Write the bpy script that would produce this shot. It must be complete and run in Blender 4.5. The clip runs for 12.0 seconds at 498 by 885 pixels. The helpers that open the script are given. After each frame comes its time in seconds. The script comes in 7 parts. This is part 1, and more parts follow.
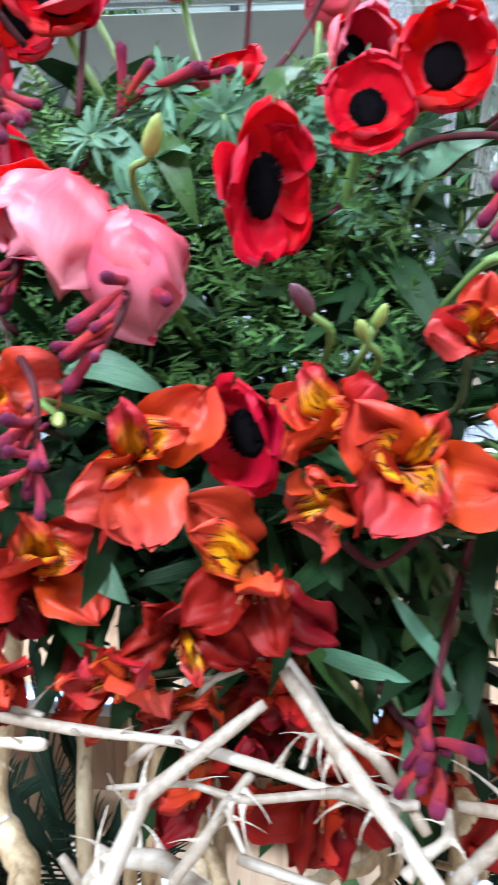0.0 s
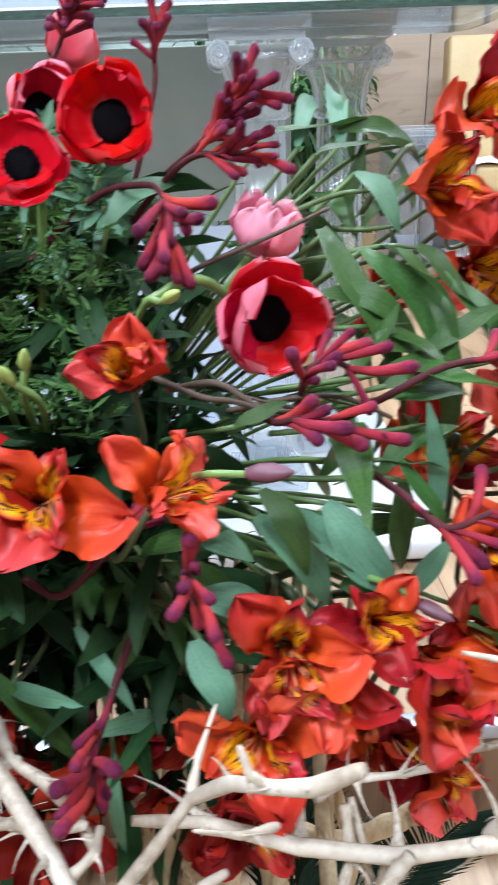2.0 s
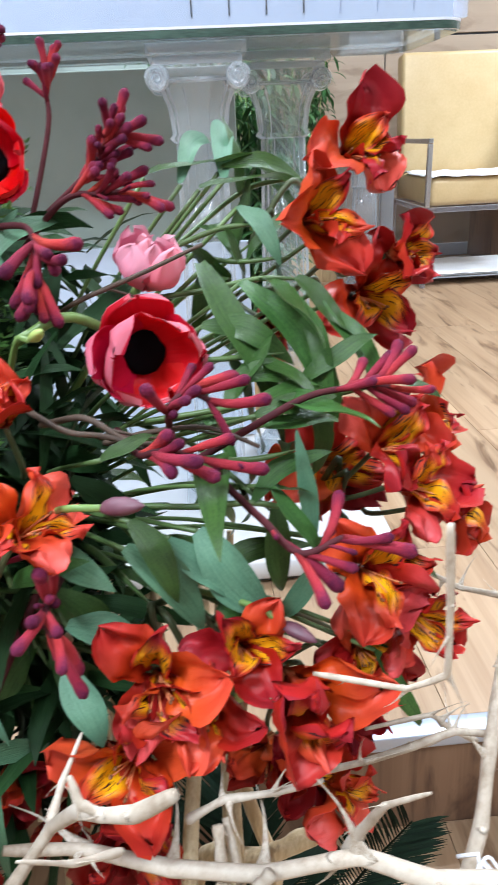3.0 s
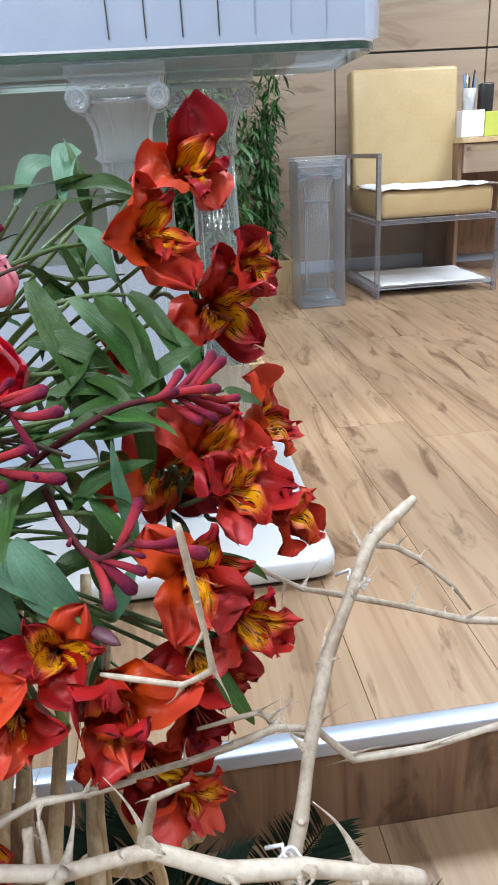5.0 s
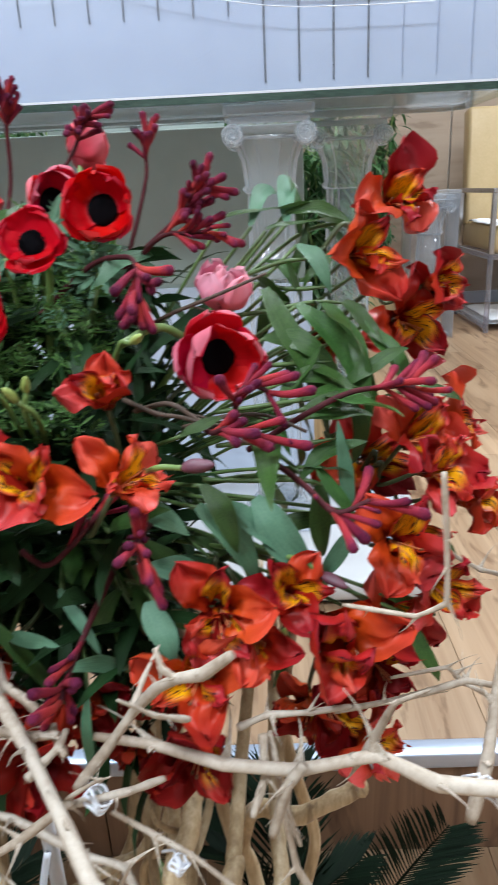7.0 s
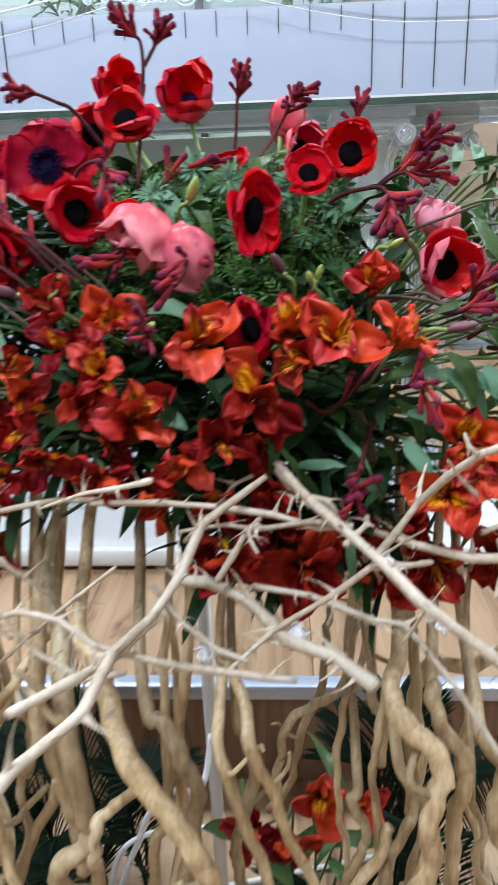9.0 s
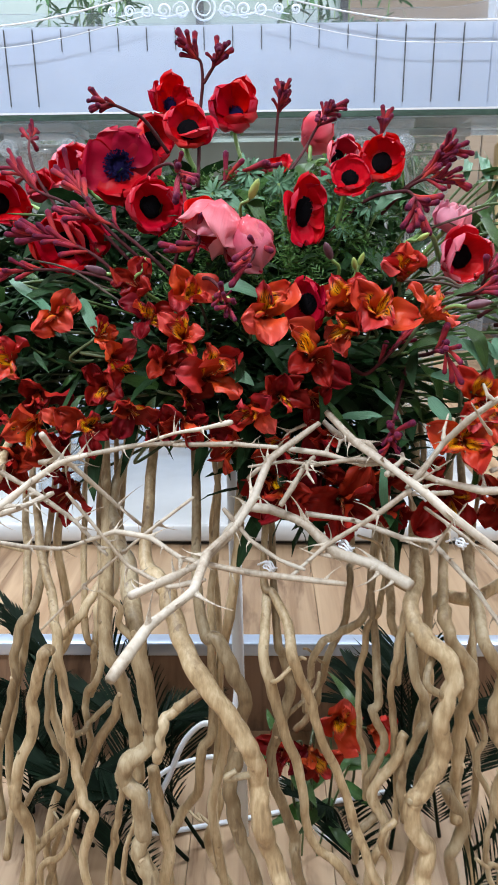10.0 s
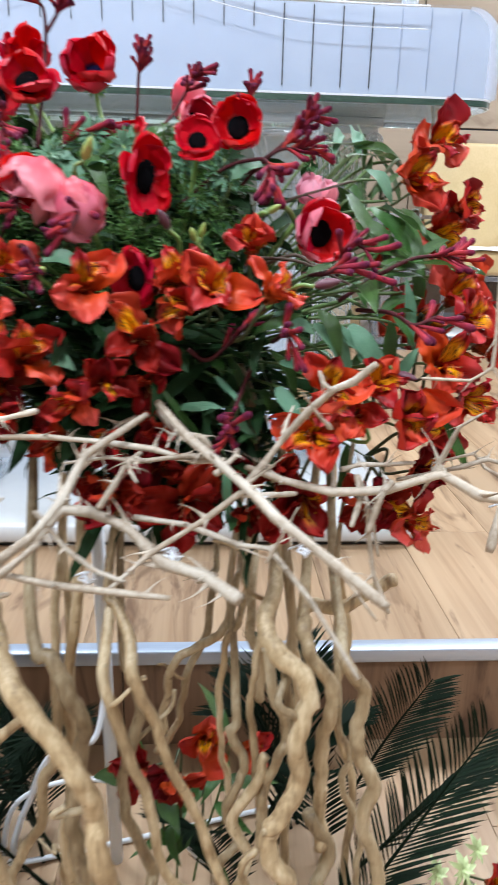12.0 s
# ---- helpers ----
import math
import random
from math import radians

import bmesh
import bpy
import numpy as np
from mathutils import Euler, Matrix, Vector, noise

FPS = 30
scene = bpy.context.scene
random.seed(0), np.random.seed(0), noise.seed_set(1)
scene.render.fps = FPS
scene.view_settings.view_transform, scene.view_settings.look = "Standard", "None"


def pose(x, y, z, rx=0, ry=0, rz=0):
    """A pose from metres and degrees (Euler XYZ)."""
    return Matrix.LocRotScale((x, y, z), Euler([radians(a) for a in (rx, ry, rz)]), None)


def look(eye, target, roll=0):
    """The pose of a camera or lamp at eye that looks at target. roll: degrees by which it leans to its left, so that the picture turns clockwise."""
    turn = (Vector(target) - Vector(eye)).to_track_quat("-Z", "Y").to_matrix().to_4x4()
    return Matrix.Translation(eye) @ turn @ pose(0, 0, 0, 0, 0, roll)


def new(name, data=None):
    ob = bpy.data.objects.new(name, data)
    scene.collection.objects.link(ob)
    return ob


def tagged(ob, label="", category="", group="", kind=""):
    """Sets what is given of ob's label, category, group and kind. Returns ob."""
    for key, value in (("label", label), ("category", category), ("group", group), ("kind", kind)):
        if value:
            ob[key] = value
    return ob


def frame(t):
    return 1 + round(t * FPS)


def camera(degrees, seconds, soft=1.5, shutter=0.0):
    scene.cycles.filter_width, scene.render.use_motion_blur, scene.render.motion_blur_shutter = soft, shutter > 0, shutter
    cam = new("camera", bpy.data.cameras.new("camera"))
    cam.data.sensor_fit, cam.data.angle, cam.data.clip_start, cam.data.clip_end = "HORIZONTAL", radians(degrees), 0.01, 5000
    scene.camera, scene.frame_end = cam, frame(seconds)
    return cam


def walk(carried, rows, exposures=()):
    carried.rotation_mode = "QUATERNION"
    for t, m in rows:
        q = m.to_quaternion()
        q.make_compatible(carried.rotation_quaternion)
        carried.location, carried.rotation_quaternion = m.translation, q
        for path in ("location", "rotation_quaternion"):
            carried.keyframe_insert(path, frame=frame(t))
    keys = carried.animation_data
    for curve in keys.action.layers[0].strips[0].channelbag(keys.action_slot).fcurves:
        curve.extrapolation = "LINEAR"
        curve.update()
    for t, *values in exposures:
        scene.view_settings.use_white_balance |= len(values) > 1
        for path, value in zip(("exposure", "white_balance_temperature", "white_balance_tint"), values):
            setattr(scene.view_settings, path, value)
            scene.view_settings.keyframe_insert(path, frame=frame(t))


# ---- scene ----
cam = camera(40.0, 12.0, shutter=0.7)
PATH = [
    (0, (0.438, 0.404, 0.841), (0.251, 2.18, -0.061), -1.2),
    (0.5, (0.459, 0.402, 0.844), (0.369, 2.187, -0.055), -1.1),
    (1, (0.489, 0.399, 0.841), (0.405, 2.209, -0.006), -2.3),
    (1.5, (0.507, 0.4, 0.845), (0.495, 2.209, -0.008), -2.0),
    (2, (0.532, 0.396, 0.848), (0.582, 2.208, 0.002), -2.1),
    (2.5, (0.557, 0.391, 0.853), (0.641, 2.209, 0.026), -2.6),
    (3, (0.575, 0.388, 0.857), (0.695, 2.209, 0.04), -2.7),
    (3.5, (0.596, 0.385, 0.861), (0.748, 2.209, 0.056), -3.0),
    (5.5, (0.648, 0.357, 0.855), (0.842, 2.19, 0.08), -3.5),
    (6, (0.629, 0.339, 0.859), (0.773, 2.186, 0.104), -3.0),
    (6.5, (0.598, 0.323, 0.86), (0.634, 2.19, 0.145), -3.1),
    (7, (0.575, 0.313, 0.858), (0.525, 2.188, 0.164), -2.8),
    (7.5, (0.55, 0.293, 0.853), (0.438, 2.172, 0.176), -2.3),
    (7.7, (0.541, 0.283, 0.855), (0.414, 2.157, 0.168), -2.4),
    (9.3, (0.412, 0.14, 0.805), (0.314, 2.038, 0.182), -1.6),
    (9.5, (0.399, 0.112, 0.805), (0.305, 2.009, 0.178), -1.3),
    (10, (0.382, 0.074, 0.805), (0.339, 1.974, 0.183), -0.6),
    (10.5, (0.372, 0.053, 0.805), (0.394, 1.953, 0.181), 0.6),
    (11, (0.373, 0.058, 0.802), (0.446, 1.958, 0.18), 1.5),
    (11.5, (0.406, 0.087, 0.789), (0.528, 1.986, 0.175), 1.8),
    (12, (0.464, 0.131, 0.784), (0.585, 2.026, 0.156), 1.5),
]
walk(cam, [(t, look(eye, target, roll)) for t, eye, target, roll in PATH], exposures=[(0, 0.94, 5900, 10), (1.5, 0.66, 6080, 10), (2.5, 0.62, 6250, 10), (3.5, 0.42, 6350, 10), (5.5, 0.08, 6450, 10), (7.5, 0.17, 6500, 10), (9.5, 0.23, 6550, 10), (10.5, 0.25, 6550, 10), (12, 0.38, 6500, 10)])

# ---- world and light ----
world = bpy.data.worlds.new("world")
scene.world = world
world.use_nodes = True
world.node_tree.nodes["Background"].inputs[0].default_value = (0.75, 0.85, 1.0, 1)
world.node_tree.nodes["Background"].inputs[1].default_value = 0.05


def area(name, x, y, z, sx, sy, power, colour):
    data = bpy.data.lights.new(name, "AREA")
    data.shape, data.size, data.size_y, data.energy, data.color = "RECTANGLE", sx, sy, power, colour
    ob = new(name, data)
    ob.location = (x, y, z)
    return ob


COOL = (0.79, 0.895, 1.0)
LIGHTS = [(-0.45, -0.3, 72), (1.5, -0.3, 32), (-0.9, 1.9, 62), (1.5, 1.9, 56), (3.2, 3.2, 60)]
for lx, ly, watts in LIGHTS:
    area("ceiling_lamp", lx, ly, 2.70, 0.9, 0.35, watts, COOL)


# ---- materials ----
def nodes_of(name):
    m = bpy.data.materials.new(name)
    m.use_nodes = True
    nt = m.node_tree
    return m, nt, nt.nodes["Principled BSDF"], nt.nodes["Material Output"]


def link(nt, a, b):
    nt.links.new(a, b)


def tex_coord(nt, kind, scale):
    tc = nt.nodes.new("ShaderNodeTexCoord")
    mp = nt.nodes.new("ShaderNodeMapping")
    mp.inputs["Scale"].default_value = scale
    link(nt, tc.outputs[kind], mp.inputs["Vector"])
    return mp.outputs["Vector"]


def noise_node(nt, vec, scale, detail=4.0, rough=0.55, distort=0.0):
    n = nt.nodes.new("ShaderNodeTexNoise")
    n.inputs["Scale"].default_value = scale
    n.inputs["Detail"].default_value = detail
    n.inputs["Roughness"].default_value = rough
    n.inputs["Distortion"].default_value = distort
    if vec is not None:
        link(nt, vec, n.inputs["Vector"])
    return n.outputs["Fac"]


def ramp(nt, fac, stops):
    r = nt.nodes.new("ShaderNodeValToRGB")
    el = r.color_ramp.elements
    el[0].position, el[0].color = stops[0][0], (*stops[0][1], 1)
    el[1].position, el[1].color = stops[-1][0], (*stops[-1][1], 1)
    for p, c in stops[1:-1]:
        e = el.new(p)
        e.color = (*c, 1)
    link(nt, fac, r.inputs["Fac"])
    return r.outputs["Color"]


def mixc(nt, fac, a, b, mode="MIX"):
    n = nt.nodes.new("ShaderNodeMix")
    n.data_type, n.blend_type = "RGBA", mode
    for sock, v in ((n.inputs[0], fac), (n.inputs[6], a), (n.inputs[7], b)):
        if isinstance(v, (int, float)):
            sock.default_value = v
        elif isinstance(v, tuple):
            sock.default_value = (*v, 1)
        else:
            link(nt, v, sock)
    return n.outputs[2]


def maths(nt, op, a, b=None, c=None):
    n = nt.nodes.new("ShaderNodeMath")
    n.operation = op
    for sock, v in zip(n.inputs, (a, b, c)):
        if v is None:
            continue
        if isinstance(v, (int, float)):
            sock.default_value = v
        else:
            link(nt, v, sock)
    return n.outputs[0]


def bump(nt, bsdf, height, strength, distance=0.002):
    b = nt.nodes.new("ShaderNodeBump")
    b.inputs["Strength"].default_value = strength
    b.inputs["Distance"].default_value = distance
    link(nt, height, b.inputs["Height"])
    link(nt, b.outputs["Normal"], bsdf.inputs["Normal"])


def rand_value(nt, colour, spread, hue=0.0):
    info = nt.nodes.new("ShaderNodeObjectInfo")
    hsv = nt.nodes.new("ShaderNodeHueSaturation")
    link(nt, colour, hsv.inputs["Color"])
    v = maths(nt, "MULTIPLY_ADD", info.outputs["Random"], 2 * spread, 1 - spread)
    link(nt, v, hsv.inputs["Value"])
    if hue:
        link(nt, maths(nt, "MULTIPLY_ADD", info.outputs["Random"], 2 * hue, 0.5 - hue), hsv.inputs["Hue"])
    return hsv.outputs["Color"]


def translucent(nt, bsdf, out, colour, share):
    tr = nt.nodes.new("ShaderNodeBsdfTranslucent")
    link(nt, colour, tr.inputs["Color"])
    mx = nt.nodes.new("ShaderNodeMixShader")
    mx.inputs[0].default_value = share
    link(nt, bsdf.outputs[0], mx.inputs[1])
    link(nt, tr.outputs[0], mx.inputs[2])
    link(nt, mx.outputs[0], out.inputs["Surface"])


def plain(name, c1, c2, scale=20, rough=0.5, bumps=0.15, metal=0.0, stretch=(1, 1, 1), spread=0.0, coord="Object", dist=0.002, coat=0.0):
    """Two tones of one surface, mottled at two scales, with fine relief."""
    m, nt, bs, out = nodes_of(name)
    vec = tex_coord(nt, coord, stretch)
    big = noise_node(nt, vec, scale * 0.25, 3)
    fine = noise_node(nt, vec, scale * 2.5, 6)
    f = maths(nt, "MULTIPLY_ADD", fine, 0.45, maths(nt, "MULTIPLY", big, 0.55))
    col = ramp(nt, f, [(0.32, c1), (0.68, c2)])
    if spread:
        col = rand_value(nt, col, spread)
    link(nt, col, bs.inputs["Base Color"])
    link(nt, maths(nt, "MULTIPLY_ADD", fine, 0.2, rough - 0.1), bs.inputs["Roughness"])
    bs.inputs["Metallic"].default_value = metal
    bs.inputs["Coat Weight"].default_value = coat
    if bumps:
        bump(nt, bs, f, bumps, dist)
    return m


def petal_mat(name, low, mid, tip, patch=None, turn=0.5, spread=0.12, hue=0.008, share=0.18, sheen=0.0, rough=0.45, vein=0.25, shine=0.14):
    """A petal: tones from claw to tip, lengthwise veins, and a yellow patch with dark dashes where it has one."""
    m, nt, bs, out = nodes_of(name)
    tc = nt.nodes.new("ShaderNodeTexCoord")
    sep = nt.nodes.new("ShaderNodeSeparateXYZ")
    link(nt, tc.outputs["UV"], sep.inputs[0])
    u, v = sep.outputs[0], sep.outputs[1]
    vein_vec = nt.nodes.new("ShaderNodeMapping")
    vein_vec.inputs["Scale"].default_value = (22, 1.6, 1)
    link(nt, tc.outputs["UV"], vein_vec.inputs["Vector"])
    info = nt.nodes.new("ShaderNodeObjectInfo")
    comb = nt.nodes.new("ShaderNodeCombineXYZ")
    link(nt, maths(nt, "MULTIPLY", info.outputs["Random"], 37.0), comb.inputs[2])
    link(nt, comb.outputs[0], vein_vec.inputs["Location"])
    veins = noise_node(nt, vein_vec.outputs["Vector"], 1.0, 3, 0.6)
    blot = noise_node(nt, tex_coord(nt, "Object", (1, 1, 1)), 90, 3)
    vv = maths(nt, "ADD", v, maths(nt, "MULTIPLY_ADD", blot, 0.3, -0.15))
    col = ramp(nt, vv, [(0.05, low), (turn, mid), (0.97, tip)])
    col = mixc(nt, maths(nt, "MULTIPLY", ramp(nt, veins, [(0.45, (0, 0, 0)), (0.75, (1, 1, 1))]), vein), col, mixc(nt, 1.0, col, (0.62, 0.45, 0.5), "MULTIPLY"))
    if patch:
        au = maths(nt, "ABSOLUTE", maths(nt, "SUBTRACT", u, 0.5))
        mask = maths(nt, "MULTIPLY", ramp(nt, au, [(0.30, (1, 1, 1)), (0.46, (0, 0, 0))]),
                     ramp(nt, vv, [(0.16, (0, 0, 0)), (0.28, (1, 1, 1)), (0.60, (1, 1, 1)), (0.80, (0, 0, 0))]))
        col = mixc(nt, mask, col, patch)
        dash_vec = nt.nodes.new("ShaderNodeMapping")
        dash_vec.inputs["Scale"].default_value = (30, 4.2, 1)
        link(nt, tc.outputs["UV"], dash_vec.inputs["Vector"])
        link(nt, comb.outputs[0], dash_vec.inputs["Location"])
        dash = noise_node(nt, dash_vec.outputs["Vector"], 1.0, 1, 0.4)
        dm = maths(nt, "MULTIPLY", ramp(nt, dash, [(0.585, (0, 0, 0)), (0.625, (1, 1, 1))]),
                   ramp(nt, v, [(0.2, (0, 0, 0)), (0.3, (1, 1, 1)), (0.78, (1, 1, 1)), (0.88, (0, 0, 0))]))
        col = mixc(nt, dm, col, (0.05, 0.008, 0.01))
    col = rand_value(nt, col, spread, hue)
    link(nt, col, bs.inputs["Base Color"])
    bs.inputs["Roughness"].default_value = rough
    bs.inputs["Sheen Weight"].default_value = sheen
    bs.inputs["Specular IOR Level"].default_value = shine
    bump(nt, bs, veins, 0.9 * vein, 0.0014)
    translucent(nt, bs, out, col, share)
    return m


def leaf_mat(name, dark, light, spread=0.25, rough=0.38, share=0.15, shine=0.4):
    m, nt, bs, out = nodes_of(name)
    tc = nt.nodes.new("ShaderNodeTexCoord")
    mp = nt.nodes.new("ShaderNodeMapping")
    mp.inputs["Scale"].default_value = (9, 1.2, 1)
    link(nt, tc.outputs["UV"], mp.inputs["Vector"])
    veins = noise_node(nt, mp.outputs["Vector"], 2.0, 3)
    blot = noise_node(nt, tex_coord(nt, "Object", (1, 1, 1)), 45, 4)
    col = ramp(nt, maths(nt, "MULTIPLY_ADD", veins, 0.6, maths(nt, "MULTIPLY", blot, 0.4)), [(0.3, dark), (0.7, light)])
    geo = nt.nodes.new("ShaderNodeNewGeometry")
    hsv = nt.nodes.new("ShaderNodeHueSaturation")
    link(nt, col, hsv.inputs["Color"])
    link(nt, maths(nt, "MULTIPLY_ADD", geo.outputs["Random Per Island"], 2 * spread, 1 - spread), hsv.inputs["Value"])
    col = rand_value(nt, hsv.outputs["Color"], spread * 0.6, 0.012)
    link(nt, col, bs.inputs["Base Color"])
    bs.inputs["Roughness"].default_value = rough
    bs.inputs["Specular IOR Level"].default_value = shine
    bump(nt, bs, veins, 0.4, 0.0012)
    translucent(nt, bs, out, col, share)
    return m


def bud_mat(name):
    """Velvety tube: orange-red foot, maroon middle, dark purple tip."""
    m, nt, bs, out = nodes_of(name)
    tc = nt.nodes.new("ShaderNodeTexCoord")
    sep = nt.nodes.new("ShaderNodeSeparateXYZ")
    link(nt, tc.outputs["Object"], sep.inputs[0])
    n = noise_node(nt, tc.outputs["Object"], 7, 5, 0.7)
    f = maths(nt, "ADD", sep.outputs[2], maths(nt, "MULTIPLY_ADD", n, 0.6, -0.3))
    col = ramp(nt, f, [(0.0, (0.17, 0.014, 0.020)), (0.35, (0.33, 0.028, 0.040)), (0.70, (0.28, 0.022, 0.044)), (0.97, (0.10, 0.011, 0.040))])
    col = rand_value(nt, col, 0.4, 0.012)
    link(nt, col, bs.inputs["Base Color"])
    bs.inputs["Roughness"].default_value = 0.7
    bs.inputs["Sheen Weight"].default_value = 0.06
    bs.inputs["Sheen Tint"].default_value = (0.9, 0.35, 0.4, 1)
    bs.inputs["Specular IOR Level"].default_value = 0.1
    bump(nt, bs, noise_node(nt, tc.outputs["Object"], 40, 3), 0.5, 0.002)
    return m


def glass_mat(name, colour, clear, rough=0.03, haze=0.4):
    """Thin clear acrylic: most light goes straight through, the rest is mirrored."""
    m, nt, bs, out = nodes_of(name)
    tr = nt.nodes.new("ShaderNodeBsdfTransparent")
    tr.inputs[0].default_value = (*colour, 1)
    bs.inputs["Base Color"].default_value = (*colour, 1)
    bs.inputs["Roughness"].default_value = rough
    bs.inputs["Transmission Weight"].default_value = 0.0
    gl = nt.nodes.new("ShaderNodeBsdfGlossy")
    gl.inputs["Roughness"].default_value = rough
    hz = nt.nodes.new("ShaderNodeBsdfDiffuse")
    hz.inputs[0].default_value = (0.85, 0.88, 0.92, 1)
    sheen = nt.nodes.new("ShaderNodeMixShader")
    sheen.inputs[0].default_value = haze
    link(nt, gl.outputs[0], sheen.inputs[1])
    link(nt, hz.outputs[0], sheen.inputs[2])
    lw = nt.nodes.new("ShaderNodeLayerWeight")
    lw.inputs["Blend"].default_value = 0.18
    mx = nt.nodes.new("ShaderNodeMixShader")
    link(nt, maths(nt, "MINIMUM", maths(nt, "ADD", lw.outputs["Fresnel"], 1 - clear), 0.6), mx.inputs[0])
    link(nt, tr.outputs[0], mx.inputs[1])
    link(nt, sheen.outputs[0], mx.inputs[2])
    link(nt, mx.outputs[0], out.inputs["Surface"])
    return m


def wood_mat(name, dark, mid, light, axis=0, rough=0.35, spread=0.12, size=1.0):
    """Sawn oak: long grain along one axis, darker heart streaks and knots."""
    m, nt, bs, out = nodes_of(name)
    s = [34.0 * size] * 3
    s[axis] = 0.7 * size
    info = nt.nodes.new("ShaderNodeObjectInfo")
    tc = nt.nodes.new("ShaderNodeTexCoord")
    comb = nt.nodes.new("ShaderNodeCombineXYZ")
    for i in range(3):
        link(nt, maths(nt, "MULTIPLY", info.outputs["Random"], 11.0 + 7 * i), comb.inputs[i])
    add = nt.nodes.new("ShaderNodeVectorMath")
    link(nt, tc.outputs["Object"], add.inputs[0])
    link(nt, comb.outputs[0], add.inputs[1])
    mp = nt.nodes.new("ShaderNodeMapping")
    mp.inputs["Scale"].default_value = s
    link(nt, add.outputs[0], mp.inputs["Vector"])
    grain = noise_node(nt, mp.outputs["Vector"], 1.0, 6, 0.62, 0.6)
    s2 = [11.0 * size] * 3
    s2[axis] = 0.9 * size
    mp2 = nt.nodes.new("ShaderNodeMapping")
    mp2.inputs["Scale"].default_value = s2
    link(nt, add.outputs[0], mp2.inputs["Vector"])
    heart = noise_node(nt, mp2.outputs["Vector"], 1.0, 5, 0.6, 1.5)
    mp3 = nt.nodes.new("ShaderNodeMapping")
    s3 = [15.0 * size] * 3
    s3[axis] = 3.5 * size
    mp3.inputs["Scale"].default_value = s3
    link(nt, add.outputs[0], mp3.inputs["Vector"])
    knots = noise_node(nt, mp3.outputs["Vector"], 1.0, 4, 0.6, 1.2)
    col = ramp(nt, grain, [(0.25, mid), (0.6, light), (0.9, light)])
    col = mixc(nt, ramp(nt, heart, [(0.54, (0, 0, 0)), (0.72, (1, 1, 1))]), col, mixc(nt, grain, dark, mid))
    col = mixc(nt, maths(nt, "MULTIPLY", ramp(nt, knots, [(0.54, (0, 0, 0)), (0.68, (1, 1, 1))]), 0.85), col, dark)
    col = rand_value(nt, col, spread)
    link(nt, col, bs.inputs["Base Color"])
    link(nt, maths(nt, "MULTIPLY_ADD", grain, 0.2, rough - 0.1), bs.inputs["Roughness"])
    bump(nt, bs, grain, 0.12, 0.001)
    return m


M_FLOOR = wood_mat("laminate_oak", (0.115, 0.053, 0.024), (0.28, 0.165, 0.092), (0.41, 0.275, 0.17), 0, 0.4, 0.12)
M_RISER = wood_mat("riser_wood", (0.07, 0.033, 0.02), (0.18, 0.095, 0.055), (0.27, 0.16, 0.10), 2, 0.45)
M_WALLWOOD = wood_mat("wall_veneer", (0.24, 0.17, 0.12), (0.33, 0.245, 0.18), (0.38, 0.29, 0.215), 0, 0.5, 0.05, 0.5)
M_POTWOOD = wood_mat("pot_wood", (0.35, 0.22, 0.10), (0.50, 0.34, 0.17), (0.62, 0.46, 0.26), 2, 0.5)
M_WALL = plain("wall_paint", (0.60, 0.58, 0.55), (0.68, 0.66, 0.63), 6, 0.8, 0.1)
M_CEIL = plain("ceiling_paint", (0.75, 0.75, 0.75), (0.82, 0.82, 0.82), 6, 0.85, 0.08)
M_SCREEN = plain("screen_grey_green", (0.29, 0.35, 0.325), (0.37, 0.43, 0.40), 5, 0.45, 0.05)
M_ALU = plain("nosing_aluminium", (0.46, 0.53, 0.67), (0.56, 0.63, 0.76), 14, 0.36, 0.05, 0.65, (0.2, 6, 6))
M_WHITE = plain("white_lacquer", (0.60, 0.62, 0.65), (0.68, 0.69, 0.71), 8, 0.22, 0.03, 0, (1, 1, 1), 0, "Object", 0.001, 0.4)
M_LINER = plain("white_liner", (0.50, 0.565, 0.69), (0.57, 0.635, 0.75), 9, 0.5, 0.05)
M_DARK = plain("dark_gap", (0.015, 0.015, 0.018), (0.03, 0.03, 0.035), 20, 0.6, 0.05)
M_FOOT = plain("dark_underside", (0.02, 0.02, 0.02), (0.05, 0.045, 0.04), 30, 0.7, 0.1)
M_CREAM = plain("cream_leather", (0.52, 0.375, 0.19), (0.60, 0.45, 0.245), 40, 0.42, 0.25)
M_CHROME = plain("chrome", (0.55, 0.56, 0.60), (0.70, 0.71, 0.74), 20, 0.22, 0.02, 1.0)
M_PAPER = plain("white_paper", (0.75, 0.77, 0.80), (0.84, 0.85, 0.87), 15, 0.7, 0.1)
M_LIME = plain("lime_card", (0.50, 0.56, 0.08), (0.58, 0.64, 0.13), 15, 0.6, 0.05)
M_BLACK = plain("black_plastic", (0.012, 0.012, 0.014), (0.03, 0.03, 0.033), 25, 0.4, 0.05)
M_BLUE = plain("blue_plastic", (0.08, 0.22, 0.42), (0.12, 0.30, 0.52), 25, 0.4, 0.05)
M_CABLE = plain("white_cable", (0.70, 0.74, 0.82), (0.80, 0.83, 0.88), 25, 0.4, 0.05)
# White of the plastic ties, also of the painted glints on glass and acrylic.
M_TIEGLINT = plain("white_tie_and_glint", (0.72, 0.76, 0.84), (0.84, 0.87, 0.92), 60, 0.3, 0.1)
M_ACRYLIC = glass_mat("clear_acrylic", (0.97, 0.98, 1.0), 0.97, 0.05, 0.55)
M_COLUMN = glass_mat("column_acrylic", (0.92, 0.95, 0.97), 0.86, 0.10, 0.6)
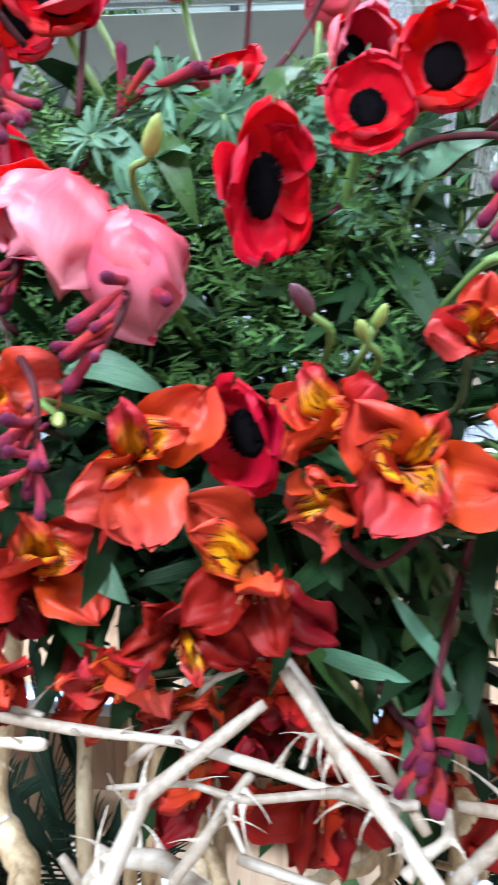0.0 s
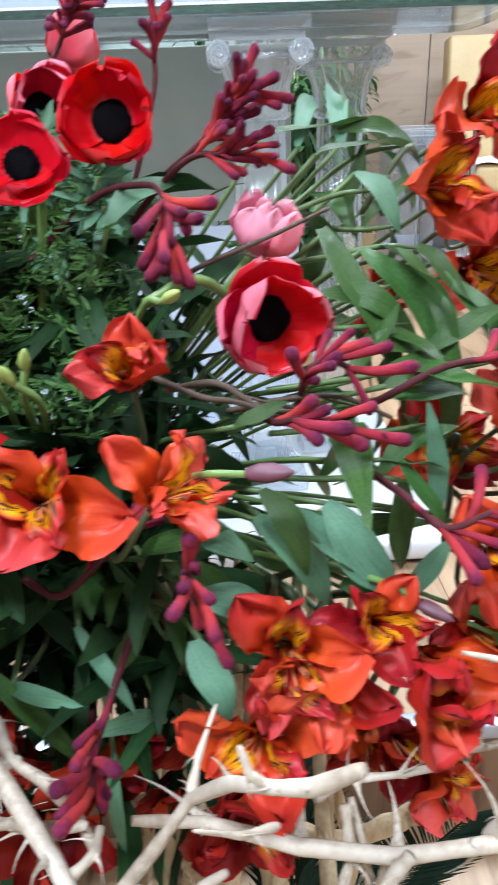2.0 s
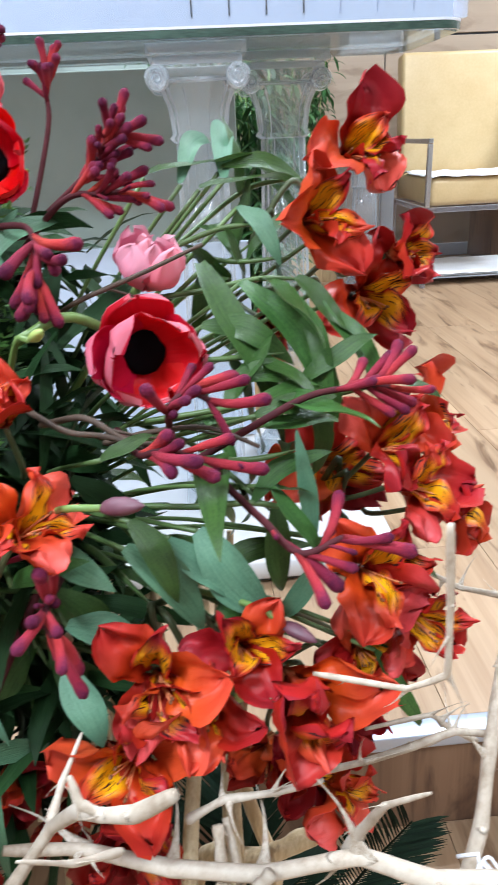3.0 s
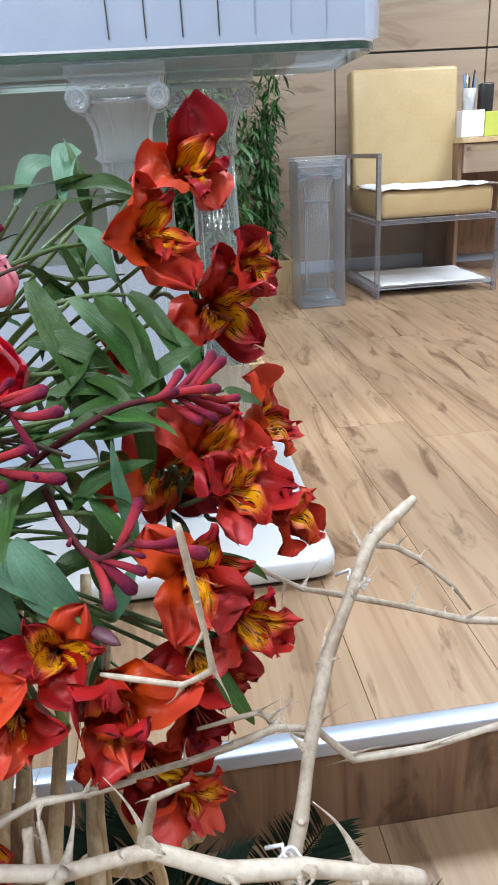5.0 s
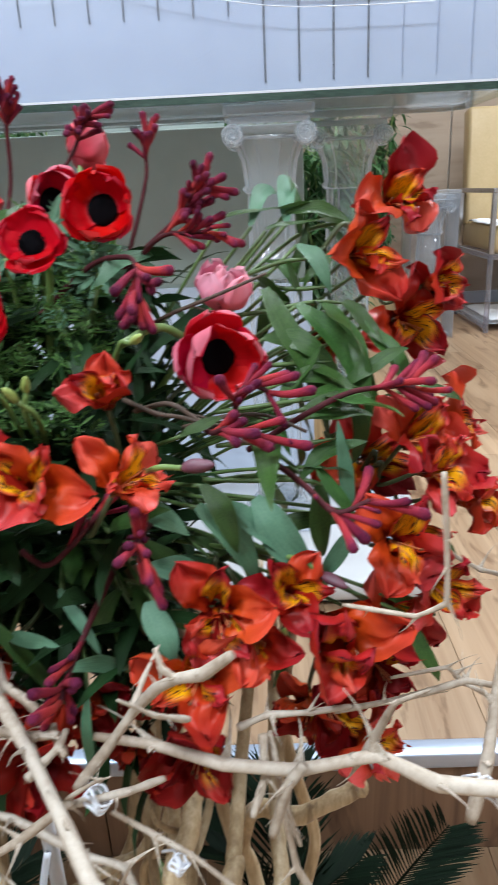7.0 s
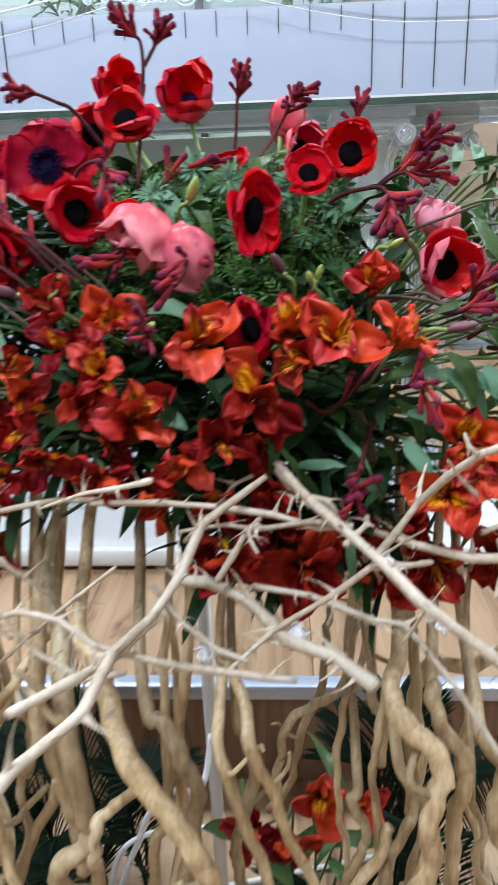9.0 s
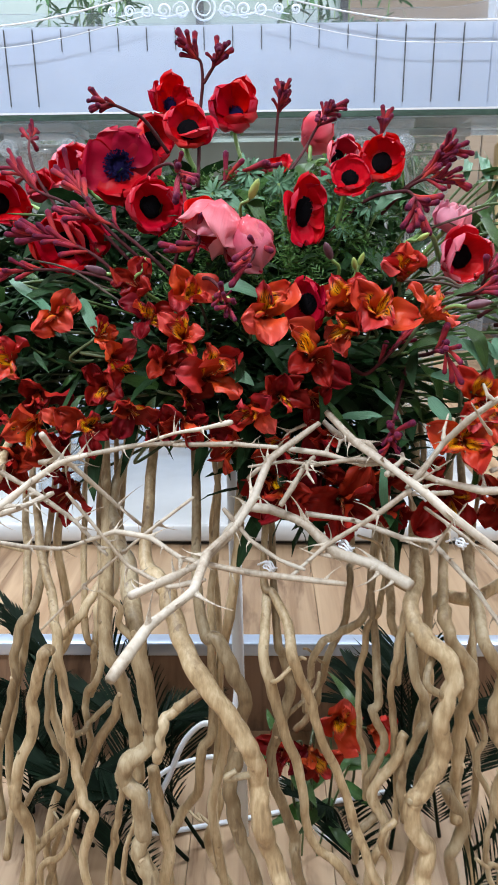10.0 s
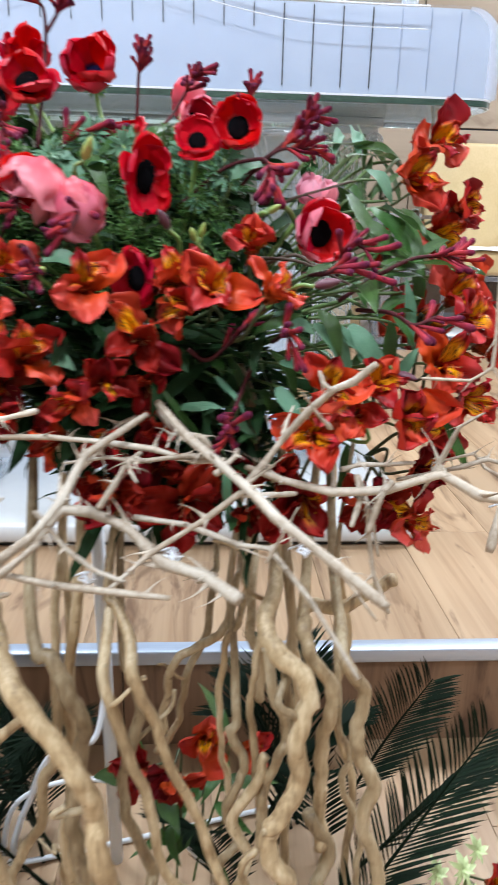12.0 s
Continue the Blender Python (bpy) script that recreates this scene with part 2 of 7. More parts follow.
M_EDGE = plain("green_glass_edge", (0.004, 0.02, 0.015), (0.06, 0.12, 0.095), 60, 0.15, 0.05, 0, (0.4, 0.4, 2.5), 0, "Object", 0.001, 0.25)
M_FROST = glass_mat("frosted_acrylic", (0.92, 0.95, 0.97), 0.80, 0.15, 0.75)
M_TINT = glass_mat("violet_grey_acrylic", (0.74, 0.71, 0.77), 0.86, 0.10, 0.5)
M_SLAB = glass_mat("slab_glass", (0.90, 0.96, 0.95), 0.90, 0.03, 0.25)
M_ETCH = plain("white_etching", (0.78, 0.80, 0.82), (0.86, 0.88, 0.90), 30, 0.5, 0.1)
M_BEZEL = plain("lamp_housing", (0.75, 0.75, 0.75), (0.8, 0.8, 0.8), 12, 0.5, 0.05)


def stick_mat(name, dark, mid, light, mark, along, spread, rough, wear=1.0):
    """Peeled wood: long fibres, broad tan and brown zones, small dark knots and cracks."""
    m, nt, bs, out = nodes_of(name)
    info = nt.nodes.new("ShaderNodeObjectInfo")
    tc = nt.nodes.new("ShaderNodeTexCoord")
    comb = nt.nodes.new("ShaderNodeCombineXYZ")
    for i in range(3):
        link(nt, maths(nt, "MULTIPLY", info.outputs["Random"], 3.0 + 2 * i), comb.inputs[i])
    add = nt.nodes.new("ShaderNodeVectorMath")
    link(nt, tc.outputs["Object"], add.inputs[0])
    link(nt, comb.outputs[0], add.inputs[1])
    vec = add.outputs[0]
    mp = nt.nodes.new("ShaderNodeMapping")
    mp.inputs["Scale"].default_value = (1, 1, along)
    link(nt, vec, mp.inputs["Vector"])
    zones = noise_node(nt, vec, 13, 4, 0.6)
    fibre = noise_node(nt, mp.outputs["Vector"], 230, 5, 0.65)
    specks = noise_node(nt, vec, 95, 2, 0.5)
    cracks = noise_node(nt, mp.outputs["Vector"], 120, 2, 0.5, 0.4)
    f = maths(nt, "MULTIPLY_ADD", fibre, 0.4, maths(nt, "MULTIPLY", zones, 0.6))
    col = ramp(nt, f, [(0.39, dark), (0.50, mid), (0.60, light)])
    col = mixc(nt, maths(nt, "MULTIPLY", ramp(nt, specks, [(0.70, (0, 0, 0)), (0.78, (1, 1, 1))]), 0.75 * wear), col, mark)
    col = mixc(nt, maths(nt, "MULTIPLY", ramp(nt, cracks, [(0.66, (0, 0, 0)), (0.71, (1, 1, 1))]), 0.6 * wear), col, mark)
    col = rand_value(nt, col, spread)
    link(nt, col, bs.inputs["Base Color"])
    link(nt, maths(nt, "MULTIPLY_ADD", fibre, 0.35, rough - 0.15), bs.inputs["Roughness"])
    bump(nt, bs, maths(nt, "SUBTRACT", f, maths(nt, "MULTIPLY", specks, 0.35)), 0.5 * wear, 0.004)
    return m


M_WILLOW = stick_mat("peeled_willow", (0.235, 0.157, 0.082), (0.395, 0.290, 0.168), (0.54, 0.435, 0.285), (0.13, 0.075, 0.04), 0.12, 0.30, 0.38)
M_THORN = stick_mat("bleached_branch", (0.28, 0.215, 0.155), (0.44, 0.37, 0.295), (0.53, 0.47, 0.395), (0.26, 0.18, 0.12), 0.6, 0.16, 0.5, 0.4)
M_CUT = plain("cut_end_grain", (0.42, 0.30, 0.18), (0.66, 0.53, 0.36), 90, 0.7, 0.4)

M_RED = petal_mat("anemone_red", (0.46, 0.002, 0.006), (0.68, 0.002, 0.012), (0.64, 0.003, 0.018), hue=0.003, share=0.36, shine=0.08)
M_CRIMSON = petal_mat("anemone_crimson", (0.26, 0.004, 0.03), (0.42, 0.002, 0.018), (0.50, 0.004, 0.026), None, 0.34, share=0.3)
M_PINK = petal_mat("anemone_coral_red", (0.52, 0.006, 0.022), (0.70, 0.006, 0.030), (0.70, 0.025, 0.055), share=0.36)
M_ROSE = petal_mat("anemone_pale_rose", (0.74, 0.14, 0.20), (0.93, 0.34, 0.46), (0.94, 0.50, 0.60), share=0.45, vein=0.12)
M_HALO = petal_mat("anemone_pale_base", (0.74, 0.22, 0.27), (0.68, 0.002, 0.010), (0.64, 0.003, 0.014), None, 0.30, hue=0.003, share=0.36, shine=0.08)
M_BACK = petal_mat("anemone_petal_back", (0.52, 0.06, 0.08), (0.64, 0.08, 0.115), (0.62, 0.030, 0.055), None, 0.45, share=0.3, vein=0.12)
M_BACKPINK = petal_mat("anemone_pale_back", (0.68, 0.10, 0.15), (0.80, 0.085, 0.14), (0.84, 0.23, 0.30), None, 0.45, share=0.3, vein=0.12)
M_CORAL = petal_mat("anemone_coral_back", (0.66, 0.08, 0.12), (0.80, 0.14, 0.20), (0.86, 0.30, 0.37), None, 0.45, share=0.35, vein=0.30, rough=0.36, shine=0.35)
M_EYE = plain("anemone_eye", (0.001, 0.001, 0.002), (0.006, 0.005, 0.008), 300, 0.95, 0.8, 0, (1, 1, 1), 0, "Object", 0.004)
M_EYE.node_tree.nodes["Principled BSDF"].inputs["Specular IOR Level"].default_value = 0.1
M_EYEBLUE = plain("anemone_eye_blue", (0.003, 0.002, 0.02), (0.022, 0.014, 0.10), 300, 0.8, 0.8, 0, (1, 1, 1), 0, "Object", 0.004)
M_EYEBLUE.node_tree.nodes["Principled BSDF"].inputs["Specular IOR Level"].default_value = 0.1
M_OUTER = petal_mat("alstroemeria_outer", (0.24, 0.010, 0.003), (0.46, 0.030, 0.005), (0.50, 0.028, 0.026), None, 0.5, 0.40, 0.009, 0.16, vein=0.22, rough=0.4, shine=0.25)
M_OUTER_P = petal_mat("alstroemeria_outer_pink", (0.27, 0.010, 0.005), (0.48, 0.028, 0.012), (0.60, 0.068, 0.072), None, 0.5, 0.32, 0.009, 0.16, vein=0.22, rough=0.4, shine=0.25)
M_INNER = petal_mat("alstroemeria_inner", (0.33, 0.018, 0.004), (0.48, 0.028, 0.006), (0.52, 0.030, 0.028), (0.84, 0.37, 0.005), 0.5, 0.25, 0.009, 0.16, vein=0.22, rough=0.4, shine=0.25)
# Deep red, darkened further so the colour includes shade on low blooms.
M_DEEPSHADE = petal_mat("alstroemeria_deep_shade", (0.12, 0.003, 0.003), (0.20, 0.006, 0.004), (0.26, 0.008, 0.008), None, 0.5, 0.35)
M_SEPAL = petal_mat("alstroemeria_petal_back", (0.20, 0.06, 0.02), (0.54, 0.055, 0.010), (0.58, 0.040, 0.022), None, 0.35, 0.2)
M_ANTHER = plain("anther", (0.10, 0.03, 0.02), (0.25, 0.10, 0.03), 200, 0.6, 0.2)
M_FILAMENT = plain("filament", (0.62, 0.16, 0.06), (0.72, 0.28, 0.12), 100, 0.5, 0.1)
M_PAW = bud_mat("kangaroo_paw_velvet")
M_PAWSTEM = plain("kangaroo_paw_stem", (0.035, 0.010, 0.014), (0.10, 0.022, 0.026), 60, 0.7, 0.4)
M_PAWSTEM.node_tree.nodes["Principled BSDF"].inputs["Specular IOR Level"].default_value = 0.12
M_BROWN = plain("brown_stem_bark", (0.028, 0.016, 0.010), (0.095, 0.056, 0.036), 60, 0.7, 0.5, 0, (1, 1, 1), 0.2)
M_STEM = plain("green_stem", (0.10, 0.19, 0.045), (0.24, 0.36, 0.11), 40, 0.4, 0.15, 0, (1, 1, 1), 0.15)
M_MSTEM = plain("leafy_stem_green", (0.045, 0.09, 0.026), (0.12, 0.19, 0.06), 40, 0.45, 0.15, 0, (1, 1, 1), 0.2)
M_DSTEM = plain("dark_stem", (0.03, 0.045, 0.018), (0.085, 0.105, 0.042), 40, 0.5, 0.2)
M_LEAF = leaf_mat("alstroemeria_leaf", (0.018, 0.058, 0.015), (0.088, 0.192, 0.045), 0.45, 0.3, 0.22, 0.36)
M_LEAFPALE = leaf_mat("leaf_underside", (0.065, 0.165, 0.095), (0.14, 0.29, 0.17), 0.25, 0.45)
# Leaf green darkened so the colour holds the shade inside the bunch.
M_LEAFSHADE = leaf_mat("inner_leaf_shade", (0.006, 0.020, 0.006), (0.022, 0.062, 0.020), 0.5, 0.5, 0.12, 0.15)
M_FERN = leaf_mat("fern_leaf", (0.028, 0.095, 0.020), (0.13, 0.30, 0.07), 0.5, 0.5)
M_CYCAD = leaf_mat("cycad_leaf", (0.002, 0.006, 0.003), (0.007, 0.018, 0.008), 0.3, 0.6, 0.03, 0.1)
M_BAMBOO = leaf_mat("bamboo_leaf", (0.02, 0.07, 0.02), (0.06, 0.17, 0.05), 0.3, 0.45)
M_BUD = plain("green_bud", (0.20, 0.30, 0.06), (0.42, 0.52, 0.16), 80, 0.45, 0.1)
M_PURPLE = plain("purple_bud", (0.045, 0.010, 0.028), (0.15, 0.055, 0.075), 60, 0.5, 0.2, 0, (1, 1, 0.3))
M_SUCC = plain("pale_green_succulent", (0.38, 0.46, 0.20), (0.55, 0.62, 0.34), 60, 0.45, 0.1)


# ---- mesh helpers ----
def mesh_object(name, bm, material, smooth=True):
    me = bpy.data.meshes.new(name)
    bm.to_mesh(me)
    bm.free()
    if smooth:
        me.polygons.foreach_set("use_smooth", [True] * len(me.polygons))
    for m in material if isinstance(material, (list, tuple)) else [material]:
        me.materials.append(m)
    return new(name, me)


def part(name, bm, material, parent, label="", smooth=True):
    ob = mesh_object(name, bm, material, smooth)
    ob.parent = parent
    if label:
        ob["label"] = label
    return ob


def shared(name, mesh, parent, m, label=""):
    ob = new(name, mesh)
    ob.parent = parent
    ob.matrix_basis = m
    if label:
        ob["label"] = label
    return ob


def thing(name, label, category, group="", kind="", at=(0, 0, 0)):
    ob = new(name)
    ob.empty_display_size = 0.02
    ob.location = at
    return tagged(ob, label, category, group, kind)


def box(bm, x0, x1, y0, y1, z0, z1, bevel=0.0, seg=2):
    made = bmesh.ops.create_cube(bm, size=1, matrix=Matrix.LocRotScale(((x0 + x1) / 2, (y0 + y1) / 2, (z0 + z1) / 2), None, (x1 - x0, y1 - y0, z1 - z0)))
    if bevel:
        edges = list({e for v in made["verts"] for e in v.link_edges})
        bmesh.ops.bevel(bm, geom=edges, offset=bevel, segments=seg, affect="EDGES", profile=0.5)
    return bm


def box_bm(*a, bevel=0.0, seg=2):
    return box(bmesh.new(), *a, bevel=bevel, seg=seg)


def lathe(bm, profile, n=24, x=0, y=0, flute=0, depth=0.0):
    """A turned solid from (radius, height) rows, fluted where asked."""
    rings = []
    for r, z in profile:
        ring = []
        for i in range(n):
            a = 2 * math.pi * i / n
            rr = r * (1 - depth * (0.5 + 0.5 * math.cos(flute * a))) if flute else r
            ring.append(bm.verts.new((x + rr * math.cos(a), y + rr * math.sin(a), z)))
        rings.append(ring)
    for a, b in zip(rings, rings[1:]):
        for i in range(n):
            bm.faces.new((a[i], a[(i + 1) % n], b[(i + 1) % n], b[i]))
    bm.faces.new(rings[0][::-1])
    bm.faces.new(rings[-1])
    return bm


def spline(points, steps=8):
    """A smooth line through the points."""
    p = [Vector(q) for q in points]
    p = [p[0] * 2 - p[1]] + p + [p[-1] * 2 - p[-2]]
    out = []
    for i in range(1, len(p) - 2):
        a, b, c, d = p[i - 1:i + 3]
        for k in range(steps):
            t = k / steps
            out.append(0.5 * ((2 * b) + (c - a) * t + (2 * a - 5 * b + 4 * c - d) * t * t + (3 * b - a - 3 * c + d) * t ** 3))
    out.append(p[-2])
    return out


def tube(bm, line, radius, sides=8, cap=True, rough=0.0, seed=0.0):
    """A round tube along a line of points; radius is a number or a function of 0..1."""
    n = len(line)
    tang = (line[1] - line[0]).normalized()
    side = tang.cross(Vector((0.31, 0.95, 0.1))).normalized()
    rings = []
    for i, p in enumerate(line):
        t = (line[min(i + 1, n - 1)] - line[max(i - 1, 0)]).normalized()
        side = (side - t * side.dot(t)).normalized()
        up = t.cross(side)
        r0 = radius(i / (n - 1)) if callable(radius) else radius
        ring = []
        for k in range(sides):
            a = 2 * math.pi * k / sides
            d = side * math.cos(a) + up * math.sin(a)
            r = r0
            if rough:
                r = r0 * (1 + rough * noise.noise((p + d * r0) * (0.35 / max(r0, 1e-4)) + Vector((seed, 0, 0))))
            ring.append(bm.verts.new(p + d * r))
        rings.append(ring)
    for a, b in zip(rings, rings[1:]):
        for k in range(sides):
            bm.faces.new((a[k], a[(k + 1) % sides], b[(k + 1) % sides], b[k]))
    if cap:
        bm.faces.new(rings[0][::-1])
        bm.faces.new(rings[-1])
    return bm


def frame_to(direction, roll=0.0):
    """A turn that takes z to the given direction."""
    q = Vector(direction).normalized().to_track_quat("Z", "Y")
    return q.to_matrix().to_4x4() @ Matrix.Rotation(roll, 4, "Z")


# ---- the room ----
STEP, FRONT, BACK, LEFT, RIGHT, NEAR, TOP = 0.17, 1.0, 4.42, -2.6, 4.2, -2.4, 2.8


def wall(name, x0, x1, y0, y1, z0, z1, material, label):
    ob = mesh_object(name, box_bm(x0, x1, y0, y1, z0, z1), material, False)
    return tagged(ob, label, "wall", kind="structure")


wall("wall_north", LEFT, RIGHT, BACK, BACK + 0.12, 0, TOP, M_WALL, "back wall behind the wood panelling")
wall("wall_south", LEFT, RIGHT, NEAR - 0.12, NEAR, 0, TOP, M_WALL, "plain painted wall behind the flowers")
wall("wall_west", LEFT - 0.12, LEFT, NEAR - 0.12, BACK + 0.12, 0, TOP, M_WALL, "plain painted side wall of the showroom")
wall("wall_east", RIGHT, RIGHT + 0.12, NEAR - 0.12, BACK + 0.12, 0, TOP, M_WALL, "plain painted side wall of the showroom")
tagged(mesh_object("ceiling", box_bm(LEFT, RIGHT, NEAR, BACK, TOP, TOP + 0.1), M_CEIL, False), "white painted ceiling of the showroom", "ceiling", kind="structure")

for lx, ly, watts in LIGHTS:
    fixture = thing("ceiling_light", "flat white ceiling light panel with thin frame", "ceiling light", "ceiling lights", at=(lx, ly, TOP))
    rim = bmesh.new()
    for a in ((-0.6, -0.56, -0.32, 0.32), (0.56, 0.6, -0.32, 0.32), (-0.56, 0.56, -0.32, -0.28), (-0.56, 0.56, 0.28, 0.32)):
        box(rim, *a, -0.06, 0.0)
    part("frame", rim, M_BEZEL, fixture, smooth=False)
    part("diffuser", box_bm(-0.555, 0.555, -0.275, 0.275, -0.03, -0.01), M_CEIL, fixture, smooth=False)

# wood-veneer wall panels with open joints
panelling = thing("wall_panelling", "warm beige wood veneer wall panels with dark joints", "wall panel", kind="structure")
for i in range(8):
    x0 = -2.55 + i * 0.84
    part("panel", box_bm(x0, x0 + 0.832, BACK - 0.022, BACK - 0.002, STEP, 1.29, bevel=0.002, seg=1), M_WALLWOOD, panelling, smooth=False)
    part("panel", box_bm(x0, x0 + 0.832, BACK - 0.022, BACK - 0.002, 1.30, TOP - 0.01, bevel=0.002, seg=1), M_WALLWOOD, panelling, smooth=False)
part("joint_strip", box_bm(-2.58, 4.18, BACK - 0.012, BACK - 0.001, 1.285, 1.305), M_DARK, panelling, "dark shadow joint", False)
part("skirting", box_bm(-2.58, 4.18, BACK - 0.034, BACK - 0.022, STEP, STEP + 0.07, bevel=0.003, seg=1), M_LINER, panelling, "pale skirting board", False)


def planks(floor_ob, x0, x1, y0, y1, z, seed):
    rnd = random.Random(seed)
    width, length, gap = 0.192, 1.28, 0.0004
    mesh = {}
    x = x0
    while x < x1 - 0.02:
        w = min(width, x1 - x)
        y = y0 - rnd.uniform(0.1, 1.1)
        while y < y1:
            a, b = max(y, y0), min(y + length, y1)
            if b - a > 0.03:
                key = (round(w, 3), round(b - a, 3))
                if key not in mesh:
                    bm = box_bm(-key[1] / 2 + gap, key[1] / 2 - gap, -w / 2 + gap, w / 2 - gap, -0.007, 0, bevel=0.0006, seg=1)
                    me = bpy.data.meshes.new("plank")
                    bm.to_mesh(me)
                    bm.free()
                    me.materials.append(M_FLOOR)
                    mesh[key] = me
                shared("plank", mesh[key], floor_ob, pose(x + w / 2, (a + b) / 2, z, 0, 0, 90))
            y += length
        x += width


lower = tagged(mesh_object("floor", box_bm(LEFT, RIGHT, NEAR, FRONT + 0.002, -0.1, -0.008), M_FLOOR, False), "oak laminate floor in front of the step", "floor", kind="structure")
upper = tagged(mesh_object("platform", box_bm(LEFT, RIGHT, FRONT + 0.02, BACK, -0.1, STEP - 0.008), M_FLOOR, False), "raised platform with oak laminate floor", "floor", kind="structure")
step = thing("step_edge", "step with a dark wood riser and pale metal nosing", "step", kind="structure")
for i in range(7):
    x0 = LEFT + i * 0.98
    part("riser_board", box_bm(x0, min(x0 + 0.978, RIGHT), FRONT + 0.002, FRONT + 0.02, -0.009, STEP - 0.022), M_RISER, step, smooth=False)
nose = bmesh.new()
box(nose, LEFT, RIGHT, FRONT - 0.006, FRONT + 0.022, STEP - 0.0215, STEP + 0.002, bevel=0.003)
part("nosing", nose, M_ALU, step, "pale brushed metal nosing strip")


# ---- clear stand with casket-like case ----
CX = 0.27


def ionic_column(name, label, x, y, z0, z1, r, category="column", group=""):
    ob = thing(name, label, category, group, at=(x, y, z0))
    h = z1 - z0
    base = bmesh.new()
    box(base, -r * 1.55, r * 1.55, -r * 1.55, r * 1.55, 0, r * 0.4, bevel=r * 0.06)
    lathe(base, [(r * 1.45, r * 0.4), (r * 1.5, r * 0.55), (r * 1.42, r * 0.7), (r * 1.15, r * 0.8), (r * 1.22, r * 0.95), (r * 1.1, r * 1.1)], 28)
    part("base", base, M_FROST, ob)
    part("shaft", lathe(bmesh.new(), [(r * 1.0, r * 1.1), (r * 1.0, h * 0.5), (r * 0.88, h - r * 2.9)], 64, flute=16, depth=0.1), M_COLUMN, ob, "fluted clear shaft")
    top = bmesh.new()
    lathe(top, [(r * 0.95, h - r * 2.9), (r * 1.1, h - r * 2.75), (r * 0.98, h - r * 2.6), (r * 1.08, h - r * 1.8), (r * 1.35, h - r * 1.2), (r * 1.5, h - r * 0.97)], 48, flute=12, depth=0.16)
    box(top, -r * 1.6, r * 1.6, -r * 1.5, r * 1.5, h - r * 0.35, h, bevel=r * 0.06)
    box(top, -r * 1.45, r * 1.45, -r * 1.3, r * 1.3, h - r * 0.95, h - r * 0.36, bevel=r * 0.1)
    part("capital", top, M_FROST, ob, "clear scrolled capital")
    for sx in (-1, 1):
        for sy in (-1, 1):
            sc = bmesh.new()
            for k, (rr, d) in enumerate(((0.40, 0.0), (0.10, 0.05))):
                m = Matrix.Translation((sx * r * 1.3, sy * (r * 1.15 + d * r), h - r * 0.95)) @ Matrix.Rotation(math.pi / 2, 4, "X")
                bmesh.ops.create_cone(sc, cap_ends=True, segments=22, radius1=r * rr, radius2=r * rr * 0.92, depth=r * 0.35, matrix=m)
            coil = [Vector((sx * (r * 1.3 + r * 0.35 * (1 - q / 34) * math.cos(q * 0.42)), sy * r * 1.33, h - r * 0.95 + r * 0.35 * (1 - q / 34) * math.sin(q * 0.42))) for q in range(31)]
            tube(sc, coil, r * 0.07, 5)
            part("volute", sc, M_FROST, ob, "", False)
    return ob


def rounded_slab(bm, x0, x1, y0, y1, z0, z1, r, bevel=0.003, seg=8):
    pts = []
    for cx, cy, a0 in ((x1 - r, y1 - r, 0), (x0 + r, y1 - r, 90), (x0 + r, y0 + r, 180), (x1 - r, y0 + r, 270)):
        for k in range(seg + 1):
            a = radians(a0 + 90 * k / seg)
            pts.append((cx + r * math.cos(a), cy + r * math.sin(a)))
    rows = [(bevel, z0), (0, z0 + bevel), (0, z1 - bevel), (bevel, z1)]
    mx, my = (x0 + x1) / 2, (y0 + y1) / 2
    rings = [[bm.verts.new((px - math.copysign(i, px - mx), py - math.copysign(i, py - my), z)) for px, py in pts] for i, z in rows]
    n = len(pts)
    for a, b in zip(rings, rings[1:]):
        for i in range(n):
            bm.faces.new((a[i], a[(i + 1) % n], b[(i + 1) % n], b[i]))
    bm.faces.new(rings[0][::-1])
    bm.faces.new(rings[-1])
    return bm


def rim_wall(bm, x0, x1, y0, y1, z0, z1, r, t):
    outer, inner = [], []
    for store, o in ((outer, 0), (inner, t)):
        for cx, cy, a0 in ((x1 - r, y1 - r, 0), (x0 + r, y1 - r, 90), (x0 + r, y0 + r, 180), (x1 - r, y0 + r, 270)):
            for k in range(13):
                a = radians(a0 + 90 * k / 12)
                store.append((cx + (r - o) * math.cos(a), cy + (r - o) * math.sin(a)))
    n = len(outer)
    ring = lambda pts, z: [bm.verts.new((*p, z)) for p in pts]
    rings = [ring(outer, z0), ring(outer, z1), ring(inner, z1), ring(inner, z0)]
    for p, q in zip(rings, rings[1:] + rings[:1]):
        for i in range(n):
            bm.faces.new((p[i], p[(i + 1) % n], q[(i + 1) % n], q[i]))
    return bm


plinth = thing("base_plate", "glossy white base plate with rounded corners", "base plate", at=(CX, 1.6, STEP))
part("plate", rounded_slab(bmesh.new(), -0.63, 0.615, -0.27, 0.30, 0.010, 0.050, 0.035, 0.006), M_WHITE, plinth)
part("foot", rounded_slab(bmesh.new(), -0.615, 0.600, -0.255, 0.285, 0.0, 0.012, 0.03, 0.001), M_FOOT, plinth, "dark underside set back from the plate edge")

for x, y in ((0.60, 1.585), (0.752, 1.74), (-0.06, 1.585), (-0.212, 1.74)):
    ionic_column("acrylic_column", "clear fluted acrylic column under the glass top", x, y, STEP + 0.052, 0.984, 0.046, group="columns of the stand")

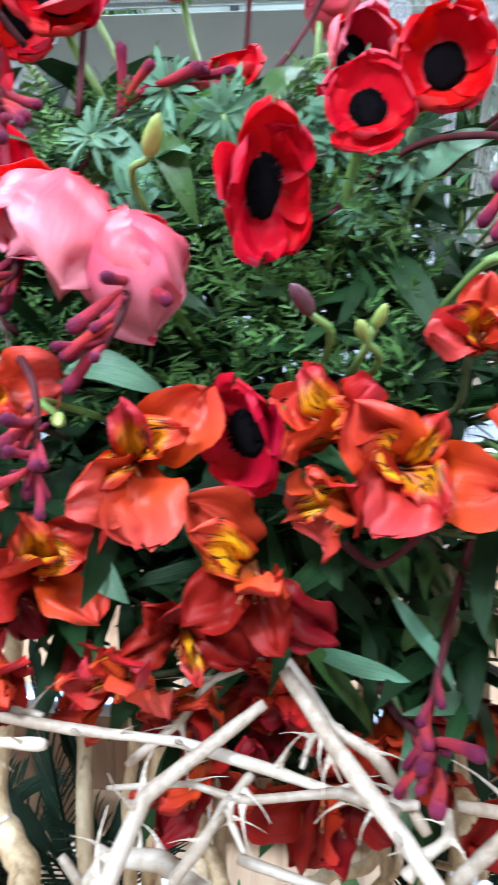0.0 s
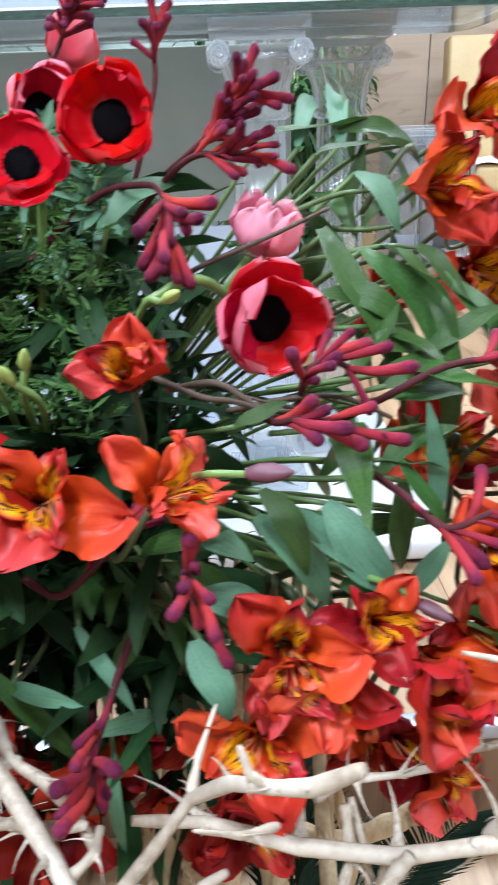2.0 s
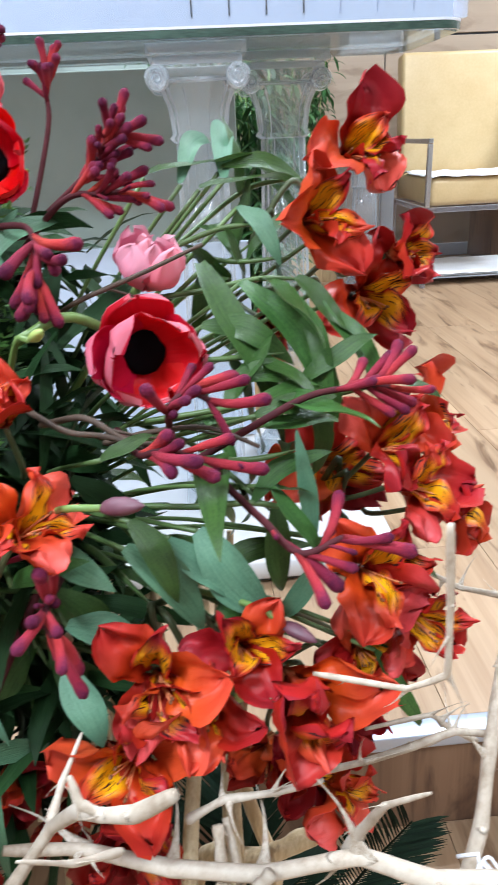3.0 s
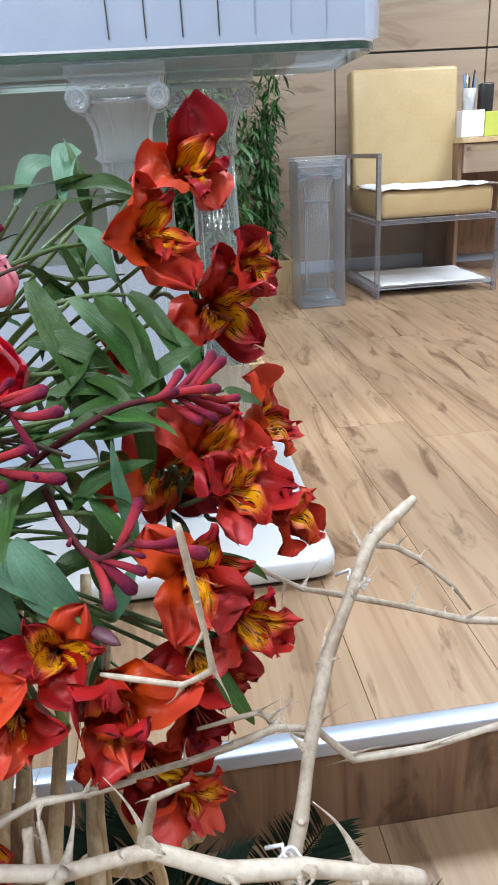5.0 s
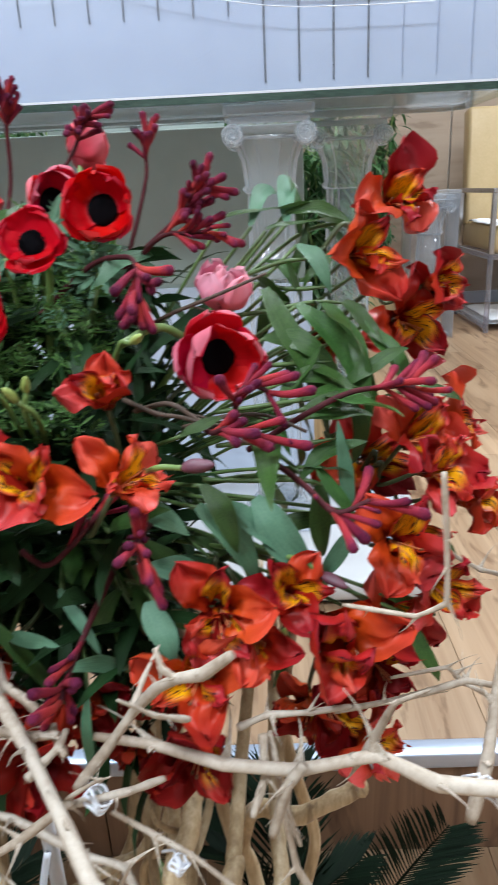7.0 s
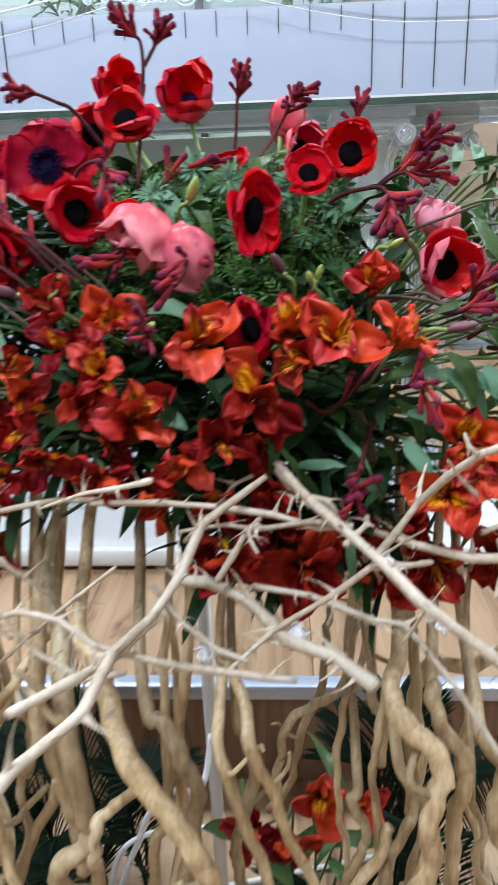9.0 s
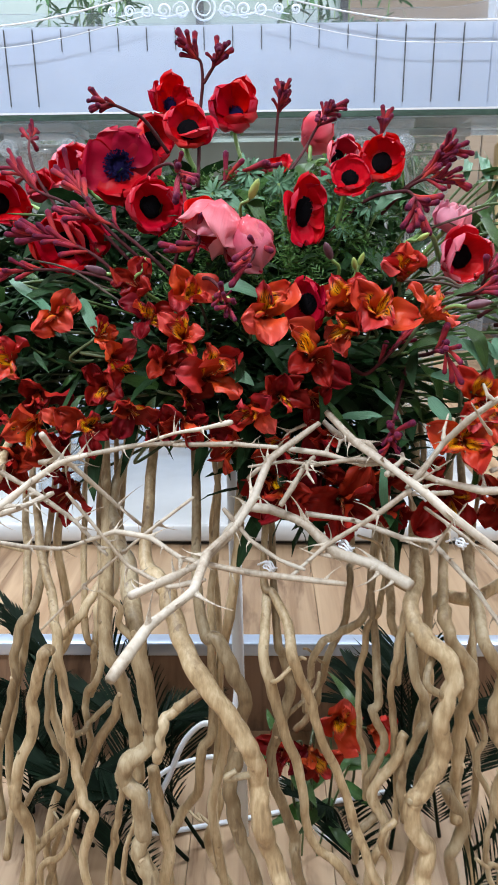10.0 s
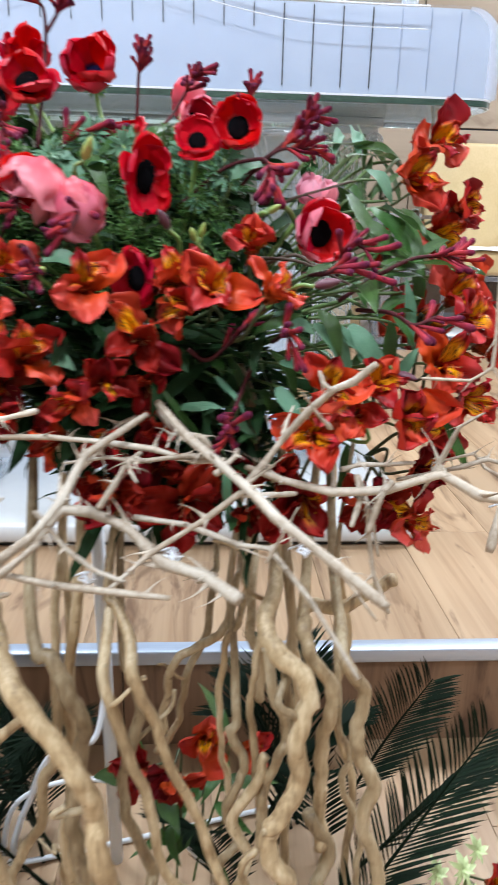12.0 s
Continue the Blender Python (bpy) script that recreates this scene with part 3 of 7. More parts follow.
slab = thing("glass_top", "thick clear glass top with green edge and round corners", "table top", at=(CX, 1.5, 0.985))
part("pane", rounded_slab(bmesh.new(), -0.721, 0.721, 0.005, 0.335, 0.0, 0.015, 0.048, 0.002), M_SLAB, slab, smooth=False)
part("edge", rim_wall(bmesh.new(), -0.726, 0.726, 0.0, 0.34, 0.0015, 0.0115, 0.05, 0.0045), M_EDGE, slab, "polished green glass edge", False)
# White strip paints the glint along the slab's upper edge.
part("bevel", rim_wall(bmesh.new(), -0.726, 0.726, 0.0, 0.34, 0.0120, 0.0155, 0.05, 0.0045), M_TIEGLINT, slab, "polished upper glass bevel, its glint put in as white", False)

apron = thing("screen_panel", "grey-green panel behind the clear columns", "panel", at=(CX, 1.845, STEP))
part("panel", box_bm(-0.66, 0.405, 0.0, 0.012, 0.50, 0.81, bevel=0.002), M_SCREEN, apron, smooth=False)
part("lower_panel", box_bm(-0.60, 0.42, 0.0, 0.012, 0.053, 0.49, bevel=0.002), M_LINER, apron, "pale lower panel", False)

case = thing("display_case", "clear acrylic case with a slotted white liner", "display case", at=(CX, 1.55, 1.002))


def end_plate(bm, half, y0, y1, top, r):
    """An upright plate whose two upper corners are rounded."""
    line = [(-half, 0.0)] + [(-half + r - r * math.cos(radians(a)), top - r + r * math.sin(radians(a))) for a in range(0, 91, 9)]
    line += [(-x, z) for x, z in line[::-1]]
    front, back = [bm.verts.new((x, y0, z)) for x, z in line], [bm.verts.new((x, y1, z)) for x, z in line]
    bm.faces.new(front)
    bm.faces.new(back[::-1])
    for i in range(len(line)):
        j = (i + 1) % len(line)
        bm.faces.new((front[j], front[i], back[i], back[j]))
    return bm


def end_shell(bm, half, y0, y1, top, r, t, sx):
    """The bent end of the case: a strip up one side and round its upper corner."""
    line = [(half, 0.0)] + [(half - r + r * math.cos(radians(a)), top - r + r * math.sin(radians(a))) for a in range(0, 91, 9)]
    inner = [(half - t, 0.0)] + [(half - r + (r - t) * math.cos(radians(a)), top - r + (r - t) * math.sin(radians(a))) for a in range(0, 91, 9)]
    ring = line + inner[::-1]
    front, back = [bm.verts.new((sx * x, y0, z)) for x, z in ring], [bm.verts.new((sx * x, y1, z)) for x, z in ring]
    for i in range(len(ring)):
        j = (i + 1) % len(ring)
        bm.faces.new((front[j], front[i], back[i], back[j]))
    return bm


part("front_wall", end_plate(bmesh.new(), 0.729, -0.030, -0.025, 0.150, 0.062), M_ACRYLIC, case, "clear acrylic front wall", False)
part("rear_wall", end_plate(bmesh.new(), 0.729, 0.285, 0.290, 0.150, 0.062), M_ACRYLIC, case, "clear acrylic rear wall", False)
for sx in (-1, 1):
    part("end_wall", end_shell(bmesh.new(), 0.729, -0.0245, 0.2845, 0.150, 0.062, 0.006, sx), M_ACRYLIC, case, "clear bent acrylic end", False)
part("liner", end_plate(bmesh.new(), 0.712, -0.012, -0.008, 0.150, 0.055), M_LINER, case, "white slotted liner", False)
part("rear_liner", end_plate(bmesh.new(), 0.712, 0.268, 0.272, 0.150, 0.055), M_LINER, case, "white liner", False)
part("liner_floor", rounded_slab(bmesh.new(), -0.705, 0.705, -0.005, 0.265, 0.0, 0.006, 0.03, 0.001), M_LINER, case)
for i in range(-18, 7):
    x = 0.327 + i * 0.0542
    tall = i >= 0 or i <= -12
    w = 0.0009 if tall and -14 < i < 4 else 0.0006
    part("slot", box_bm(x - w, x + w, -0.0145, -0.0125, 0.014 if tall else 0.108, 0.146), M_DARK if w > 0.0008 or not tall else M_ALU, case, "narrow dark slot", False)
bevel_lid = rim_wall(bmesh.new(), -0.60, 0.60, 0.02, 0.26, 0.159, 0.24, 0.09, 0.005)
part("lid_wall", bevel_lid, M_ACRYLIC, case, "clear upper wall", False)
# White beads put the bright reflections along the bent acrylic into shape and colour.
for sx in (-1, 1):
    for drop, thick in ((0.0, 0.0016), (0.036, 0.0008)):
        bead = spline([(sx * 0.10, -0.040, 0.196 - drop), (sx * 0.17, -0.041, 0.180 - drop), (sx * 0.25, -0.041, 0.163 - drop), (sx * 0.353, -0.041, 0.148 - drop), (sx * 0.47, -0.041, 0.144 - drop), (sx * 0.585, -0.041, 0.144 - drop)], 8)
        part("bead", tube(bmesh.new(), bead, thick, 6), M_TIEGLINT, case, "moulded acrylic edge, its highlight put in as a white bead")

# etched ornament: a ring with scrolls on both sides
emblem = thing("etched_ornament", "white etched scroll ornament round a small ring", "ornament", at=(CX, 1.578, 1.19))
ring_line = [Vector((0.021 * math.cos(a), 0, 0.021 * math.sin(a))) for a in [2 * math.pi * k / 28 for k in range(29)]]
part("ring", tube(bmesh.new(), ring_line, 0.0022, 6), M_ETCH, emblem)
ring_in = [Vector((0.013 * math.cos(a), 0, 0.013 * math.sin(a))) for a in [2 * math.pi * k / 20 for k in range(21)]]
part("inner_ring", tube(bmesh.new(), ring_in, 0.0015, 6), M_ETCH, emblem)
for sx in (-1, 1):
    for k in range(5):
        cx0 = sx * (0.044 + k * 0.033)
        s = 0.0165 - k * 0.002
        scroll = [Vector((cx0 + sx * s * (1 - q / 30) * math.cos(q * 0.42 + k), 0, (-1) ** k * s * (1 - q / 30) * math.sin(q * 0.42 + k) - 0.004)) for q in range(24)]
        part("scroll", tube(bmesh.new(), scroll, lambda q: 0.0009 + 0.0018 * math.sin(q * 3.1), 5), M_ETCH, emblem)
    sweep = spline([(sx * 0.028, 0, -0.004), (sx * 0.07, 0, -0.014), (sx * 0.12, 0, -0.006), (sx * 0.165, 0, -0.013)], 8)
    part("scroll", tube(bmesh.new(), sweep, lambda q: 0.0028 * (1 - 0.7 * q), 5), M_ETCH, emblem)


partition = thing("partition", "dark grey-green partition behind the clear case", "partition", at=(0.1, 3.0, STEP))
part("panel", box_bm(-1.6, 0.60, 0.0, 0.03, 0.03, 1.75, bevel=0.003), M_SCREEN, partition, smooth=False)
for x in (-0.75, 0.05, 0.585):
    part("post", box_bm(x - 0.014, x + 0.014, -0.032, -0.003, 0.0, 1.8, bevel=0.003), M_BLACK, partition, "slim black post", False)


# ---- chair, plinth, plant and desk at the back wall ----
def armchair():
    ob = thing("armchair", "cream leather armchair on a square chrome and acrylic frame", "chair", at=(1.92, 3.54, STEP))
    w = 0.29
    part("seat", box_bm(-w + 0.02, w - 0.02, 0.02, 0.55, 0.36, 0.48, bevel=0.025, seg=3), M_CREAM, ob, "cream leather seat cushion")
    back = box_bm(-w + 0.015, w - 0.015, -0.05, 0.05, 0.0, 0.56, bevel=0.02, seg=3)
    bmesh.ops.transform(back, matrix=pose(0, 0.52, 0.46, -6, 0, 0), verts=back.verts)
    part("backrest", back, M_CREAM, ob, "tall cream leather backrest")
    bar = 0.0105
    for sx in (-1, 1):
        x0, x1 = sx * w - bar, sx * w + bar
        part("arm", box_bm(x0, x1, -bar, 0.52 + bar, 0.622, 0.643, bevel=0.002), M_CHROME, ob, "square chrome arm rail", False)
        for y in (0.0, 0.52):
            part("post", box_bm(x0, x1, y - bar, y + bar, 0.3595, 0.6215, bevel=0.002), M_CHROME, ob, "square chrome post", False)
            part("leg", box_bm(x0, x1, y - bar, y + bar, 0.0, 0.359, bevel=0.002), M_TINT, ob, "grey-violet acrylic leg", False)
        part("side_rail", box_bm(x0 + 0.001, x1 - 0.001, bar, 0.52 - bar, 0.335, 0.358, bevel=0.002), M_TINT, ob, "grey-violet acrylic rail", False)
        part("foot_rail", box_bm(x0 + 0.001, x1 - 0.001, bar, 0.52 - bar, 0.018, 0.038, bevel=0.002), M_TINT, ob, "grey-violet acrylic rail", False)
    for y in (0.0, 0.52):
        part("cross_rail", box_bm(-w + bar, w - bar, y - 0.009, y + 0.009, 0.336, 0.357, bevel=0.002), M_TINT, ob, "grey-violet acrylic rail", False)
    part("rear_panel", box_bm(-w + bar, w - bar, 0.517, 0.523, 0.056, 0.333), M_ACRYLIC, ob, "clear acrylic rear panel", False)
    part("foot_shelf", box_bm(-w, w, 0.0, 0.52, 0.04, 0.052, bevel=0.003), M_ACRYLIC, ob, "clear acrylic foot shelf", False)
    return ob


def cloth(name, label, x0, x1, y0, y1, z, seed, sag=0.012):
    bm = bmesh.new()
    n, k = 22, 18
    grid = [[bm.verts.new((x0 + (x1 - x0) * i / n + 0.006 * noise.noise(Vector((j * 0.5, seed, 0))), y0 + (y1 - y0) * j / k + 0.01 * noise.noise(Vector((i * 0.35, seed + 4, 0))),
                           z + 0.006 + sag * abs(noise.noise(Vector((i * 0.22, j * 0.22, seed)))))) for j in range(k + 1)] for i in range(n + 1)]
    for i in range(n):
        for j in range(k):
            bm.faces.new((grid[i][j], grid[i + 1][j], grid[i + 1][j + 1], grid[i][j + 1]))
    ob = mesh_object(name, bm, M_PAPER)
    mod = ob.modifiers.new("thickness", "SOLIDIFY")
    mod.thickness = 0.003
    return tagged(ob, label, "cover")


armchair()
cloth("seat_cover", "crumpled white paper cover on the chair seat", 1.645, 2.20, 3.545, 3.98, STEP + 0.478, 3.0, 0.022)
cloth("foot_cover", "white paper sheet on the clear foot shelf", 1.66, 2.18, 3.56, 3.98, STEP + 0.05, 8.0)

plinth2 = thing("acrylic_plinth", "clear acrylic box plinth beside the chair", "plinth", at=(1.35, 3.56, STEP))
for a in ((-0.105, 0.105, -0.10, -0.094), (-0.105, 0.105, 0.094, 0.10), (-0.105, -0.099, -0.094, 0.094), (0.099, 0.105, -0.094, 0.094)):
    part("pane", box_bm(*a, 0, 0.63), M_ACRYLIC, plinth2, smooth=False)
part("top", box_bm(-0.11, 0.11, -0.105, 0.105, 0.631, 0.645, bevel=0.003), M_COLUMN, plinth2, smooth=False)
ionic_column("acrylic_column", "clear acrylic column inside the box plinth", 1.35, 3.56, STEP + 0.001, STEP + 0.625, 0.058)


def leaf_blade(bm, length, width, droop=0.3, fold=0.25, n=6, twist=0.0, m=None, mat=0, uv=None):
    """A pointed leaf from the origin along +y, arched, folded along its rib."""
    uv = uv or bm.loops.layers.uv.verify()
    rows = []
    for i in range(n + 1):
        s = i / n
        w = width * 0.5 * (math.sin(math.pi * min(1, s * 0.93 + 0.06)) ** 0.8) * (1 - 0.25 * s)
        if i == n:
            w = width * 0.01
        y = length * math.sin(s * (1.2 if droop else 1.0)) / math.sin(1.2 if droop else 1.0)
        z = -droop * length * s * s
        a = twist * s
        row = []
        for u in (-1, 0, 1):
            px, pz = u * w * math.cos(a), z + abs(u) * w * fold + u * w * math.sin(a)
            v = Vector((px, y, pz))
            row.append(bm.verts.new(m @ v if m else v))
        rows.append(row)
    for i in range(n):
        for k in range(2):
            f = bm.faces.new((rows[i][k], rows[i][k + 1], rows[i + 1][k + 1], rows[i + 1][k]))
            f.material_index = mat
            f.smooth = True
            for loop, (uu, ss) in zip(f.loops, ((k, i), (k + 1, i), (k + 1, i + 1), (k, i + 1))):
                loop[uv].uv = (uu / 2, ss / n)
    return bm


def bamboo_plant(x0, y0, low, high, seed):
    rnd = random.Random(seed)
    ob = thing("bamboo_plant", "potted bamboo with thin stems and small green leaves", "plant", "potted bamboos", at=(x0, y0, STEP))
    pot = bmesh.new()
    for a in ((-0.13, 0.13, -0.13, -0.112), (-0.13, 0.13, 0.112, 0.13), (-0.13, -0.112, -0.112, 0.112), (0.112, 0.13, -0.112, 0.112)):
        box(pot, *a, 0, 0.17, bevel=0.002)
    box(pot, -0.111, 0.111, -0.111, 0.111, 0.02, 0.15)
    part("pot", pot, M_POTWOOD, ob, "square pale wood planter", False)
    for k in range(9):
        x, y = rnd.uniform(-0.09, 0.09), rnd.uniform(-0.09, 0.09)
        top = Vector((x + rnd.uniform(-0.10, 0.10), y + rnd.uniform(-0.08, 0.08), rnd.uniform(low, high)))
        part("cane", tube(bmesh.new(), spline([(x, y, 0.15), (x * 1.1, y, 0.5), top], 6), lambda q: 0.006 - 0.004 * q, 6), M_STEM, ob)
        leaves = bmesh.new()
        for j in range(110):
            s = rnd.uniform(0.05, 1)
            p = Vector((x, y, 0.15)).lerp(top, s) + Vector((rnd.gauss(0, 0.02), rnd.gauss(0, 0.02), 0))
            m = Matrix.Translation(p) @ Euler((rnd.uniform(-0.9, 0.3), 0, rnd.uniform(0, 6.28))).to_matrix().to_4x4()
            leaf_blade(leaves, rnd.uniform(0.05, 0.10), 0.018, 0.3, 0.2, 3, 0, m)
        tagged(part("foliage", leaves, M_BAMBOO, ob, "small pointed green leaves"), kind="stuff")


bamboo_plant(1.16, 3.95, 0.8, 1.15, 5)
bamboo_plant(-0.35, 2.75, 1.1, 1.5, 6)
bamboo_plant(0.80, 2.75, 1.05, 1.35, 7)
bamboo_plant(-0.10, 2.55, 1.15, 1.55, 8)
bamboo_plant(0.62, 2.60, 1.15, 1.50, 9)
bamboo_plant(0.75, 2.22, 0.70, 0.84, 10)


def side_desk():
    ob = thing("desk", "pale wood desk with clear top against the wall", "desk", at=(2.62, 4.15, STEP))
    part("desktop", box_bm(-0.45, 0.55, -0.24, 0.24, 0.66, 0.685, bevel=0.003), M_POTWOOD, ob, smooth=False)
    part("drawer_front", box_bm(-0.43, 0.53, -0.225, -0.207, 0.52, 0.655, bevel=0.002), M_WALLWOOD, ob, smooth=False)
    # Brown side panels; their dark tone also stands for shade below the top.
    for x in (-0.44, 0.52):
        part("side_panel", box_bm(x - 0.01, x + 0.01, -0.205, 0.235, 0, 0.659, bevel=0.002), M_RISER, ob, "brown wood side panel", smooth=False)
    # Dark panel added in place of the shade under desk and chair.
    part("back_panel", box_bm(-0.429, 0.509, 0.20, 0.215, 0.05, 0.659, bevel=0.002), M_RISER, ob, "dark brown panel added for the shade under the desk", smooth=False)


side_desk()
card = tagged(mesh_object("tissue_box", box_bm(2.19, 2.31, 3.98, 4.12, STEP + 0.686, STEP + 0.81, bevel=0.004), M_PAPER, False), "small white box on the desk", "box")
card = tagged(mesh_object("file_box", box_bm(2.318, 2.50, 3.99, 4.13, STEP + 0.686, STEP + 0.80, bevel=0.003), M_LIME, False), "lime green card box on the desk", "box")
cup = thing("pen_cup", "white and black cup with pens on the box", "cup", at=(2.25, 4.05, STEP + 0.811))
part("body", lathe(bmesh.new(), [(0.028, 0), (0.032, 0.05), (0.036, 0.10), (0.032, 0.10), (0.026, 0.01)], 20), M_WHITE, cup)
for k, mt in enumerate((M_BLUE, M_BLACK, M_BLUE, M_CHROME, M_BLACK)):
    a = k * 1.25
    part("pen", tube(bmesh.new(), [Vector((0.01 * math.cos(a), 0.01 * math.sin(a), 0.012)), Vector((0.032 * math.cos(a), 0.032 * math.sin(a), 0.145 + 0.008 * k))], 0.0045, 7), mt, cup)
holder = tagged(mesh_object("phone_stand", box_bm(2.292, 2.36, 4.0, 4.05, STEP + 0.801, STEP + 0.93, bevel=0.008), M_BLACK), "small black stand on the desk boxes", "stand")


# ---- flowers ----
def petal_mesh(name, material, profile, width, cup=0.3, ripple=0.06, notch=0.0, nu=6, nv=9, seed=0, wrap=0.0, back=None, frill=0.0, crumple=0.03, crease=0.0):
    """A petal of length about 1, opening along +x and +z from the origin, as two skins a hair apart; width and profile are functions of 0..1, wrap bends it round the axis."""
    bm = bmesh.new()
    uv = bm.loops.layers.uv.verify()
    for skin in range(2 if back else 1):
        grid = []
        for j in range(nv + 1):
            s = j / nv
            r2, z2 = profile(min(1.0, s + 0.02))
            r1, z1 = profile(max(0.0, s - 0.02))
            t = Vector((r2 - r1, 0, z2 - z1)).normalized()
            nrm = Vector((-t.z, 0, t.x))
            w = width(s)
            row = []
            for i in range(nu + 1):
                u = 2 * i / nu - 1
                short = 0.05 * s * s * noise.noise(Vector((u * 2.3, seed * 1.7, 4))) + notch * 0.09 * max(0, s - 0.7) * 3 * (1 - min(1, abs(u) * 2.5))
                r, z = profile(s * (1 - max(-0.04, short)))
                lift = cup * w * u * u + ripple * s * noise.noise(Vector((u * 1.7, s * 2.5, seed * 3.1)))
                lift += frill * s ** 2 * (0.3 + abs(u)) * math.sin(u * 6.5 + seed * 2.1 + 2.0 * s)
                lift += crumple * s * noise.noise(Vector((u * 4.5, s * 6.5, seed * 5.7 + 2))) + crumple * 0.9 * abs(u) ** 3 * math.sin(s * 17 + seed + 2 * u)
                lift -= crease * math.exp(-(u * 4.5) ** 2) * math.sin(math.pi * min(1, s * 1.1)) ** 0.7 if s < 0.9 else 0
                side = w * u
                p = Vector((r, side, z))
                if wrap:
                    rr = max(r, 0.3)
                    p = p.lerp(Vector((r - rr + rr * math.cos(side / rr), rr * math.sin(side / rr), z)), wrap)
                p += nrm * (lift - 0.012 * skin)
                p.y += ripple * 0.5 * s * noise.noise(Vector((s * 3, u, seed + 9)))
                row.append(bm.verts.new(p))
            grid.append(row)
        for j in range(nv):
            for i in range(nu):
                f = bm.faces.new((grid[j][i], grid[j][i + 1], grid[j + 1][i + 1], grid[j + 1][i]))
                f.material_index = skin
                for loop, (a, b) in zip(f.loops, ((i, j), (i + 1, j), (i + 1, j + 1), (i, j + 1))):
                    loop[uv].uv = (a / nu, b / nv)
    me = bpy.data.meshes.new(name)
    bm.to_mesh(me)
    bm.free()
    me.polygons.foreach_set("use_smooth", [True] * len(me.polygons))
    me.materials.append(material)
    if back:
        me.materials.append(back)
    return me


def ovate(w, tip=0.55, base=0.22, blunt=2.4):
    return lambda s: w * (base + (1 - base) * math.sin(math.pi * 0.5 * min(1, s / tip)) ** 1.0) * (1 if s < tip else max(0.004, 1 - ((s - tip) / (1.0 - tip)) ** blunt) ** (1.2 / blunt))


def cup_profile(style):
    """Side line of a petal: a shallow dish, a bowl with an upright rim, or a half-closed ball."""
    if style == "open":
        return lambda s: (math.sin(s * 1.45) / math.sin(1.45), 0.42 * s ** 1.8 - 0.5 * max(0, s - 0.75) ** 2)
    if style == "cup":
        return lambda s: (math.sin(1.62 * s ** 0.92), 0.72 * s ** 1.6)
    if style == "tulip":
        return lambda s: (0.95 * math.sin(1.5 * s ** 0.92), 0.85 * s ** 1.5 + 0.06 * s)
    if style == "egg":
        return lambda s: (0.80 * math.sin(2.55 * s ** 0.85), 1.45 * s ** 1.25)
    return lambda s: (0.86 * math.sin(2.0 * s ** 0.85), 1.15 * s ** 1.35)


ANEMONE = {}
for key, mat, rear in (("red", M_RED, M_BACK), ("crimson", M_CRIMSON, M_CRIMSON), ("pink", M_PINK, M_BACKPINK), ("rose", M_ROSE, M_ROSE), ("coral", M_PINK, M_CORAL), ("halo", M_HALO, M_BACK)):
    for style, wide, hollow, wrap in (("open", 0.70, 0.10, 0.35), ("cup", 0.80, 0.05, 0.75), ("tulip", 0.50, 0.12, 0.5), ("closed", 0.84, 0.04, 0.85), ("egg", 0.66, 0.04, 0.9)):
        ANEMONE[key, style] = [petal_mesh("petal", mat, cup_profile(style), ovate(wide + 0.04 * k, 0.62), hollow, 0.26 if style == "closed" else 0.21, 0.5 * (k % 2), 12, 14, k * 7 + len(key), wrap, rear, 0.14 if key in ("coral", "rose") else 0.085, 0.075 if key in ("coral", "rose") else 0.035) for k in range(4)]


def ball_mesh(name, material, seed, bumps=0.12, sub=3):
    bm = bmesh.new()
    bmesh.ops.create_icosphere(bm, subdivisions=sub, radius=1)
    for v in bm.verts:
        v.co *= 1 + bumps * noise.noise(v.co * 5 + Vector((seed, 0, 0)))
        v.co.z *= 0.42
    me = bpy.data.meshes.new(name)
    bm.to_mesh(me)
    bm.free()
    me.polygons.foreach_set("use_smooth", [True] * len(me.polygons))
    me.materials.append(material)
    return me


def stamen_ring(material, seed):
    """A dense ring of short filaments with dark anthers."""
    rnd = random.Random(seed)
    bm = bmesh.new()
    for k in range(190):
        a, r = rnd.uniform(0, 6.283), rnd.uniform(0.22, 0.40)
        base = Vector((0.12 * math.cos(a), 0.12 * math.sin(a), 0.0))
        tip = Vector((r * math.cos(a), r * math.sin(a), rnd.uniform(0.10, 0.24) - 0.2 * (r - 0.2)))
        tube(bm, [base, base.lerp(tip, 0.6) + Vector((0, 0, 0.05)), tip], 0.010, 3)
        bmesh.ops.create_icosphere(bm, subdivisions=1, radius=0.026, matrix=Matrix.Translation(tip) @ Matrix.Diagonal((1, 1, 0.7, 1)))
    me = bpy.data.meshes.new("stamens")
    bm.to_mesh(me)
    bm.free()
    me.materials.append(material)
    return me


EYE = {"black": (ball_mesh("eye", M_EYE, 1), stamen_ring(M_EYE, 3)), "blue": (ball_mesh("eye", M_EYEBLUE, 2), stamen_ring(M_EYEBLUE, 4))}


def collar_mesh(material=M_FERN):
    rnd = random.Random(8)
    bm = bmesh.new()
    for k in range(3):
        for j in range(9):
            a = k * 2.094 + (j - 4) * 0.2
            m = Matrix.Rotation(a, 4, "Z") @ Matrix.Translation((0, 0.05 + 0.04 * (j % 3), 0)) @ Matrix.Rotation(rnd.uniform(-0.2, 0.7), 4, "X") @ Matrix.Rotation(rnd.uniform(-0.5, 0.5), 4, "Z")
            leaf_blade(bm, rnd.uniform(0.25, 0.48), 0.10, 0.2, 0.3, 3, rnd.uniform(-0.6, 0.6), m)
    me = bpy.data.meshes.new("collar")
    bm.to_mesh(me)
    bm.free()
    me.materials.append(material)
    return me


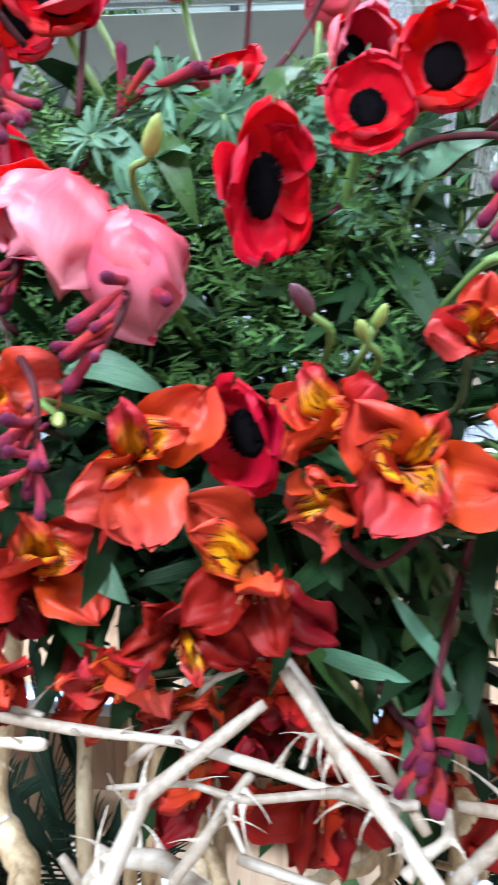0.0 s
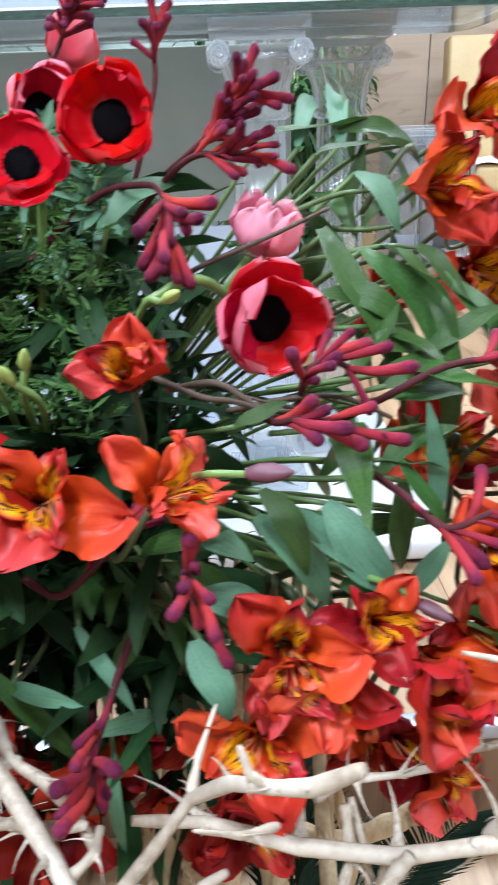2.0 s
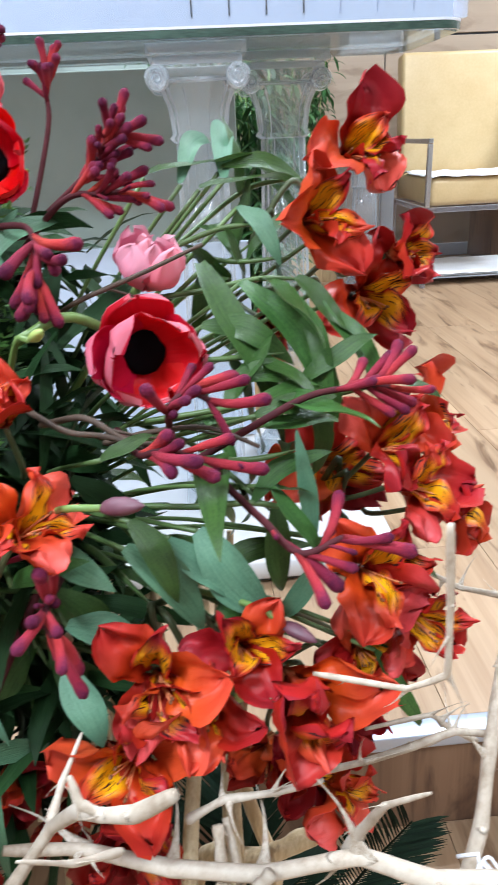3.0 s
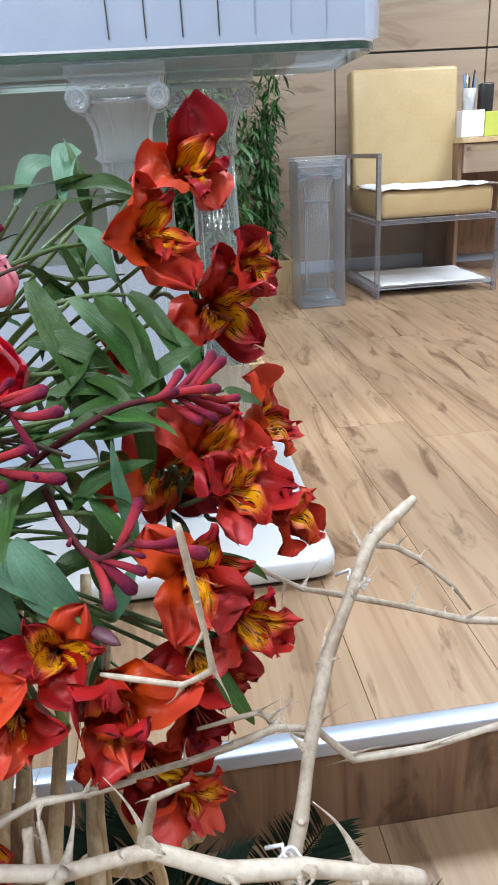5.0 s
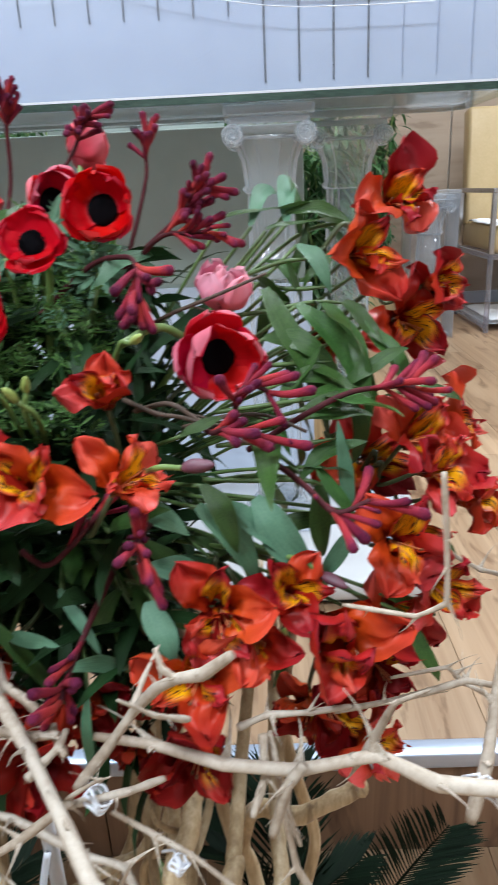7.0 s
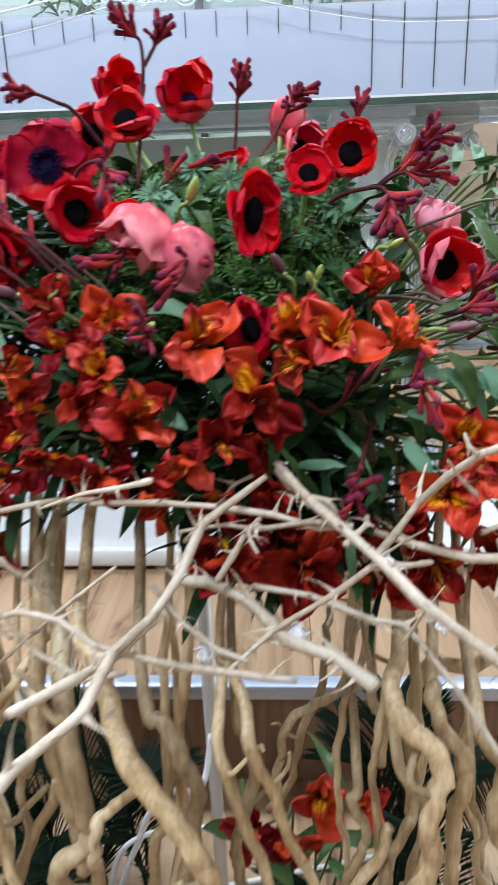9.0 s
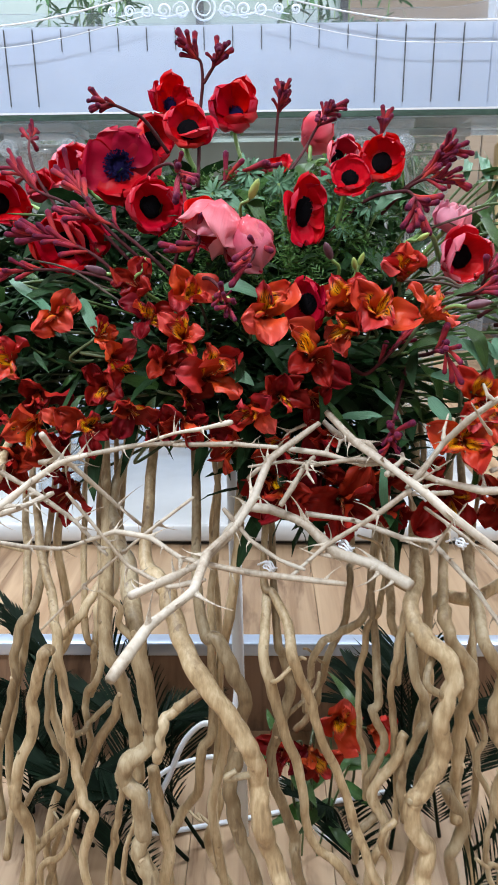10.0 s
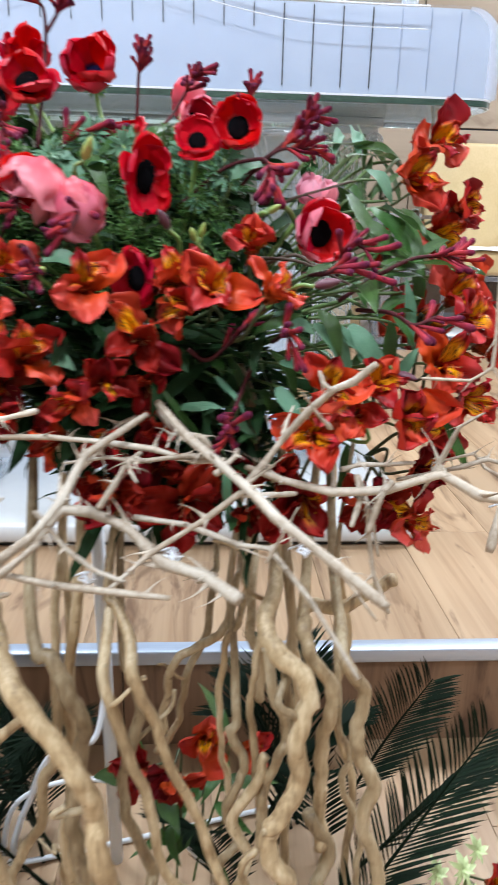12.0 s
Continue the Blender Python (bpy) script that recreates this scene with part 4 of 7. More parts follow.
COLLAR, TUFT = collar_mesh(), collar_mesh(M_LEAFPALE)
HEART = Vector((0.42, 0.80, 0.62))
FLOWERS_A, FLOWERS_B = "anemones of the arrangement", "alstroemerias of the arrangement"


def stem_line(p, axis, back, end=None):
    """A stem that leaves the flower backwards and bends down into the heart of the bunch."""
    p, axis = Vector(p), Vector(axis).normalized()
    a = p - axis * back
    e = Vector(end) if end else HEART + (p - HEART) * 0.25
    return spline([a, a - axis * 0.03 + Vector((0, 0, -0.006)), a.lerp(e, 0.55) + Vector((0, 0, 0.012)), e], 6)


def anemone(x, y, z, face, radius, tone="red", style="open", eye="black", label="red anemone with black eye", petals=7, spin=0.0, squash=1.0, collar=True, end=None, tucked=False, inner_tone=""):
    rnd = random.Random(int(x * 9176 + z * 5231))
    ob = thing("anemone", label, "flower", FLOWERS_A, at=(x, y, z))
    turn = frame_to(face, spin) @ Matrix.Diagonal((squash, 1, 1, 1))
    depth = {"open": 0.2, "cup": 0.45, "tulip": 0.45, "closed": 0.7, "egg": 0.9}[style]
    base = turn @ Matrix.Translation((0, 0, -radius * depth * 0.6))
    for k in range(petals):
        inner = k >= 4
        a = 2 * math.pi * k / 4 if not inner else 2 * math.pi * (k - 4) / (petals - 4) + 0.8
        a += rnd.uniform(-0.2, 0.2)
        s = radius * rnd.uniform(0.92, 1.08) * (0.94 if inner else 1.0)
        m = base @ Matrix.Rotation(a, 4, "Z") @ Matrix.Rotation(rnd.uniform(-0.22, 0.22) - (0.14 if inner else 0), 4, "Y") @ Matrix.Rotation(rnd.uniform(-0.18, 0.18), 4, "X") @ Matrix.Translation((0.02 * radius, 0, 0.03 * radius * (k % 3))) @ Matrix.Scale(s, 4)
        shared("petal", rnd.choice(ANEMONE[inner_tone if inner and inner_tone else tone, style]), ob, m)
    ball, ring = EYE[eye]
    er = radius * (0.15 if style in ("closed", "egg") else 0.24 if eye == "blue" else 0.47)
    shared("eye", ball, ob, base @ Matrix.Translation((0, 0, radius * {"open": 0.10, "cup": 0.16, "tulip": 0.16, "closed": 0.35, "egg": 0.35}[style])) @ Matrix.Scale(er, 4), "dark domed centre")
    shared("stamen_ring", ring, ob, base @ Matrix.Translation((0, 0, radius * (0.3 if style in ("closed", "egg") else 0.06))) @ Matrix.Rotation(rnd.uniform(0, 6), 4, "Z") @ Matrix.Scale(radius * {"open": 1.12, "cup": 1.0, "tulip": 0.85, "closed": 0.55, "egg": 0.4}[style], 4), "ring of dark stamens")
    axis = Vector(face).normalized()
    if collar and not tucked:
        tagged(shared("collar", COLLAR, ob, Matrix.Translation(-axis * radius * 0.75) @ frame_to(face, rnd.uniform(0, 6)) @ Matrix.Scale(radius * 0.9, 4), "frilled green leaf collar"), kind="stuff")
    o = Vector((x, y, z))
    line = spline([(0, 0, 0), (HEART - o) * 0.4, (HEART - o) * 0.75], 6) if tucked else [q - o for q in stem_line((x, y, z), axis, radius * depth * 0.6, end)]
    part("stem", tube(bmesh.new(), line, 0.0023, 7), M_STEM, ob, "smooth green stem")
    return ob


def funnel(out, rise, curl):
    """Alstroemeria petal line: a narrow claw that opens outwards and curls back at the tip."""
    return lambda s: (0.05 + out * s ** 1.5, rise * s ** 0.85 - curl * s ** 3)


def bloom_petals(name, mats, line, width, tip, hollow, frill, seed, notch):
    return [petal_mesh(name, m, line, ovate(width * (0.90 + 0.07 * k), tip, 0.09, 1.75), hollow, 0.26, notch, 14, 16, seed + k, 0.0, M_SEPAL, frill, 0.075, 0.055) for k, m in enumerate(mats)]


OUTER_LINE, INNER_LINE = funnel(0.78, 0.92, 0.40), funnel(0.60, 1.02, 0.24)
ALST = {
    "outer": bloom_petals("outer_petal", (M_OUTER, M_OUTER_P, M_OUTER, M_OUTER, M_OUTER_P), OUTER_LINE, 0.34, 0.66, 0.30, 0.09, 0, 0.3),
    "inner": bloom_petals("inner_petal", (M_INNER, M_INNER, M_INNER, M_INNER), INNER_LINE, 0.22, 0.58, 0.34, 0.07, 20, 0.0),
    # Petals of the darker blooms: deep red with shade painted in.
    "deep_outer": bloom_petals("outer_petal", (M_DEEPSHADE, M_DEEPSHADE, M_DEEPSHADE), OUTER_LINE, 0.34, 0.64, 0.28, 0.09, 40, 0.3),
    "deep_inner": bloom_petals("inner_petal", (M_INNER, M_DEEPSHADE, M_DEEPSHADE), INNER_LINE, 0.28, 0.60, 0.30, 0.06, 50, 0.0),
}


def stamen_mesh():
    bm = bmesh.new()
    line = spline([(0, 0, 0), (0.10, 0, 0.45), (0.26, 0, 0.80)], 4)
    tube(bm, line, 0.012, 5)
    n = len(bm.faces)
    bmesh.ops.create_icosphere(bm, subdivisions=1, radius=0.04, matrix=Matrix.Translation(line[-1]) @ Matrix.Diagonal((0.7, 0.7, 1.4, 1)))
    bm.faces.ensure_lookup_table()
    for f in bm.faces[n:]:
        f.material_index = 1
    me = bpy.data.meshes.new("stamen")
    bm.to_mesh(me)
    bm.free()
    me.materials.append(M_FILAMENT)
    me.materials.append(M_ANTHER)
    return me


STAMEN = stamen_mesh()


UMBELS = [Vector(q) for q in ((0.606, 0.772, 0.803), (0.622, 0.772, 0.770), (0.610, 0.722, 0.722), (0.628, 0.700, 0.682), (0.545, 0.640, 0.668), (0.572, 0.650, 0.650), (0.600, 0.680, 0.590))]


def alstroemeria(x, y, z, face, radius, tone="", label="orange-red alstroemeria bloom with yellow streaked throat", open_=1.0, spin=None, end=None, stem=True):
    """Three broad outer petals, two striped upper inner ones and a narrow lower one, round five stamens."""
    rnd = random.Random(int(x * 7919 + z * 3571))
    ob = thing("alstroemeria", label, "flower", FLOWERS_B, at=(x, y, z))
    at = Vector((x, y, z))
    loose = 0.0 if spin is not None else 0.32 if x < 0.53 else 0.16
    spin = (rnd.uniform(-0.35, 0.35) if x > 0.6 else rnd.uniform(-1.1, 1.1)) if spin is None else spin
    face = Vector(face) + Vector((rnd.uniform(-1, 1), rnd.uniform(-0.3, 0.6), rnd.uniform(-1, 1))) * loose
    wild = 1.0 if x < 0.53 and loose else 0.6
    ring = ((105, 0), (205, 0), (312, 0), (46, 1), (-12, 1), (250, 1)) if x > 0.6 else ((95, 0), (215, 0), (328, 0), (42, 1), (146, 1), (272, 1))
    radius *= 1.08 if x < 0.53 else 1.17
    base = frame_to(face, spin) @ Matrix.Translation((0, 0, -radius * 0.5))
    for degrees, inner in ring:
        kind = ("deep_" if tone == "deep" else "") + ("inner" if inner else "outer")
        s = radius * rnd.uniform(0.94, 1.14) * (1.0 if inner else 1.06)
        tilt = rnd.uniform(-0.45, 0.34) * wild + (1 - open_) * -0.6
        m = base @ Matrix.Rotation(radians(degrees) + rnd.uniform(-0.25, 0.25), 4, "Z") @ Matrix.Rotation(tilt, 4, "Y") @ Matrix.Rotation(rnd.uniform(-0.25, 0.25), 4, "Z") @ Matrix.Rotation(rnd.uniform(-0.4, 0.4) * wild, 4, "X") @ Matrix.Scale(s, 4)
        shared("petal", rnd.choice(ALST[kind]), ob, m)
    for k in range(5):
        shared("stamen", STAMEN, ob, base @ Matrix.Rotation(k * 0.5 - 2.6 + rnd.uniform(-0.3, 0.3), 4, "Z") @ Matrix.Scale(radius * rnd.uniform(0.7, 0.95), 4))
    if stem:
        if end is None and x > 0.53:
            end = min(UMBELS, key=lambda q: (q - at).length)
        line = [q - at for q in stem_line((x, y, z), face, radius * 0.5, end)]
        part("stem", tube(bmesh.new(), line, lambda q: 0.0013 + 0.0005 * q, 6), M_DSTEM, ob, "thin dark green flower stalk")
    return ob


def bud_mesh(seed, bend):
    """A tubular velvety bud, slightly bent, with a swollen tip."""
    bm = bmesh.new()
    line = spline([(0, 0, 0), (0.02, 0, 0.35), (bend * 0.5, 0, 0.7), (bend, 0, 1.0)], 5)
    tube(bm, line, lambda q: 0.046 + 0.036 * math.sin(math.pi * min(1, q * 0.62)) + 0.020 * math.exp(-((q - 0.86) * 8) ** 2) - (0.055 if q > 0.97 else 0), 9, True, 0.14, seed)
    me = bpy.data.meshes.new("bud")
    bm.to_mesh(me)
    bm.free()
    me.polygons.foreach_set("use_smooth", [True] * len(me.polygons))
    me.materials.append(M_PAW)
    return me


BUDS = [bud_mesh(k, b) for k, b in enumerate((0.10, 0.22, -0.05, 0.3))]


def kangaroo_paw(points, count, length, spread=0.7, along=0.45, seed=0, fat=1.0, label="dark red kangaroo paw stem with velvety finger-like buds"):
    """A stem along the points (tip first) with a fan of finger-like buds on its outer part."""
    rnd = random.Random(seed * 31 + 7)
    ob = thing("kangaroo_paw", label, "flower", "kangaroo paws of the arrangement", at=points[0])
    o = Vector(points[0])
    line = spline([Vector(p) - o for p in points], 8)
    part("stem", tube(bmesh.new(), line, lambda q: 0.0012 + 0.0006 * q, 7, True, 0.08), M_PAWSTEM, ob)
    n = len(line)
    reach = [0.0]
    for a, b in zip(line, line[1:]):
        reach.append(reach[-1] + (b - a).length)
    for k in range(count):
        s = (k / max(1, count - 1)) ** 1.2 * along * length * 2.2
        i = next((j for j in range(n) if reach[j] >= s), n - 1)
        tip_dir = (line[max(0, i - 1)] - line[min(n - 1, i + 1)]).normalized()
        side = Matrix.Rotation(rnd.uniform(0, 6.283), 4, tip_dir) @ tip_dir.orthogonal().normalized()
        d = (tip_dir + side * spread * rnd.uniform(0.25, 1.1) + Vector((0, -0.1, 0.15))).normalized()
        shared("bud", rnd.choice(BUDS), ob, Matrix.Translation(line[i]) @ frame_to(d, rnd.uniform(0, 6)) @ Matrix.Scale(length * rnd.choice((0.45, 0.8, 0.9, 1.0, 1.15)), 4) @ Matrix.Diagonal((fat, fat, 1, 1)))
    return ob


def leaf_mesh(material, seed, width):
    bm = bmesh.new()
    leaf_blade(bm, 1.0, width, 0.32 + 0.16 * (seed % 3), 0.28, 12, 0.9 * ((seed % 2) * 2 - 1))
    for v in bm.verts:
        v.co.z += 0.035 * math.sin(v.co.y * 8 + seed * 2) * (0.3 + abs(v.co.x) * 6) + 0.03 * math.sin(v.co.y * 4 + seed)
        v.co.x += 0.04 * math.sin(v.co.y * 3.2 + seed * 1.7)
    me = bpy.data.meshes.new("leaf")
    bm.to_mesh(me)
    bm.free()
    me.materials.append(material)
    return me


LEAVES = {"green": [leaf_mesh(M_LEAF, k, 0.25 + 0.035 * k) for k in range(4)], "pale": [leaf_mesh(M_LEAFPALE, k, 0.28 + 0.05 * k) for k in range(3)]}


def leafy_stem(points, count, length, tone="green", seed=0, label="leafy green alstroemeria stem", radius=0.0017, tipward=0.75):
    """A stem along the points (tip first) with pointed leaves."""
    rnd = random.Random(seed * 17 + 3)
    ob = thing("leafy_stem", label, "foliage", "leafy stems of the arrangement", at=points[0])
    o = Vector(points[0])
    line = spline([Vector(p) - o for p in points], 8)
    part("stem", tube(bmesh.new(), line, lambda q: radius * min(0.85, 0.2 + 3 * q), 6), M_MSTEM, ob)
    n = len(line)
    for k in range(count):
        i = int((k + rnd.random()) / count * (n - 1) * tipward)
        d = (line[max(0, i - 1)] - line[min(n - 1, i + 1)]).normalized()
        side = Matrix.Rotation(rnd.uniform(0, 6.283), 4, d) @ d.orthogonal().normalized()
        out = (d * rnd.uniform(0.3, 0.9) + side).normalized()
        up = Vector((rnd.uniform(-0.4, 0.4), rnd.uniform(-0.8, 0), 1))
        xx = out.cross(up).normalized()
        zz = xx.cross(out)
        m = Matrix((xx, out, zz)).transposed().to_4x4()
        m.translation = line[i]
        shared("leaf", rnd.choice(LEAVES[tone]), ob, m @ Matrix.Scale(length * rnd.uniform(0.7, 1.2), 4))
    return ob


def single_leaf(base, tip, width, tone="green", up=(0, -0.6, 1), label="broad green leaf on a short stalk"):
    base, tip = Vector(base), Vector(tip)
    ob = thing("leaf_stalk", label, "leaf", "loose leaves of the arrangement", at=base)
    out = tip - base
    length = out.length
    out.normalize()
    xx = out.cross(Vector(up)).normalized()
    m = Matrix((xx, out, xx.cross(out))).transposed().to_4x4()
    shared("leaf", LEAVES[tone][int(length * 1000) % 3], ob, m @ Matrix.Diagonal((width / 0.30, length * 1.15, length, 1)))
    e = HEART + (base - HEART) * 0.3
    part("stalk", tube(bmesh.new(), spline([(0, 0, 0), (e - base) * 0.5 + Vector((0, 0, 0.01)), e - base], 5), 0.0012, 6), M_MSTEM, ob)
    return ob


# ---- branches ----
WILLOW, BLEACHED = 0.72, 0.47


def thorn_mesh():
    bm = bmesh.new()
    line = spline([(0, 0, -0.05), (0, 0, 0.25), (0.08, 0, 0.65), (0.25, 0, 1.0)], 4)
    tube(bm, line, lambda q: 0.205 * math.exp(-3.6 * q) * (1.001 - q) ** 0.35 + 0.006, 9)
    me = bpy.data.meshes.new("thorn")
    bm.to_mesh(me)
    bm.free()
    me.polygons.foreach_set("use_smooth", [True] * len(me.polygons))
    me.materials.append(M_THORN)
    return me


THORN = thorn_mesh()


def along(p, d, t):
    """A frame at p with z along d and x leaning along the branch direction t."""
    z = d.normalized()
    x = (t - z * t.dot(z)).normalized()
    m = Matrix((x, z.cross(x), z)).transposed().to_4x4()
    m.translation = p
    return m


def thorn_branch(points, r0, r1, thorns=5, size=0.03, seed=0, label="bleached pale branch with long thorns"):
    """A bleached branch through the points, with thorns sprouting on all sides."""
    rnd = random.Random(seed * 13 + 1)
    o = Vector(points[0])
    ob = thing("thorn_branch", label, "branch", "bleached thorn branches", at=o)
    pts = [Vector(p) - o for p in points]
    for q in pts[1:-1]:
        q += Vector((rnd.uniform(-1, 1), rnd.uniform(-1, 1), rnd.uniform(-1, 1))) * 0.003
    line = spline(pts, 9)
    for k in range(len(pts) - 1):
        for j in range(9):
            line[k * 9 + j] = line[k * 9 + j].lerp(pts[k].lerp(pts[k + 1], j / 9), 0.85)
    n = len(line)
    bm = bmesh.new()
    tube(bm, line, lambda q: BLEACHED * (r0 + (r1 - r0) * q) * (1 + 0.10 * math.sin(q * 17 + seed)) * (1 + 0.05 * math.exp(-(abs((q * (len(pts) - 1) + 0.5) % 1 - 0.5) * 7) ** 2)) * min(1.0, 0.8 + 8 * q, 0.7 + 8 * (1 - q)), 10, True, 0.07, seed)
    wood = part("wood", bm, M_THORN, ob)
    for k in range(1, len(pts) - 1):
        into, away = (pts[k] - pts[k - 1]).normalized(), (pts[k + 1] - pts[k]).normalized()
        out = (into - away) + Vector((rnd.uniform(-0.5, 0.5), rnd.uniform(-0.5, 0.5), rnd.uniform(-0.2, 0.6)))
        d = (out.normalized() + into * 0.6).normalized()
        rr, s = BLEACHED * (r0 + (r1 - r0) * k / len(pts)), size * rnd.choice((0.4, 0.6, 0.85))
        if thorns:
            shared("thorn", THORN, wood, along(pts[k], d, away) @ Matrix.Diagonal((rr * 9.0, rr * 4.3, s + rr, 1)))
    for k in range(thorns):
        i = int((k + rnd.uniform(0.15, 0.85)) / thorns * (n - 1))
        t = (line[min(n - 1, i + 1)] - line[max(0, i - 1)]).normalized()
        side = Matrix.Rotation(rnd.uniform(0, 6.283), 4, t) @ t.orthogonal().normalized()
        d = (side + t * rnd.uniform(-0.2, 0.7)).normalized()
        s = size * rnd.uniform(0.3, 0.7)
        rr = BLEACHED * (r0 + (r1 - r0) * i / n)
        fat = max(0.5, min(1.0, rr * 4.0 / s))
        shared("thorn", THORN, wood, along(line[i], d, t) @ Matrix.Diagonal((s * fat * 1.8, s * fat, s + rr, 1)))
    return ob


def willow_stick(points, r0, r1, seed=0, label="peeled curly willow stick, wavy and tan", wob=0.003):
    """A peeled contorted stick: a wavy line through its bends, thick and thin, with slight knots."""
    rnd = random.Random(seed * 11 + 5)
    knot = rnd.uniform(0.3, 0.8)
    o = Vector(points[0])
    line = spline([Vector(p) - o for p in points], 9)
    for i, q in enumerate(line):
        s = i * 0.23 + seed
        q += Vector((noise.noise(Vector((s, 1, seed))), noise.noise(Vector((s, 5, seed))), 0)) * wob
    bm = bmesh.new()
    tube(bm, line, lambda q: WILLOW * (r0 + (r1 - r0) * q) * min(1.0, 0.55 + 2.2 * q + (0.45 if points[0][2] < 0.6 else 0)) * (1 + 0.05 * math.sin(q * 13 + seed) + 0.12 * math.exp(-((q - knot) * 34) ** 2) + 0.12 * math.exp(-((q - knot * 0.5) * 40) ** 2)), 12, True, 0.08, seed)
    ob = thing("willow_stick", label, "stick", "curly willow sticks", at=o)
    stick = part("stick", bm, M_WILLOW, ob)
    n = len(line)
    for k in range(2):
        i = int(n * rnd.uniform(0.15, 0.9))
        rr = WILLOW * (r0 + (r1 - r0) * i / n)
        d = Vector((rnd.uniform(-1, 1), -rnd.uniform(0.2, 1), rnd.uniform(-0.1, 0.6))).normalized()
        bm = lathe(bmesh.new(), [(rr * 0.6, 0), (rr * 0.45, rr * 0.8), (rr * 0.34, rr * 1.12), (rr * 0.28, rr * 1.16), (0.0002, rr * 1.08)], 9)
        bmesh.ops.transform(bm, matrix=Matrix.Translation(line[i]) @ frame_to(d), verts=bm.verts)
        part("knot", bm, M_CUT if k else M_WILLOW, stick, "short sawn-off side knot")
    for k in range(1 if n > 60 and seed % 2 else 0):
        i = int(n * rnd.uniform(0.2, 0.8))
        d = Vector((rnd.choice((-1, 1)) * rnd.uniform(0.5, 1), rnd.uniform(-0.6, 0.6), rnd.uniform(0.5, 1.4))).normalized()
        s = rnd.uniform(0.03, 0.09)
        bend = Vector((rnd.uniform(-1, 1), rnd.uniform(-1, 1), 0)) * 0.012
        twig = spline([line[i], line[i] + d * s * 0.35 + bend, line[i] + d * s * 0.7 - bend, line[i] + d * s + bend * 0.5], 6)
        part("twig", tube(bmesh.new(), twig, lambda q: WILLOW * r1 * (0.48 - 0.2 * q), 7, True, 0.1, seed + k), M_WILLOW, stick)
    return ob


def woody_stem(points, radius, seed):
    o = Vector(points[0])
    ob = thing("woody_stem", "thin brown woody stem between the flowers", "stem", "brown stems of the arrangement", at=o)
    line = spline([Vector(p) - o for p in points], 8)
    stem = part("stem", tube(bmesh.new(), line, lambda q: radius * (0.75 + 0.35 * q), 7, True, 0.15, seed), M_BROWN, ob)
    i = len(line) // 2
    side = spline([line[i], line[i] + Vector((0.010, 0.002, -0.004)), line[i] + Vector((0.026, 0.006, -0.010))], 5)
    part("side_twig", tube(bmesh.new(), side, radius * 0.5, 6), M_BROWN, stem)
    return ob


def tie(x, y, z, r, axis):
    bm = bmesh.new()
    for k in range(3):
        ring = [Vector((r * math.cos(a), r * math.sin(a), 0.0022 * k + 0.0008 * math.sin(3 * a + k))) for a in [2 * math.pi * q / 18 for q in range(19)]]
        tube(bm, ring, 0.0007, 6, False)
    tube(bm, [Vector((r, 0, 0)), Vector((r + 0.003, 0.001, 0.003)), Vector((r + 0.008, 0.002, -0.004))], 0.0009, 5)
    bmesh.ops.transform(bm, matrix=frame_to(axis), verts=bm.verts)
    ob = mesh_object("cable_tie", bm, M_TIEGLINT)
    ob.location = (x, y, z)
    return tagged(ob, "whitish plastic tie round crossed branches", "tie", "plastic ties")


def flower_bud(x, y, z, direction, length, material, label):
    """A closed bud: a pointed egg of folded petals on a short stalk."""
    ob = thing("flower_bud", label, "bud", "closed buds of the arrangement", at=(x, y, z))
    bm = lathe(bmesh.new(), [(0.05, 0), (0.14, 0.10), (0.20, 0.32), (0.19, 0.58), (0.12, 0.84), (0.02, 1.0)], 15, flute=3, depth=0.16)
    bmesh.ops.transform(bm, matrix=frame_to(direction) @ Matrix.Scale(length, 4), verts=bm.verts)
    part("bud", bm, material, ob)
    o = Vector((x, y, z))
    part("stalk", tube(bmesh.new(), spline([(0, 0, 0), Vector(direction).normalized() * -0.02, (HEART - o) * 0.5, (HEART - o) * 0.75], 5), 0.0015, 6), M_STEM, ob)
    return ob


ROSETTE_LEAF = leaf_mesh(M_SUCC, 1, 0.5)


def rosette(x, y, z, radius, label):
    """A small pale rosette of fleshy leaves on a thin stalk that stands on the floor."""
    rnd = random.Random(int(x * 1000))
    ob = thing("rosette", label, "plant", "pale rosettes", at=(x, y, z))
    for k in range(14):
        m = Matrix.Rotation(k * 2.4, 4, "Z") @ Matrix.Rotation(0.25 + 0.07 * k, 4, "X") @ Matrix.Scale(radius * (1.05 - 0.045 * k), 4)
        shared("leaf", ROSETTE_LEAF, ob, frame_to((0.1, -0.7, 0.7)) @ m)
    part("stalk", tube(bmesh.new(), spline([(0, 0, 0), (0.004, 0.02, -z * 0.5), (0, 0.03, -z)], 6), 0.002, 6), M_STEM, ob)
    return ob


# ---- the arrangement: anemones ----
anemone(0.416, 0.684, 0.810, (0.44, -0.90, -0.04), 0.0267, "halo", "open", "black", "bright red anemone with black eye, petals long", squash=0.56)
anemone(0.487, 0.724, 0.851, (0.02, -0.98, 0.18), 0.0191, "halo", "cup", "black", "round bright red anemone cup with black eye")
anemone(0.451, 0.755, 0.856, (0.52, -0.85, 0.03), 0.0204, "pink", "cup", "black", "coral red anemone cup with black eye, turned aside")
anemone(0.455, 0.690, 0.836, (0.07, -0.92, 0.38), 0.0162, "halo", "open", "black", "bright red anemone with black eye below two others")
